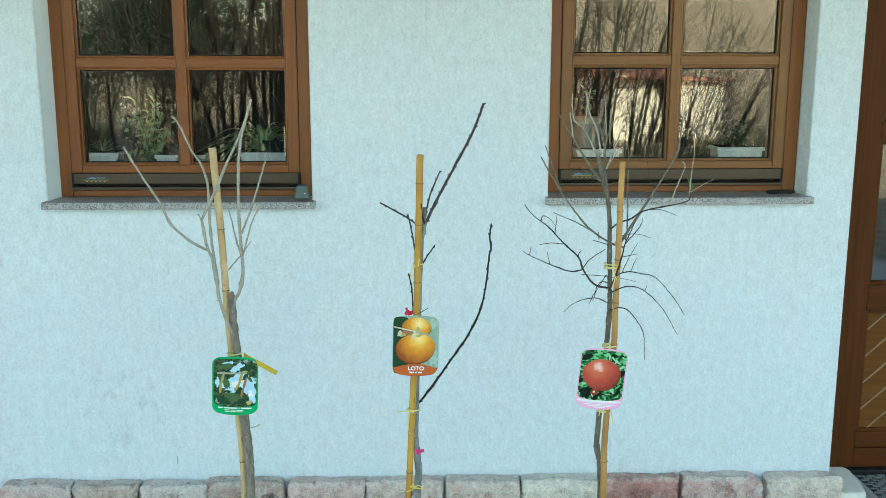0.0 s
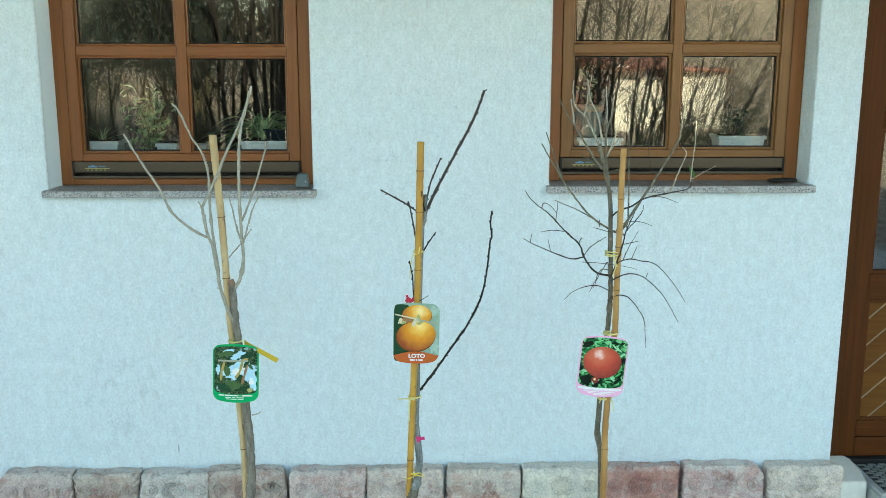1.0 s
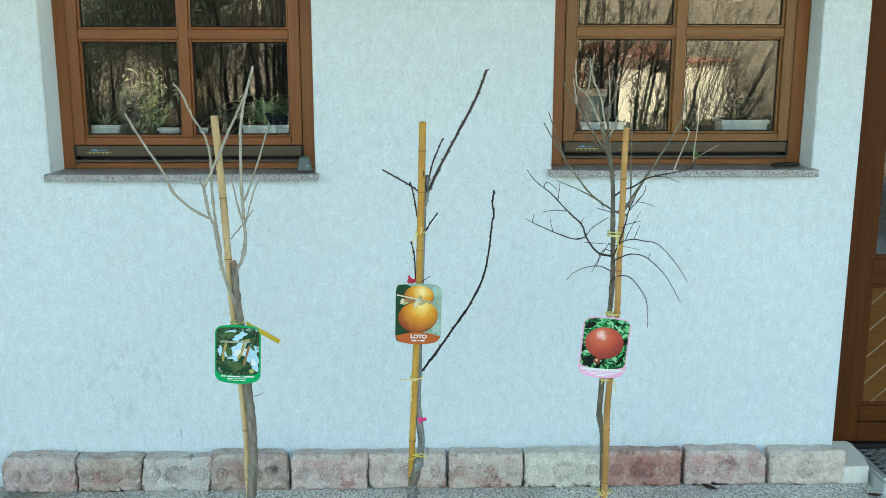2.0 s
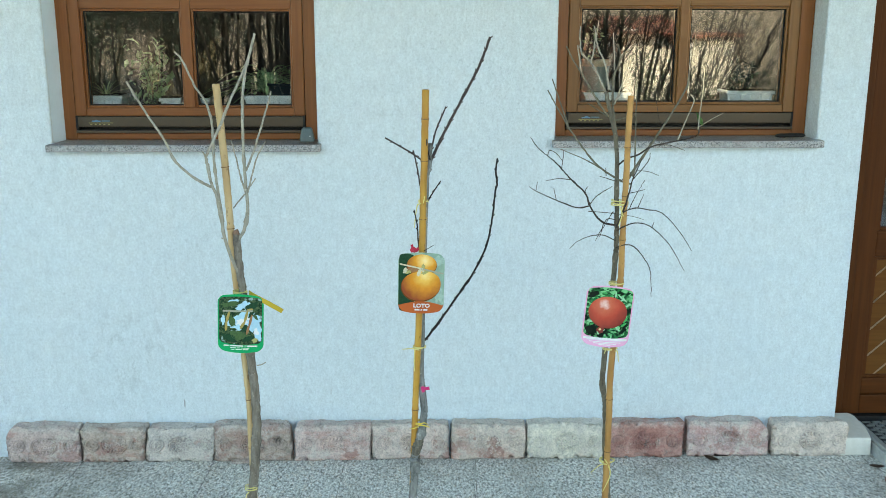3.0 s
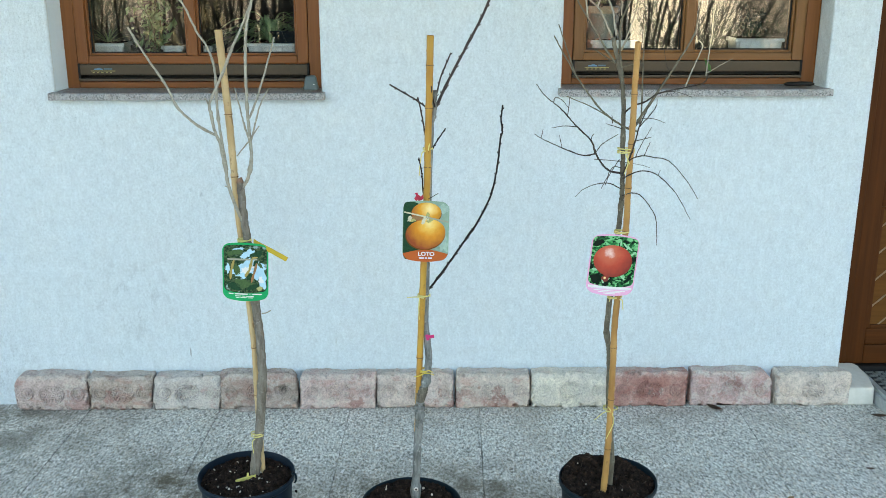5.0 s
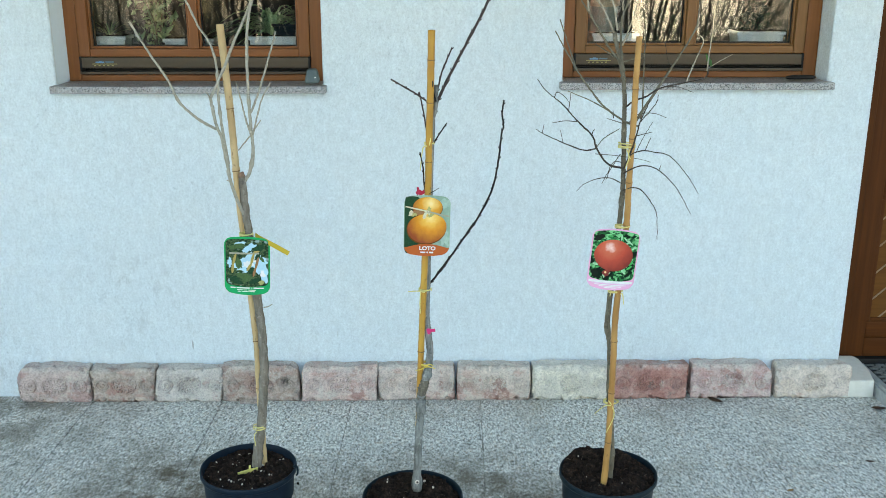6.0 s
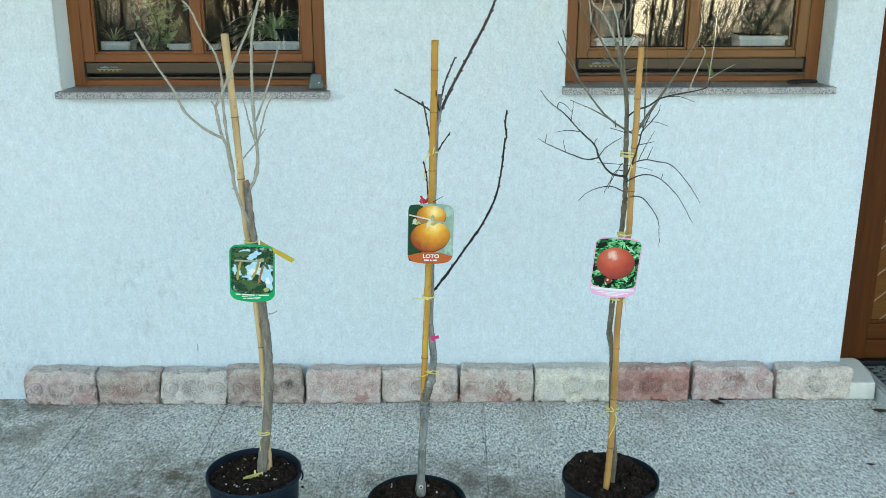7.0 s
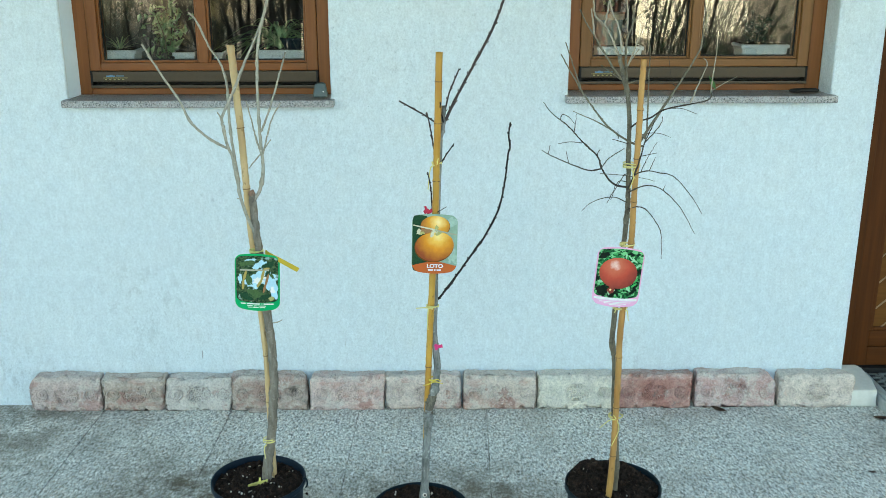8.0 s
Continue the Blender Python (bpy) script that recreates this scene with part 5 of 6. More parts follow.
part("paper_band", strip([(-0.440, -0.930, 0.921), (-0.425, -0.946, 0.916), (-0.390, -0.953, 0.899), (-0.348, -0.948, 0.872)], 0.013), ochre_band, T1, "ochre yellow paper band")
part("soil_label", strip([(-0.520, -0.989, 0.211), (-0.495, -0.978, 0.214), (-0.466, -0.964, 0.214)], 0.021, up=(0.2, -0.5, 0.9)), label_yellow, T1, "bright yellow plastic soil label")
part("soil_label", strip([(-0.488, -0.976, 0.206), (-0.486, -0.974, 0.232)], 0.006, up=(1, 0, 0)), label_yellow, T1, "bright yellow plastic soil label")
part("pink_tape", merge(strip([(0.008, -1.058, 1.066), (0.014, -1.063, 1.075), (0.021, -1.058, 1.069), (0.028, -1.050, 1.072)], 0.010), strip([(0.010, -1.056, 1.084), (0.014, -1.061, 1.074), (0.018, -1.060, 1.064)], 0.006, up=(1, 0, 0))), red_tape, T2, "crumpled red-pink tape")
part("pink_tape", merge(strip([(0.030, -1.040, 0.684), (0.042, -1.058, 0.685), (0.056, -1.060, 0.687)], 0.009), strip([(0.036, -1.056, 0.690), (0.040, -1.062, 0.676)], 0.008, up=(1, 0, 0))), pink_tape, T2, "pink tape tab")
leaf_bm = bmesh.new()
q = [leaf_bm.verts.new(v) for v in ((0.719, -1.184, 1.406), (0.716, -1.187, 1.422), (0.698, -1.190, 1.442), (0.706, -1.182, 1.417))]
leaf_bm.faces.new(q)
bmesh.ops.solidify(leaf_bm, geom=leaf_bm.faces[:], thickness=0.0005)
part("leaf", leaf_bm, sapling_leaf, TRUNK[T3.name], "single small green leaf")


def graft_knot(points, r, seed):
    """A thick knotted collar of bark where the graft has grown over, folded into lips."""
    line = glide(points, 9)
    sides, bm, rings = 28, bmesh.new(), []
    for k, c in enumerate(line):
        f = k / (len(line) - 1)
        ring = []
        for q in range(sides):
            a = 2 * math.pi * q / sides
            fold = math.sin(9.0 * f * math.pi + 1.6 * math.sin(a + seed)) * 0.0011 + noise.noise((math.cos(a) * 2 + seed, math.sin(a) * 2, f * 6)) * 0.0022
            rr = r * (1 + 0.16 * math.sin(math.pi * f)) + fold * math.sin(math.pi * f) ** 0.5
            ring.append(bm.verts.new(c + Vector((math.cos(a) * rr, math.sin(a) * rr, 0))))
        rings.append(ring)
    for p, q in zip(rings, rings[1:]):
        for k in range(sides):
            bm.faces.new((p[k], p[(k + 1) % sides], q[(k + 1) % sides], q[k]))
    return bm


part("graft_knot", graft_knot([(0.0155, -1.075, 0.458), (0.016, -1.070, 0.476), (0.0170, -1.066, 0.494)], 0.0118, 1.0), collar_bark, TRUNK[T2.name], "knotted brown graft collar", smooth=True)
part("graft_knot", graft_knot([(0.0175, -1.066, 0.498), (0.0225, -1.062, 0.520), (0.0290, -1.059, 0.541)], 0.0116, 4.0), collar_bark, TRUNK[T2.name], "knotted brown graft collar", smooth=True)
stub = tube([(0.006, -1.094, 0.248), (0.005, -1.104, 0.248)], 0.0085, 0.0078, 14, 2)
part("pruning_cut", tube([(-0.4740, -0.900, 1.078), (-0.4745, -0.8995, 1.087), (-0.4750, -0.899, 1.0885)], 1, 1, 14, 3, radius=lambda f: 0.0104 - 0.003 * f), cut_wood, TRUNK[T1.name], "reddish weathered pruning cut", smooth=True)
part("pruning_cut", stub, silver_bark, TRUNK[T2.name], "round pruned stub", smooth=True)
part("pruning_cut", tube([(0.005, -1.1035, 0.248), (0.005, -1.1046, 0.248)], 0.0066, 0.0066, 14, 2), perlite_white, TRUNK[T2.name], "pale cut wood", smooth=True)
part("pruning_cut", tube([(0.005, -1.1044, 0.248), (0.005, -1.1052, 0.248)], 0.0030, 0.0030, 10, 2), dark_bark, TRUNK[T2.name], "dark pith of the cut", smooth=True)
part("hanger_hook", tube([(-0.357, -0.985, 0.233), (-0.349, -0.987, 0.236), (-0.3445, -0.988, 0.226), (-0.3455, -0.988, 0.212), (-0.350, -0.987, 0.206)], 0.0034, 0.0024, 7, 4), black_plastic, T1, "small black hook on the rim", smooth=True)

# ---- the picture labels hung on the stems ----


def rounded(w, h, r, arch, n=10):
    """Outline of a card with rounded corners and bowed top and bottom, about its centre."""
    out = []
    for cx, cz, a0 in ((w / 2 - r, h / 2 - r - arch, 0), (-w / 2 + r, h / 2 - r - arch, 90), (-w / 2 + r, -h / 2 + r + arch, 180), (w / 2 - r, -h / 2 + r + arch, 270)):
        for i in range(n + 1):
            a = radians(a0 + 90 * i / n)
            out.append((cx + r * math.cos(a), cz + r * math.sin(a)))
        if a0 in (0, 180):
            s = 1 if a0 == 0 else -1
            for i in range(1, 10):
                out.append((s * (w / 2 - r) * (1 - i / 5), s * (h / 2 - arch)))
    return [(x, z + (1 if z > 0 else -1) * arch * (1 - (2 * x / w) ** 2) * min(1, abs(z) / (h / 2 - arch) * 1.0) ** 3) for x, z in out]


def ellipse(cx, cz, rx, rz, turn=0.0, n=36, dent=0.0):
    out = []
    for i in range(n):
        a = 2 * math.pi * i / n
        k = 1 - dent * math.exp(-((a - math.pi / 2) / 0.5) ** 2)
        x, z = rx * k * math.cos(a), rz * k * math.sin(a)
        out.append((cx + x * math.cos(turn) - z * math.sin(turn), cz + x * math.sin(turn) + z * math.cos(turn)))
    return out


def blob(cx, cz, rx, rz, turn=0.0, seed=0, rough=0.35, n=44):
    """A ragged patch, as a leaf mass or a gap of sky shows in print."""
    out = []
    for x, z in ellipse(0, 0, 1, 1, 0, n):
        k = 1 + rough * noise.noise((x * 1.6 + seed * 7.1, z * 1.6, 0.4)) + 0.5 * rough * noise.noise((x * 5 + seed * 3.3, z * 5, 2.4))
        a, c = x * rx * k, z * rz * k
        out.append((cx + a * math.cos(turn) - c * math.sin(turn), cz + a * math.sin(turn) + c * math.cos(turn)))
    return out


def bar(x0, z0, x1, z1, w):
    d = Vector((x1 - x0, z1 - z0)).normalized() * w / 2
    a, b = Vector((x0, z0)), Vector((x1, z1))
    q = Vector((-d.y, d.x))
    n = 8
    return [tuple(a.lerp(b, i / n) + q) for i in range(n + 1)] + [tuple(b.lerp(a, i / n) - q) for i in range(n + 1)]


class Card:
    """A thin printed plastic card, gently curled, with its printing laid on in layers."""

    def __init__(self, at, lean, curl, label, face=0.0):
        self.o = thing("plant_label", at, label, "plant label", "picture labels on the saplings")
        self.at, self.lean, self.curl, self.face = Vector(at), radians(lean), curl, radians(face)

    def place(self, x, z, lift):
        c, s = math.cos(self.lean), math.sin(self.lean)
        u, v = x * c - z * s, x * s + z * c
        y = self.curl * x * x - lift
        c, s = math.cos(self.face), math.sin(self.face)
        return self.at + Vector((u * c - y * s, u * s + y * c, v))

    def layer(self, name, outline, material, level, parent=None, label="", thick=0.0):
        bm = bmesh.new()
        n = len(outline)
        cx, cz = sum(p[0] for p in outline) / n, sum(p[1] for p in outline) / n
        lift = 0.0004 * level
        sheets = []
        for deep in ((0.0, thick) if thick else (0.0,)):
            rings = [[bm.verts.new(self.place(cx + (x - cx) * k, cz + (z - cz) * k, lift - deep)) for x, z in outline] for k in (1.0, 0.8, 0.6, 0.4, 0.2)]
            mid = bm.verts.new(self.place(cx, cz, lift - deep))
            for a, b in zip(rings, rings[1:]):
                for j in range(n):
                    bm.faces.new((a[j], a[(j + 1) % n], b[(j + 1) % n], b[j]))
            for j in range(n):
                bm.faces.new((rings[-1][j], rings[-1][(j + 1) % n], mid))
            sheets.append(rings[0])
        if thick:
            for j in range(n):
                bm.faces.new((sheets[0][j], sheets[0][(j + 1) % n], sheets[1][(j + 1) % n], sheets[1][j]))
        return part(name, bm, material, parent or self.o, label, smooth=False)

    def words(self, text, x, z, size, material, level, parent):
        cu = bpy.data.curves.new("lettering", "FONT")
        cu.body, cu.size, cu.align_x, cu.align_y, cu.offset = text, size, "CENTER", "CENTER", size * 0.035
        cu.extrude = 0.0003
        ob = new("lettering", cu)
        me = bpy.data.meshes.new_from_object(ob.evaluated_get(bpy.context.evaluated_depsgraph_get()))
        bpy.data.objects.remove(ob)
        bm = bmesh.new()
        bm.from_mesh(me)
        bpy.data.meshes.remove(me)
        for v in bm.verts:
            v.co = self.place(x + v.co.x * 1.12, z + v.co.y, 0.0004 * level + v.co.z)
        return part("lettering", bm, material, parent, "white printed lettering")


def foliage_print(name, dark, mid, light, gap, scale, share):
    k = Mat(name, 0.28)
    c = k.cells(scale, co=k.stretched(1.0, 1.0, 1.5, (0, 0.7, 0)))
    sep = k.node("ShaderNodeSeparateColor")
    k.put(sep.inputs[0], c)
    leaf = k.ramp(sep.outputs[0], (0.1, dark), (0.5, mid), (0.85, light))
    hole = k.ramp(k.noise(scale * 0.16, 3, 0.6), (share, 0.0), (share + 0.05, 1.0))
    k.color(k.mix(hole, leaf, gap))
    return k.m


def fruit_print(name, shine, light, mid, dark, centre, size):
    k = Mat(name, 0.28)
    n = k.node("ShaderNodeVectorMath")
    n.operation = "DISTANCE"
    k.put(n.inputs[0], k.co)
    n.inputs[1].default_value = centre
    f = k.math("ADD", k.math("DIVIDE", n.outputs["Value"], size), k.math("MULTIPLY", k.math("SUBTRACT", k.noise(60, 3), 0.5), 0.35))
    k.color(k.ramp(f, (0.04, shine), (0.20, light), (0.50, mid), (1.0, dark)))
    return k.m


ink_white = plain("white_ink", (0.78, 0.78, 0.76), 0.35)
ink_green = plain("bright_green_ink", (0.003, 0.36, 0.12), 0.3, vary=0.05)
ink_pink = plain("pink_ink", (0.82, 0.42, 0.62), 0.3, vary=0.05)
ink_pale_pink = plain("pale_pink_ink", (0.78, 0.60, 0.72), 0.3, vary=0.05)
ink_rust = plain("rust_orange_ink", (0.50, 0.115, 0.03), 0.3, vary=0.1)
ink_branch = plain("grey_branch_ink", (0.36, 0.36, 0.28), 0.3, scale=150)
ink_pod = plain("pod_brown_ink", (0.42, 0.32, 0.10), 0.3, scale=200, vary=0.35)
ink_pod_red = plain("pod_red_ink", (0.33, 0.17, 0.08), 0.3, scale=200, vary=0.35)
ink_leaf = plain("deep_green_ink", (0.018, 0.060, 0.028), 0.3, scale=220, vary=0.6)
ink_sky = plain("sky_print_ink", (0.42, 0.66, 0.76), 0.3, scale=70, vary=0.25)
ink_olive = plain("olive_print_ink", (0.07, 0.13, 0.05), 0.3, scale=220, vary=0.5)
ink_sage = plain("sage_print_ink", (0.36, 0.50, 0.42), 0.3, scale=120, vary=0.4)
ink_umber = plain("umber_print_ink", (0.16, 0.06, 0.015), 0.3, scale=120, vary=0.3)
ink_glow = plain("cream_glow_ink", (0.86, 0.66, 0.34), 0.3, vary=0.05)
ink_cream = plain("cream_print_ink", (0.62, 0.58, 0.42), 0.3, scale=200, vary=0.3)
ink_black = plain("black_green_ink", (0.008, 0.014, 0.009), 0.3)
ink_leaf_bright = plain("bright_leaf_ink", (0.05, 0.36, 0.10), 0.3, scale=200, vary=0.4)
ink_leaf_mid = plain("mid_leaf_ink", (0.02, 0.17, 0.05), 0.3, scale=200, vary=0.4)
ink_leaf_pale = plain("pale_leaf_ink", (0.30, 0.60, 0.36), 0.3, scale=200, vary=0.4)
ink_mint = plain("mint_print_ink", (0.27, 0.40, 0.31), 0.3, scale=60, vary=0.35)
ink_calyx = plain("calyx_print_ink", (0.42, 0.40, 0.16), 0.3, scale=250, vary=0.4)
carob_print = foliage_print("carob_foliage_print", (0.010, 0.030, 0.014), (0.030, 0.070, 0.030), (0.085, 0.130, 0.060), (0.26, 0.38, 0.36), 230, 0.60)
pome_print = foliage_print("pomegranate_foliage_print", (0.006, 0.03, 0.012), (0.02, 0.17, 0.05), (0.18, 0.55, 0.24), (0.004, 0.012, 0.006), 130, 0.52)


def carob_card():
    w, h = 0.126, 0.169
    c = Card((-0.4635, -0.958, 0.839), -2.6, 1.6, "green-bordered plant label with a picture of carob pods")
    card = c.layer("card", rounded(w, h, 0.018, 0.008), ink_green, 0, thick=0.0008)
    pic = c.layer("picture", [(x, z + 0.009) for x, z in rounded(w - 0.008, h - 0.030, 0.011, 0.006)], carob_print, 1, card)
    for x, z, rx, rz, t, seed in ((0.010, 0.008, 0.036, 0.024, 0.3, 1), (0.041, -0.010, 0.016, 0.034, 0.1, 2), (-0.016, 0.064, 0.014, 0.006, 0.3, 3), (0.008, 0.052, 0.018, 0.009, 0.4, 4), (-0.048, 0.010, 0.006, 0.014, 0.0, 5)):
        c.layer("printed_sky", blob(x, z, rx, rz, t, seed, 0.7), ink_sky, 2, pic)
    for x, z, rx, rz, seed in ((0.002, 0.006, 0.013, 0.010, 6), (0.042, -0.020, 0.007, 0.012, 7), (0.020, 0.016, 0.008, 0.006, 8)):
        c.layer("printed_cloud", blob(x, z, rx, rz, 0.2, seed, 0.8), ink_white, 3, pic)
    for x, z, rx, rz, t, seed in ((-0.026, 0.056, 0.022, 0.006, 0.22, 9), (0.032, 0.054, 0.019, 0.006, 0.42, 10), (0.030, 0.045, 0.018, 0.004, 0.40, 11), (-0.006, -0.034, 0.026, 0.014, 0.1, 12), (-0.030, -0.040, 0.018, 0.010, -0.3, 13), (0.022, -0.042, 0.018, 0.007, 0.2, 14),
                                  (-0.022, 0.006, 0.008, 0.016, 0.4, 15), (0.012, -0.010, 0.012, 0.009, 0.2, 16), (0.030, 0.028, 0.006, 0.010, -0.5, 17), (0.042, 0.020, 0.004, 0.009, 0.6, 18)):
        c.layer("printed_leaf", blob(x, z, rx, rz, t, seed, 0.5), ink_leaf if seed % 3 else ink_olive, 4, pic)
    c.layer("printed_branch", bar(-0.048, 0.036, 0.034, 0.038, 0.0050), ink_branch, 5, pic)
    for x0, z0, x1, z1, wd, ink in ((-0.030, 0.034, -0.038, 0.004, 0.0075, ink_pod), (-0.038, 0.006, -0.040, -0.020, 0.0075, ink_pod), (0.020, 0.038, 0.012, 0.006, 0.0075, ink_pod), (0.013, 0.008, 0.001, -0.012, 0.0075, ink_pod), (0.032, 0.026, 0.024, -0.006, 0.007, ink_pod_red), (0.024, -0.004, 0.018, -0.028, 0.007, ink_pod_red), (0.020, 0.042, 0.034, 0.044, 0.005, ink_pod)):
        mx, mz = (x0 + x1) / 2, (z0 + z1) / 2
        c.layer("printed_pod", ellipse(mx, mz, math.hypot(x1 - x0, z1 - z0) / 2 + 0.002, wd / 2, math.atan2(z1 - z0, x1 - x0)), ink, 6, pic)
    c.layer("printed_mark", blob(0.040, -0.046, 0.007, 0.006, 0, 21), ink_calyx, 6, pic)
    for z, wide, spans in ((-0.0635, 0.0034, ((-0.046, -0.032), (-0.029, 0.008), (0.012, 0.014), (0.018, 0.046))), (-0.0695, 0.0020, ((-0.028, -0.012), (-0.009, 0.000), (0.003, 0.024))), (-0.0740, 0.0020, ((-0.026, -0.016), (-0.013, 0.004), (0.007, 0.022)))):
        for x0, x1 in spans:
            c.layer("print_bar", bar(x0, z, x1, z, wide), ink_white, 2, card)


def persimmon_card():
    w, h = 0.121, 0.165
    c = Card((0.0345, -1.072, 0.984), -1.4, 1.7, "plant label with a picture of orange persimmons")
    card = c.layer("card", rounded(w, h, 0.018, 0.007), ink_mint, 0, thick=0.0008)
    c.layer("printed_leaf", [(x * 0.34 - 0.0385, z * 0.95) for x, z in rounded(w, h, 0.016, 0.004)], ink_leaf, 1, card)
    c.layer("printed_leaf", blob(0.046, 0.062, 0.012, 0.012, 0.2, 31, 0.6), ink_sage, 1, card)
    c.layer("printed_leaf", blob(0.046, -0.036, 0.012, 0.020, 0.2, 32, 0.6), ink_sage, 1, card)
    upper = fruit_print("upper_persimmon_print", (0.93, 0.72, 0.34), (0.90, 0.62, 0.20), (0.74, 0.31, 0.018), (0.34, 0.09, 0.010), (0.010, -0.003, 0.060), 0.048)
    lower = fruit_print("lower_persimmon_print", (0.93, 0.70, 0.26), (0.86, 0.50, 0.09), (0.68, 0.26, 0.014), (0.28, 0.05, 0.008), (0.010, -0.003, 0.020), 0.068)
    c.layer("printed_shade", ellipse(0.001, 0.048, 0.0395, 0.0300), ink_umber, 2, card)
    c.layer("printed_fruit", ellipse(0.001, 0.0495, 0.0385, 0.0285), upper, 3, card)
    c.layer("printed_calyx", blob(-0.022, 0.037, 0.020, 0.007, 0.15, 33), ink_pod_red, 4, card)
    c.layer("printed_shade", ellipse(-0.001, -0.008, 0.0525, 0.0425, 0.16, dent=0.10), ink_umber, 5, card)
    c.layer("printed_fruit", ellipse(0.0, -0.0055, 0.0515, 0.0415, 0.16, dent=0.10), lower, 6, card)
    for x, z, a, s in ((-0.042, 0.034, 0.9, 36), (-0.034, 0.030, 0.2, 37), (0.0, 0.038, -0.5, 38), (0.010, 0.030, 0.4, 39), (-0.006, 0.029, 1.2, 40), (0.004, 0.044, 1.3, 41)):
        c.layer("printed_calyx", blob(x, z, 0.009, 0.0045, a, s, 0.5), ink_calyx if s % 2 else ink_cream, 8, card)
    c.layer("printed_twig", bar(-0.057, 0.051, 0.004, 0.040, 0.0038), ink_cream, 9, card)
    c.layer("printed_twig", bar(0.0, 0.040, 0.058, 0.026, 0.0042), ink_branch, 9, card)
    foot = [p for p in rounded(w - 0.002, h - 0.002, 0.018, 0.007) if p[1] < -0.058]
    arch = [(0.056 - 0.112 * i / 16, -0.060 + 0.012 * math.sin(math.pi * i / 16)) for i in range(17)]
    band = c.layer("printed_band", foot + arch, ink_rust, 10, card)
    c.words("LOTO", 0.002, -0.0600, 0.0142, ink_white, 14, band)
    for x0, x1 in ((-0.016, -0.003), (0.000, 0.004), (0.007, 0.018)):
        c.layer("print_bar", bar(x0, -0.0708, x1, -0.0708, 0.0042), ink_white, 14, band)


def pomegranate_card():
    w, h = 0.126, 0.168
    c = Card((0.5235, -1.105, 0.899), -5.0, 1.5, "pink-bordered plant label with a picture of a red pomegranate")
    card = c.layer("card", rounded(w, h, 0.018, 0.009), ink_pink, 0, thick=0.0008)
    pic = c.layer("picture", [(x, z + 0.010) for x, z in rounded(w - 0.007, h - 0.028, 0.009, 0.008)], pome_print, 1, card)
    rng = random.Random(8)
    for k in range(46):
        a, q = rng.uniform(0, 2 * math.pi), rng.uniform(0.75, 1.0)
        x, z = 0.056 * q * math.cos(a), 0.010 + 0.058 * q * math.sin(a)
        if abs(x) < 0.050 and -0.044 < z < 0.064 and not (x < -0.02 and z > 0.05):
            c.layer("printed_leaf", ellipse(x, z, rng.uniform(0.006, 0.010), rng.uniform(0.0018, 0.003), rng.uniform(0, 3.1), 12), (ink_leaf_bright, ink_leaf_mid, ink_leaf_pale)[k % 3], 2 + (k % 3) * 0.4, pic)
    c.layer("printed_shade", blob(-0.044, 0.058, 0.012, 0.008, 0.3, 51), ink_black, 2, pic)
    c.layer("printed_shade", blob(-0.046, -0.040, 0.009, 0.012, 0.3, 52), ink_black, 2, pic)
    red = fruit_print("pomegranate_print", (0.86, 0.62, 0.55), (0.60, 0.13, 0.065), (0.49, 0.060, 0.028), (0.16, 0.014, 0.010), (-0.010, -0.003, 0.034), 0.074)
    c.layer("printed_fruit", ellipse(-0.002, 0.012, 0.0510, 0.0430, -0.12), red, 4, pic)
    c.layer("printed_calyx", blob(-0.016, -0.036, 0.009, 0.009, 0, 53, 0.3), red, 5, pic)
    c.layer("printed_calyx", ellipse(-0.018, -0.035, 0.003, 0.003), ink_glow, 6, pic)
    c.layer("white_band", bar(-0.058, -0.0610, 0.058, -0.0610, 0.0060), ink_white, 3, card)
    for z, a in ((-0.0655, 0.050), (-0.0695, 0.042), (-0.0735, 0.030), (-0.0770, 0.016)):
        c.layer("print_bar", bar(-a, z, a, z, 0.0022), ink_white if z < -0.066 else ink_pale_pink, 3, card)


for m in bpy.data.materials:
    if m.name.endswith(("_ink", "_print")):
        m.node_tree.nodes["Principled BSDF"].inputs["Specular IOR Level"].default_value = 0.12
carob_card()
persimmon_card()
pomegranate_card()

# ---- on the sills ----


def sill_cap():
    """A small grey-green rounded wedge standing at the end of the sill."""
    bm = box(-0.400, -0.345, -0.028, 0.022, 1.2235, 1.275)
    for v in bm.verts:
        if v.co.z > 1.25:
            v.co.x = -0.372 + (v.co.x + 0.372) * 0.66
            v.co.y = 0.0 + (v.co.y) * 0.55
    bmesh.ops.bevel(bm, geom=bm.edges[:], offset=0.009, segments=4, affect="EDGES", profile=0.5)
    wedge = tagged(part("sill_stopper", bm, stopper_green, at=(-0.372, 0, 1.2235), smooth=True), "small grey-green plastic stopper on the granite sill", "stopper")
    part("rivet", lathe([(0.0045, 0), (0.0045, 0.003), (0.0025, 0.004)], 12, (-0.360, -0.019, 1.243))[0], ink_white, wedge, "pale rivet")
    return wedge


stopper_green = plain("grey_green_plastic", (0.085, 0.115, 0.115), 0.45, scale=70)
sill_cap()


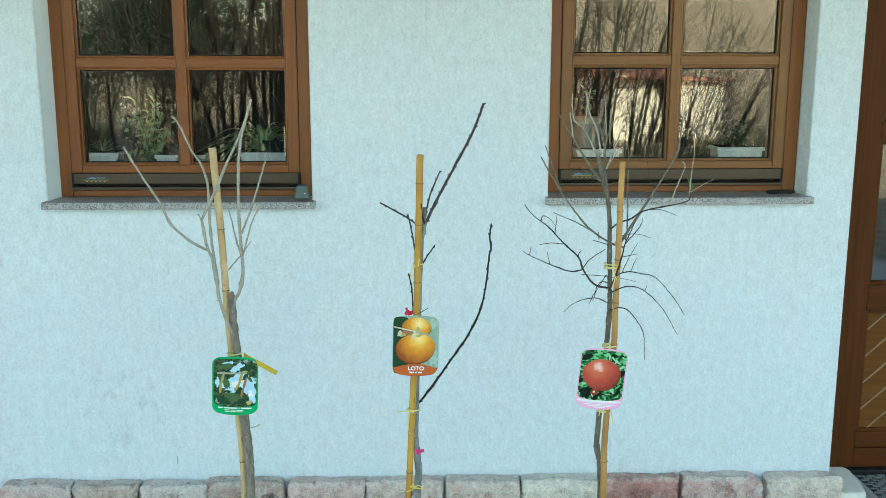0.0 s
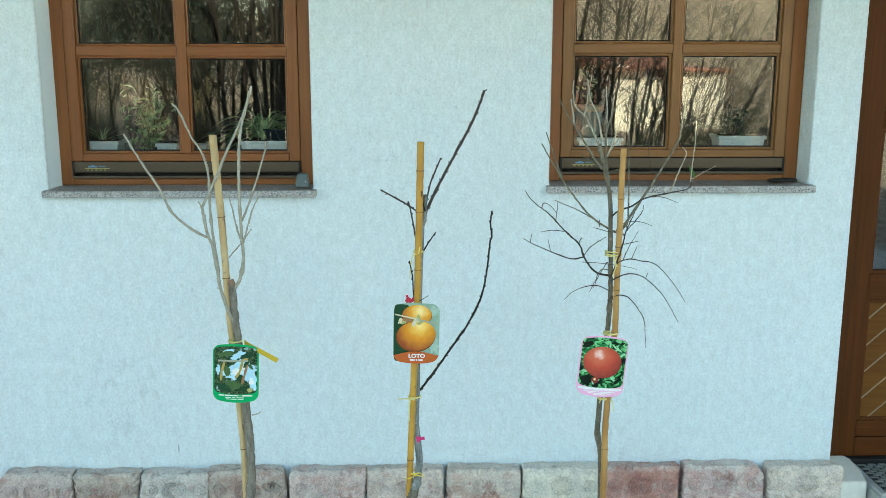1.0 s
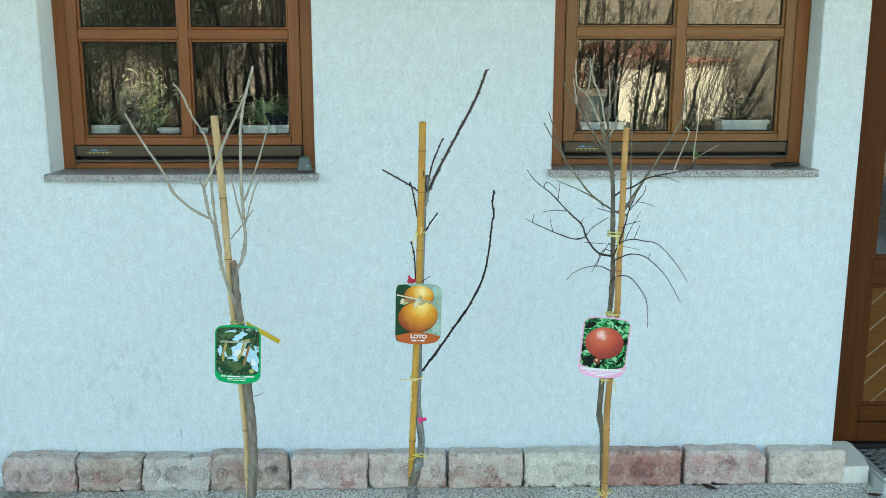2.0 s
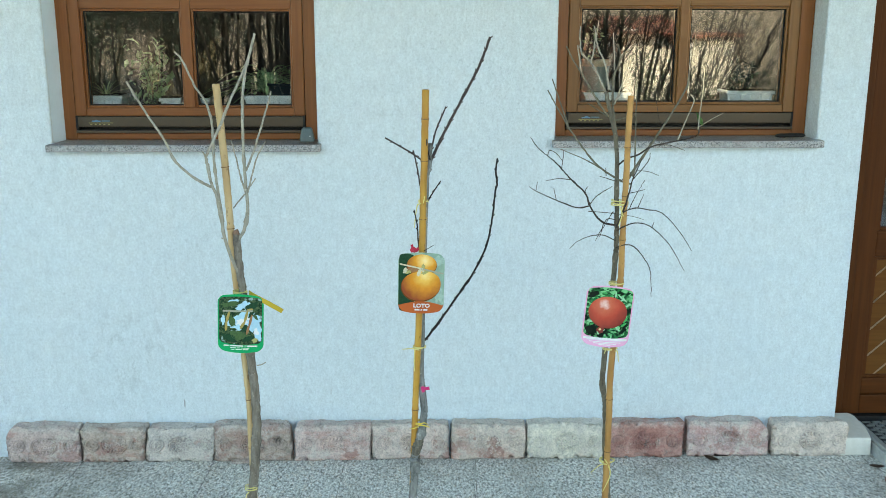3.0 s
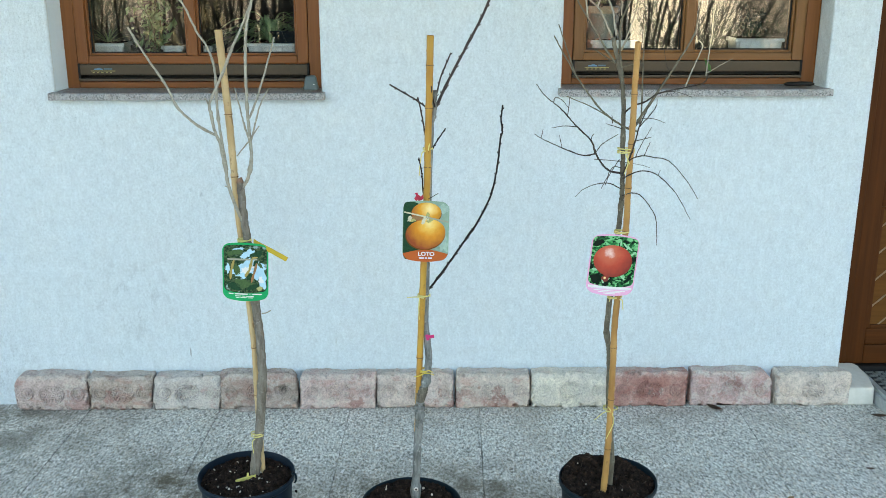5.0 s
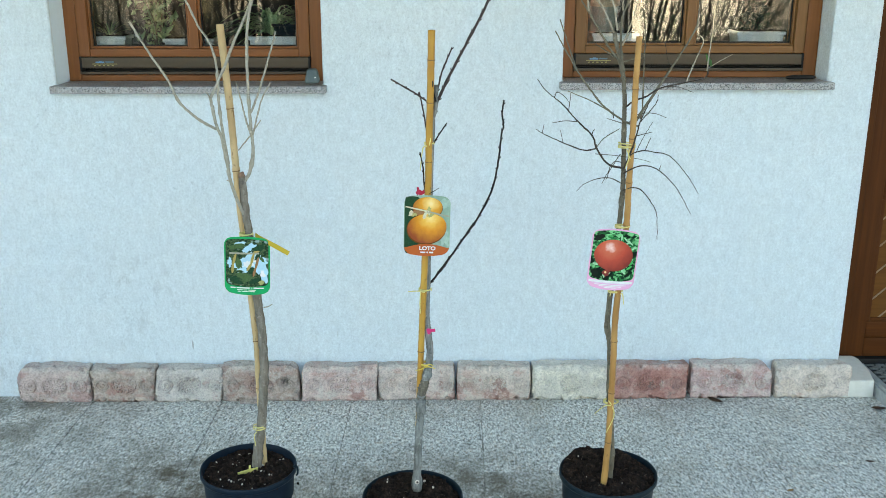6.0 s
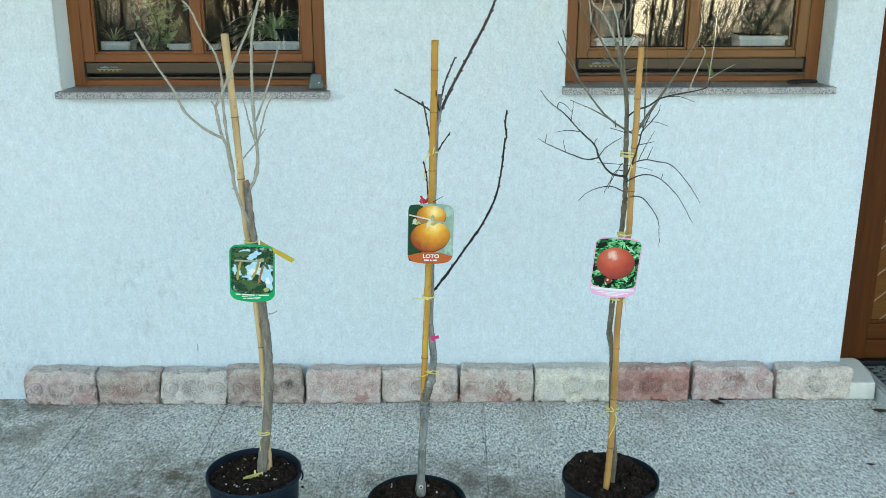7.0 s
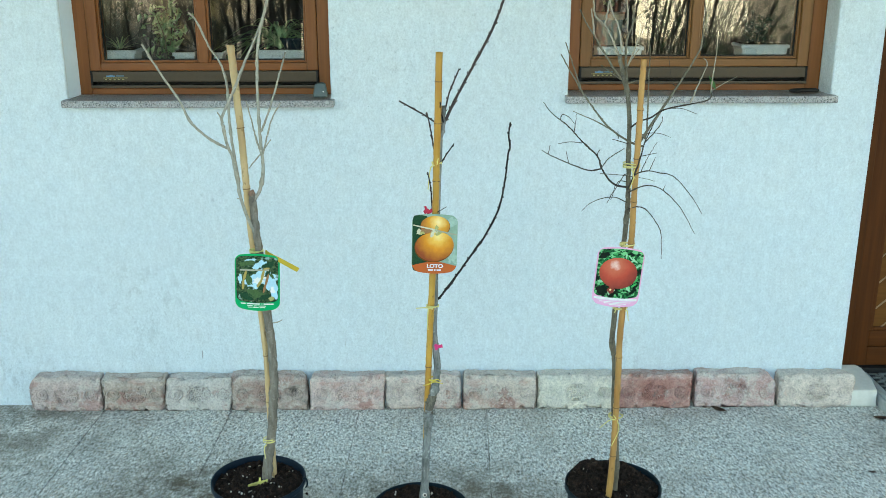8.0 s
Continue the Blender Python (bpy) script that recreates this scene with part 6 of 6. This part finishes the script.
def black_pouch():
    bm = bmesh.new()
    line = [(1.342, 0.012, 1.2405), (1.37, 0.010, 1.242), (1.405, 0.012, 1.2425), (1.44, 0.016, 1.241), (1.453, 0.018, 1.2405)]
    bm = tube(line, 0.008, 0.008, 12, 6, radius=lambda f: 0.0078 * (1 - abs(2 * f - 1) ** 6 * 0.5))
    for v in bm.verts:
        v.co.y = 0.013 + (v.co.y - 0.013) * 2.0
    return tagged(part("black_case", bm, black_rubber, at=(1.40, 0.013, 1.2325), smooth=True), "slim black case lying on the granite sill", "case")


black_pouch()

# ---- behind the glass ----
leaf_green = speckled("houseplant_leaf", (0.16, 0.28, 0.12), (0.34, 0.48, 0.24), 60, 0.45)
hedge_leaf = speckled("evergreen_leaf", (0.016, 0.032, 0.028), (0.060, 0.080, 0.062), 9, 0.5)
leaf_pale = speckled("pale_houseplant_leaf", (0.22, 0.30, 0.13), (0.42, 0.48, 0.26), 60, 0.45)


def planter(at, w, d, h, label):
    """A tapered rectangular planter with a lip and flutes."""
    x, y, z = at
    p = thing("planter", at, label, "planter", "planters on the window boards")
    bm = box(x - w / 2, x + w / 2, y - d / 2, y + d / 2, z, z + h, 0.008, 3)
    for v in bm.verts:
        k = 0.90 + 0.10 * (v.co.z - z) / h
        v.co.x, v.co.y = x + (v.co.x - x) * k, y + (v.co.y - y) * k
    body = part("body", bm, planter_white, p)
    part("lip", box(x - w / 2 - 0.005, x + w / 2 + 0.005, y - d / 2 - 0.005, y + d / 2 + 0.005, z + h - 0.014, z + h, 0.004), planter_white, p)
    for i in range(5):
        part("flute", box(x - w * 0.42 + i * w * 0.21, x - w * 0.42 + i * w * 0.21 + 0.006, y - d / 2 - 0.001, y - d / 2 + 0.02, z + 0.008, z + h - 0.016, 0.002), planter_white, body)
    part("soil", box(x - w * 0.46, x + w * 0.46, y - d * 0.44, y + d * 0.44, z + h - 0.008, z + h + 0.002, 0.002), soil, p)
    return p


def round_pot(at, r, h, material, rim, label):
    x, y, z = at
    p = thing("flowerpot", at, label, "flowerpot", "pots on the window boards")
    bm, rings = lathe([(r * 0.78, 0), (r * 0.97, h * 0.82), (r * 0.99, h * 0.9), (r * 0.93, h * 0.9), (r * 0.9, h * 0.8)], 32, at)
    bm.faces.new(rings[0][::-1]), bm.faces.new(rings[-1])
    part("body", bm, material, p, smooth=True)
    bm, rings = lathe([(r * 0.98, h * 0.82), (r * 1.05, h * 0.84), (r * 1.06, h), (r * 0.98, h), (r * 0.94, h * 0.86)], 32, at)
    part("rim", bm, rim, p, smooth=True)
    return p


def blades(name, at, n, length, width, arch, material, label, seed, upright=0.6):
    """A tuft of arching strap leaves."""
    rng = random.Random(seed)
    t = thing(name, at, label, "houseplant", "houseplants behind the windows")
    for i in range(n):
        a = rng.uniform(0, 2 * math.pi)
        ln, el = length * rng.uniform(0.55, 1.1), rng.uniform(upright * 0.8, 1.35)
        out = Vector((math.cos(a), math.sin(a) * 0.55, 0))
        pts = [Vector(at) + out * 0.01 * rng.random()]
        for k in range(1, 5):
            f = k / 4
            pts.append(Vector(at) + out * ln * f * math.cos(el) * (1 + 0.3 * f) + Vector((0, 0, ln * (f * math.sin(el) - arch * f * f))))
        line = [Vector((c.x, max(0.20, c.y), max(at[2] - 0.06, c.z))) for c in glide(pts, 3)]
        bm = bmesh.new()
        side = Vector((-out.y, out.x, 0)).normalized()
        rows = []
        for k, c in enumerate(line):
            f = k / (len(line) - 1)
            w = width * (0.6 + 0.8 * f) * (1 - f ** 3) + 0.0004
            rows.append([bm.verts.new(c + side * w / 2), bm.verts.new(c - Vector((0, 0, w * 0.25))), bm.verts.new(c - side * w / 2)])
        for p, q in zip(rows, rows[1:]):
            bm.faces.new((p[0], p[1], q[1], q[0])), bm.faces.new((p[1], p[2], q[2], q[1]))
        part("leaf", bm, material, t, smooth=True)
    return t


def leafy(name, at, height, spread, count, leaf, material, label, seed, category="houseplant", lean=0.0, clear=0.2):
    """Stems with many small pointed leaves."""
    rng = random.Random(seed)
    t = thing(name, at, label, category)
    stems, bm = [], bmesh.new()
    for s in range(7):
        a = rng.uniform(0, 2 * math.pi)
        tip = Vector(at) + Vector((math.cos(a) * spread * rng.uniform(0.2, 1) + lean * height, math.sin(a) * spread * 0.6, height * rng.uniform(0.6, 1.05)))
        mid = Vector(at).lerp(tip, 0.5) + Vector((rng.gauss(0, 0.1) * spread, rng.gauss(0, 0.05) * spread, 0.05 * height))
        stems.append(tube([at, mid, tip], height * (0.003 if clear > 0.3 else 0.012), height * (0.0015 if clear > 0.3 else 0.004), 5, 4))
        for _ in range(count // 7):
            f = rng.uniform(clear, 1.0)
            c = (Vector(at).lerp(mid, f * 2) if f < 0.5 else mid.lerp(tip, f * 2 - 1)) + Vector((rng.gauss(0, 0.22), rng.gauss(0, 0.18), rng.gauss(0, 0.12))) * spread
            m = Matrix.Translation(c) @ Euler((rng.uniform(-1, 1), rng.uniform(-1.2, 1.2), rng.uniform(0, 6.3))).to_matrix().to_4x4()
            s = leaf * rng.uniform(0.6, 1.4)
            q = [bm.verts.new(m @ Vector(p)) for p in ((0, 0, 0), (s * 0.45, s * 0.22, s * 0.07), (s, 0, -s * 0.1), (s * 0.45, -s * 0.22, s * 0.07))]
            bm.faces.new(q[:3]), bm.faces.new((q[0], q[2], q[3]))
    part("stem_cluster", merge(*stems), olive_bark, t, smooth=True)
    tagged(part("foliage", bm, material, t), kind="stuff")
    return t


L, R = WINDOWS[0][2] + 0.07, WINDOWS[1][2] + 0.07
PY = 0.222
planter((-1.150, PY, L), 0.140, 0.10, 0.090, "pale blue-white rectangular planter with grassy shoots")
planter((-0.903, PY, L), 0.076, 0.07, 0.080, "small white planter dish")
planter((-0.790, PY, L), 0.066, 0.07, 0.080, "small white planter dish")
planter((-0.535, PY + 0.01, L), 0.175, 0.12, 0.090, "white oval planter under a spider plant")
planter((0.742, PY, R), 0.168, 0.12, 0.090, "white planter tray under a flowerpot")
planter((1.290, PY, R), 0.178, 0.11, 0.096, "blue-white planter with leafy shoots")
round_pot((0.702, PY + 0.01, R + 0.079), 0.060, 0.130, clay_green, clay_rim, "grey-green clay flowerpot with tan rim")
round_pot((-0.475, PY + 0.01, L + 0.079), 0.070, 0.055, black_plastic, black_plastic, "black plastic flowerpot of the spider plant")
blades("spider_plant", (-0.540, PY, L + 0.095), 100, 0.33, 0.013, 0.75, leaf_green, "dark green spider plant with arching leaves", 3, 0.5)
blades("grass_plant", (-1.150, PY, L + 0.08), 22, 0.10, 0.006, 0.3, leaf_pale, "short pale grassy shoots in a planter", 4)
leafy("trailing_plant", (-0.985, PY + 0.03, L), 0.28, 0.10, 220, 0.035, leaf_green, "bushy green trailing houseplant", 5)
leafy("leafy_plant", (1.270, PY, R + 0.085), 0.13, 0.07, 110, 0.030, hedge_leaf, "dark green leafy houseplant in a planter", 6)
leafy("pot_plant", (0.702, PY + 0.01, R + 0.20), 0.13, 0.04, 60, 0.02, leaf_pale, "thin pale houseplant in a clay pot", 7)

# ---- the far side of the yard, which the panes mirror ----
stem_dark = bark_mat("dark_wet_stem", (0.014, 0.012, 0.010), (0.040, 0.034, 0.028), 12)
stem_olive = bark_mat("olive_cane_stem", (0.020, 0.021, 0.015), (0.060, 0.060, 0.043), 12)
low_leaf = speckled("grey_green_leaf", (0.11, 0.15, 0.11), (0.24, 0.28, 0.20), 9, 0.6)
yellow_leaf = speckled("yellow_autumn_leaf", (0.21, 0.175, 0.085), (0.38, 0.33, 0.18), 9, 0.6)
deep_leaf = speckled("deep_green_leaf", (0.05, 0.10, 0.035), (0.13, 0.21, 0.08), 9, 0.5)
russet_leaf = speckled("russet_leaf", (0.16, 0.050, 0.03), (0.26, 0.10, 0.06), 9, 0.6)
far_wall_white = speckled("sunlit_white_plaster", (0.74, 0.70, 0.60), (0.82, 0.79, 0.70), 2, 0.9)
far_roof_red = speckled("red_roof_tile", (0.40, 0.19, 0.14), (0.52, 0.28, 0.21), 5, 0.85)


def bare_shrub(at, n, height, r, fan, lean, seed, twigs=10):
    """A bare many-stemmed shrub or tree: stems that fan from one root, each with forking twigs."""
    rng = random.Random(seed)
    t = thing("bare_shrub", at, "bare dark many-stemmed shrub across the yard", "shrub", "bare shrubs across the yard")
    base = Vector(at)
    for i in range(n):
        f = (i + 0.5) / n * 2 - 1
        tipx = f * fan + lean + rng.gauss(0, 0.12) * fan
        h = height * rng.uniform(0.75, 1.1)
        depth = rng.uniform(-0.5, 0.5) * fan
        start = base + Vector((f * fan * 0.22 + rng.gauss(0, 0.03), depth * 0.3, -0.1))
        pts = [start, start + Vector((tipx * 0.25, depth * 0.2, h * 0.33)), start + Vector((tipx * 0.6 + rng.gauss(0, 0.07), depth * 0.5, h * 0.66)), start + Vector((tipx, depth, h))]
        rr = r * rng.uniform(0.5, 1.15) * (1.0 if at[0] < 0 else 0.75)
        bms = [tube(pts, rr, rr * 0.35, 7, 5, rr * 0.06, seed=seed * 50 + i)]
        line = glide(pts, 8)
        for k in range(twigs):
            p = line[rng.randrange(4 if at[0] < 0 else 9, len(line) - 1)]
            ln = rng.uniform(0.25, 0.9) * height * 0.28
            a = rng.uniform(-1, 1)
            d = Vector((a + lean * 0.25, rng.uniform(-0.4, 0.4), rng.uniform(0.35, 1.3))).normalized()
            q = p + d * ln
            e = q + (d + Vector((rng.gauss(0, 0.35), 0, rng.gauss(0.1, 0.3)))).normalized() * ln * 0.7
            bms.append(tube([p, q, e], rr * (0.26 if at[0] < 0 else 0.32), rr * (0.07 if at[0] < 0 else 0.11), 4, 3))
            for _ in range(2):
                g = p.lerp(q, rng.uniform(0.4, 1.0))
                bms.append(tube([g, g + Vector((rng.gauss(0, 0.5), rng.gauss(0, 0.2), rng.uniform(0.1, 0.8))) * ln * 0.6], rr * 0.13, rr * 0.05, 3, 2))
        part("stem", merge(*bms), stem_dark if at[0] < 0 else stem_olive, t, smooth=True)
    return t


for at, n, h, r, fan, lean, twigs in (
        ((-1.62, -7.8, 0), 5, 5.5, 0.055, 0.40, -0.05, 12), ((-2.15, -8.6, 0), 6, 5.0, 0.045, 0.75, -0.3, 10), ((-2.75, -9.3, 0), 5, 4.5, 0.034, 0.8, -0.35, 12),
        ((-3.4, -8.2, 0), 2, 4.2, 0.016, 0.9, 0.1, 22), ((-4.3, -9.0, 0), 2, 4.5, 0.014, 0.9, 0.2, 9), ((-5.2, -9.6, 0), 2, 4.5, 0.014, 1.0, 0.2, 9),
        ((1.95, -8.4, 0), 9, 4.2, 0.023, 0.7, 0.3, 22), ((2.45, -8.0, 0), 8, 4.6, 0.031, 0.8, 0.5, 22), ((2.85, -7.4, 0), 8, 3.3, 0.012, 0.6, 0.9, 12),
        ((3.25, -7.7, 0), 9, 3.6, 0.013, 0.7, 1.2, 12), ((3.65, -8.0, 0), 9, 3.4, 0.012, 0.7, 1.3, 12), ((3.0, -7.2, 0), 8, 2.4, 0.015, 0.55, 0.6, 8), ((3.45, -7.4, 0), 5, 2.2, 0.012, 0.6, 0.7, 7), ((2.5, -7.3, 0), 9, 2.4, 0.014, 0.5, 0.5, 9), ((4.2, -8.6, 0), 7, 3.2, 0.008, 0.9, 1.4, 10), ((5.0, -9.4, 0), 5, 4.0, 0.008, 0.9, 1.6, 10)):
    near = (3.68 - at[1] * 0.76) / (3.68 - at[1])
    bare_shrub((at[0] * near, at[1] * 0.76, -0.05), n, h * near, r * near, fan * near, lean * near, int(at[0] * 100) % 97, twigs)
for x, y, h, s, n in ((-4.6, -9.6, 3.5, 0.9, 6500), (-3.5, -10.6, 3.7, 0.9, 6500), (-2.3, -10.9, 3.7, 0.8, 6000), (-5.8, -10.4, 3.6, 1.0, 6000), (-3.0, -9.4, 3.6, 0.7, 5000), (-1.5, -11.2, 3.9, 0.8, 6000), (-4.2, -11.4, 4.1, 0.9, 6000), (-5.2, -13.0, 4.6, 1.1, 9000), (-6.6, -12.4, 4.6, 1.2, 9000), (-3.9, -14.0, 4.6, 1.1, 9000)):
    near = (3.68 - y * 0.76) / (3.68 - y)
    leafy("evergreen_bush", (x * near, y * 0.76, -0.05), h * near, s * near, int(n * 0.7), 0.060, hedge_leaf, "dark evergreen bush across the yard", int(x * 10) % 89, "bush", clear=0.60)
for x, y, h, s, n in ((-3.6, -8.4, 1.35, 0.5, 1200), (2.35, -7.3, 1.30, 0.36, 350), (2.75, -7.2, 1.60, 0.40, 550), (3.25, -7.4, 1.45, 0.40, 600), (3.75, -7.5, 1.55, 0.42, 1300), (4.3, -7.7, 1.4, 0.45, 900)):
    near = (3.68 - y * 0.76) / (3.68 - y)
    leafy("low_bush", (x * near, y * 0.76, -0.05), h * near, s * near, n, 0.055, low_leaf if x < 0 else deep_leaf, "low grey-green bush across the yard", int(x * 10) % 89, "bush")
for x, y, h, s, n in ((-2.78, -7.3, 1.60, 0.26, 1000), (-2.28, -6.9, 1.45, 0.20, 900)):
    leafy("yellow_bush", (x, y, -0.05), h, s, n, 0.050, yellow_leaf, "yellow-leaved autumn bush across the yard", int(x * 10) % 89, "bush")
leafy("silver_bush", (-3.80, -8.2, -0.05), 1.70, 0.42, 2200, 0.05, low_leaf, "pale grey-green bush across the yard", 31, "bush")
leafy("russet_bush", (2.55, -11.5, -0.05), 1.7, 0.5, 1100, 0.09, russet_leaf, "russet-leaved bush across the yard", 23, "bush")


def far_house():
    h = thing("far_house", (6.2, -18.0, 0), "sunlit white house with red roof across the yard", "house")
    gable = box(4.55, 5.6, -22, -18, -0.1, 1.10)
    for v in gable.verts:
        v.co.z += 0.40 * (v.co.z > 1) * (v.co.x < 5)
    part("wall", gable, far_wall_white, h)
    part("wall", box(5.95, 7.15, -21.5, -18.4, -0.1, 1.26), far_wall_white, h, "lower white wing")
    part("wing_roof", box(5.9, 7.3, -21.7, -18.2, 1.263, 1.34, 0.03), far_roof_red, h)
    bm = bmesh.new()
    q = [bm.verts.new(p) for p in ((4.1, -17.6, 1.28), (6.0, -17.6, 1.28), (6.0, -20, 1.75), (4.1, -20, 1.75), (4.1, -22.4, 1.28), (6.0, -22.4, 1.28))]
    bm.faces.new(q[:4]), bm.faces.new((q[3], q[2], q[5], q[4]))
    bmesh.ops.solidify(bm, geom=bm.faces[:], thickness=0.12)
    part("roof", bm, far_roof_red, h)
    return h


far_house()

# ---- small litter on the paving ----


def brick_shard():
    """A flat flake of red clay broken from a brick, lying at its foot."""
    bm = box(-0.690, -0.622, -0.086, -0.064, 0.001, 0.013, 0.005)
    bmesh.ops.subdivide_edges(bm, edges=bm.edges[:], cuts=2, use_grid_fill=True)
    for v in bm.verts:
        v.co += Vector((noise.noise(v.co * 45), noise.noise(v.co * 45 + Vector((5, 0, 0))), 0.6 * noise.noise(v.co * 60))) * 0.005
        v.co.z = max(0.0005, v.co.z * (0.5 + 0.5 * (v.co.y + 0.10) / 0.034))
    return tagged(part("brick_shard", bm, BRICK_TONES[3][1], at=(-0.653, -0.08, 0)), "flat brown clay shard at the foot of a brick", "shard")


brick_shard()



def dead_leaf(x, y, size, turn, material, label):
    bm = bmesh.new()
    n = 10
    rows = []
    for i in range(n + 1):
        f = i / n
        w = size * 0.26 * math.sin(math.pi * min(1, f * 0.96 + 0.03)) ** 0.8
        c = Vector(((f - 0.5) * size, 0, 0.004 + 0.10 * size * (2 * f - 1) ** 2))
        rows.append([bm.verts.new(c + Vector((0, w, 0.25 * w))), bm.verts.new(c), bm.verts.new(c + Vector((0, -w, 0.35 * w)))])
    for p, q in zip(rows, rows[1:]):
        bm.faces.new((p[0], p[1], q[1], q[0])), bm.faces.new((p[1], p[2], q[2], q[1]))
    bmesh.ops.solidify(bm, geom=bm.faces[:], thickness=0.0006)
    bmesh.ops.transform(bm, verts=bm.verts, matrix=Matrix.Translation((x, y, 0.0)) @ Matrix.Rotation(radians(turn), 4, "Z"))
    return tagged(part("dead_leaf", bm, material, at=(x, y, 0)), label, "leaf")


dry_leaf = speckled("dry_brown_leaf", (0.075, 0.045, 0.028), (0.14, 0.085, 0.05), 120, 0.8)
ochre_leaf = speckled("ochre_dry_leaf", (0.32, 0.19, 0.06), (0.42, 0.26, 0.10), 120, 0.8)
dead_leaf(1.155, -0.092, 0.066, -48, dry_leaf, "curled dark brown dead leaf against a brick")
dead_leaf(1.210, -0.757, 0.026, 20, ochre_leaf, "small ochre dead leaf on the paving")
dead_leaf(1.55, -0.575, 0.03, -15, dry_leaf, "small dark dead leaf on the paving")
dead_leaf(1.762, -0.172, 0.06, -8, dry_leaf, "dark brown dead leaf by the doorstep")
scrap = strip([(-0.252, -0.566, 0.002), (-0.247, -0.553, 0.006), (-0.244, -0.540, 0.002)], 0.009, up=(1, 0, 0.2))
tagged(part("paper_scrap", scrap, ink_white, at=(-0.248, -0.553, 0)), "tiny white paper scrap on a slab joint", "scrap")
clod = pebbles([(0, 0, 0)], 0.008, 3)
bmesh.ops.translate(clod, verts=clod.verts, vec=(-0.39, -0.690, 0.006))
tagged(part("soil_clod", clod, soil, at=(-0.39, -0.690, 0)), "small dark clod of peat on the paving", "clod")
stone_brown = speckled("brown_pebble", (0.22, 0.12, 0.09), (0.32, 0.19, 0.15), 60, 0.8)
bm = pebbles([(0, 0, 0)], 0.020, 9, 0.6)
bmesh.ops.subdivide_edges(bm, edges=bm.edges[:], cuts=1, use_grid_fill=True, smooth=0.6)
bmesh.ops.translate(bm, verts=bm.verts, vec=(1.745, -0.305, 0.014))
tagged(part("pebble", bm, stone_brown, at=(1.745, -0.305, 0), smooth=True), "smooth reddish brown pebble on the paving", "stone")

# ---- the paving slabs ----
TURN = radians(-1.9)
CORNER = (-0.274, -0.522)
base = tagged(part("pavement", box(-4.62, 4.3, -5.22, -0.004, -0.05, -0.004), joint_sand), "washed concrete paving slabs in a square grid", "pavement", kind="structure")


def worn_slab(seed):
    """A slab whose edges are nibbled and chipped all round."""
    bm = bmesh.new()
    per, half = 26, 0.2502
    top, low = [], []
    for side in range(4):
        for q in range(per):
            t = -half + 2 * half * q / per
            x, y = ((t, -half), (half, t), (-t, half), (-half, -t))[side]
            bite = 0.0003 + 0.0015 * abs(noise.noise((x * 45 + seed * 9, y * 45, 0.7)))
            knock = noise.noise((x * 22 + seed * 5, y * 22, 5.2))
            if knock > 0.42:
                bite += (knock - 0.42) * 0.016
            k = 1 - bite / half
            top.append(bm.verts.new((x * k, y * k, 0.0)))
            low.append(bm.verts.new((x, y, -0.005)))
    n = len(top)
    bm.faces.new(top)
    for a in range(n):
        bm.faces.new((low[a], low[(a + 1) % n], top[(a + 1) % n], top[a]))
    me = bpy.data.meshes.new("paving_slab")
    bm.to_mesh(me)
    bm.free()
    me.materials.append(aggregate)
    return me


slab_meshes = [worn_slab(k) for k in range(6)]
rng = random.Random(77)
for i in range(-8, 9):
    for j in range(-9, 2):
        x, y = (i + 0.5) * 0.502, (j + 0.5) * 0.502
        px, py = CORNER[0] + x * math.cos(TURN) - y * math.sin(TURN), CORNER[1] + x * math.sin(TURN) + y * math.cos(TURN)
        if py < 0.27:
            slab = new("paving_slab", slab_meshes[(i * 5 + j * 3) % 6])
            slab.parent = base
            slab.matrix_basis = pose(px, py, rng.uniform(-0.0012, 0.0), rng.uniform(-0.12, 0.12), rng.uniform(-0.12, 0.12), -1.9 + rng.uniform(-0.1, 0.1))
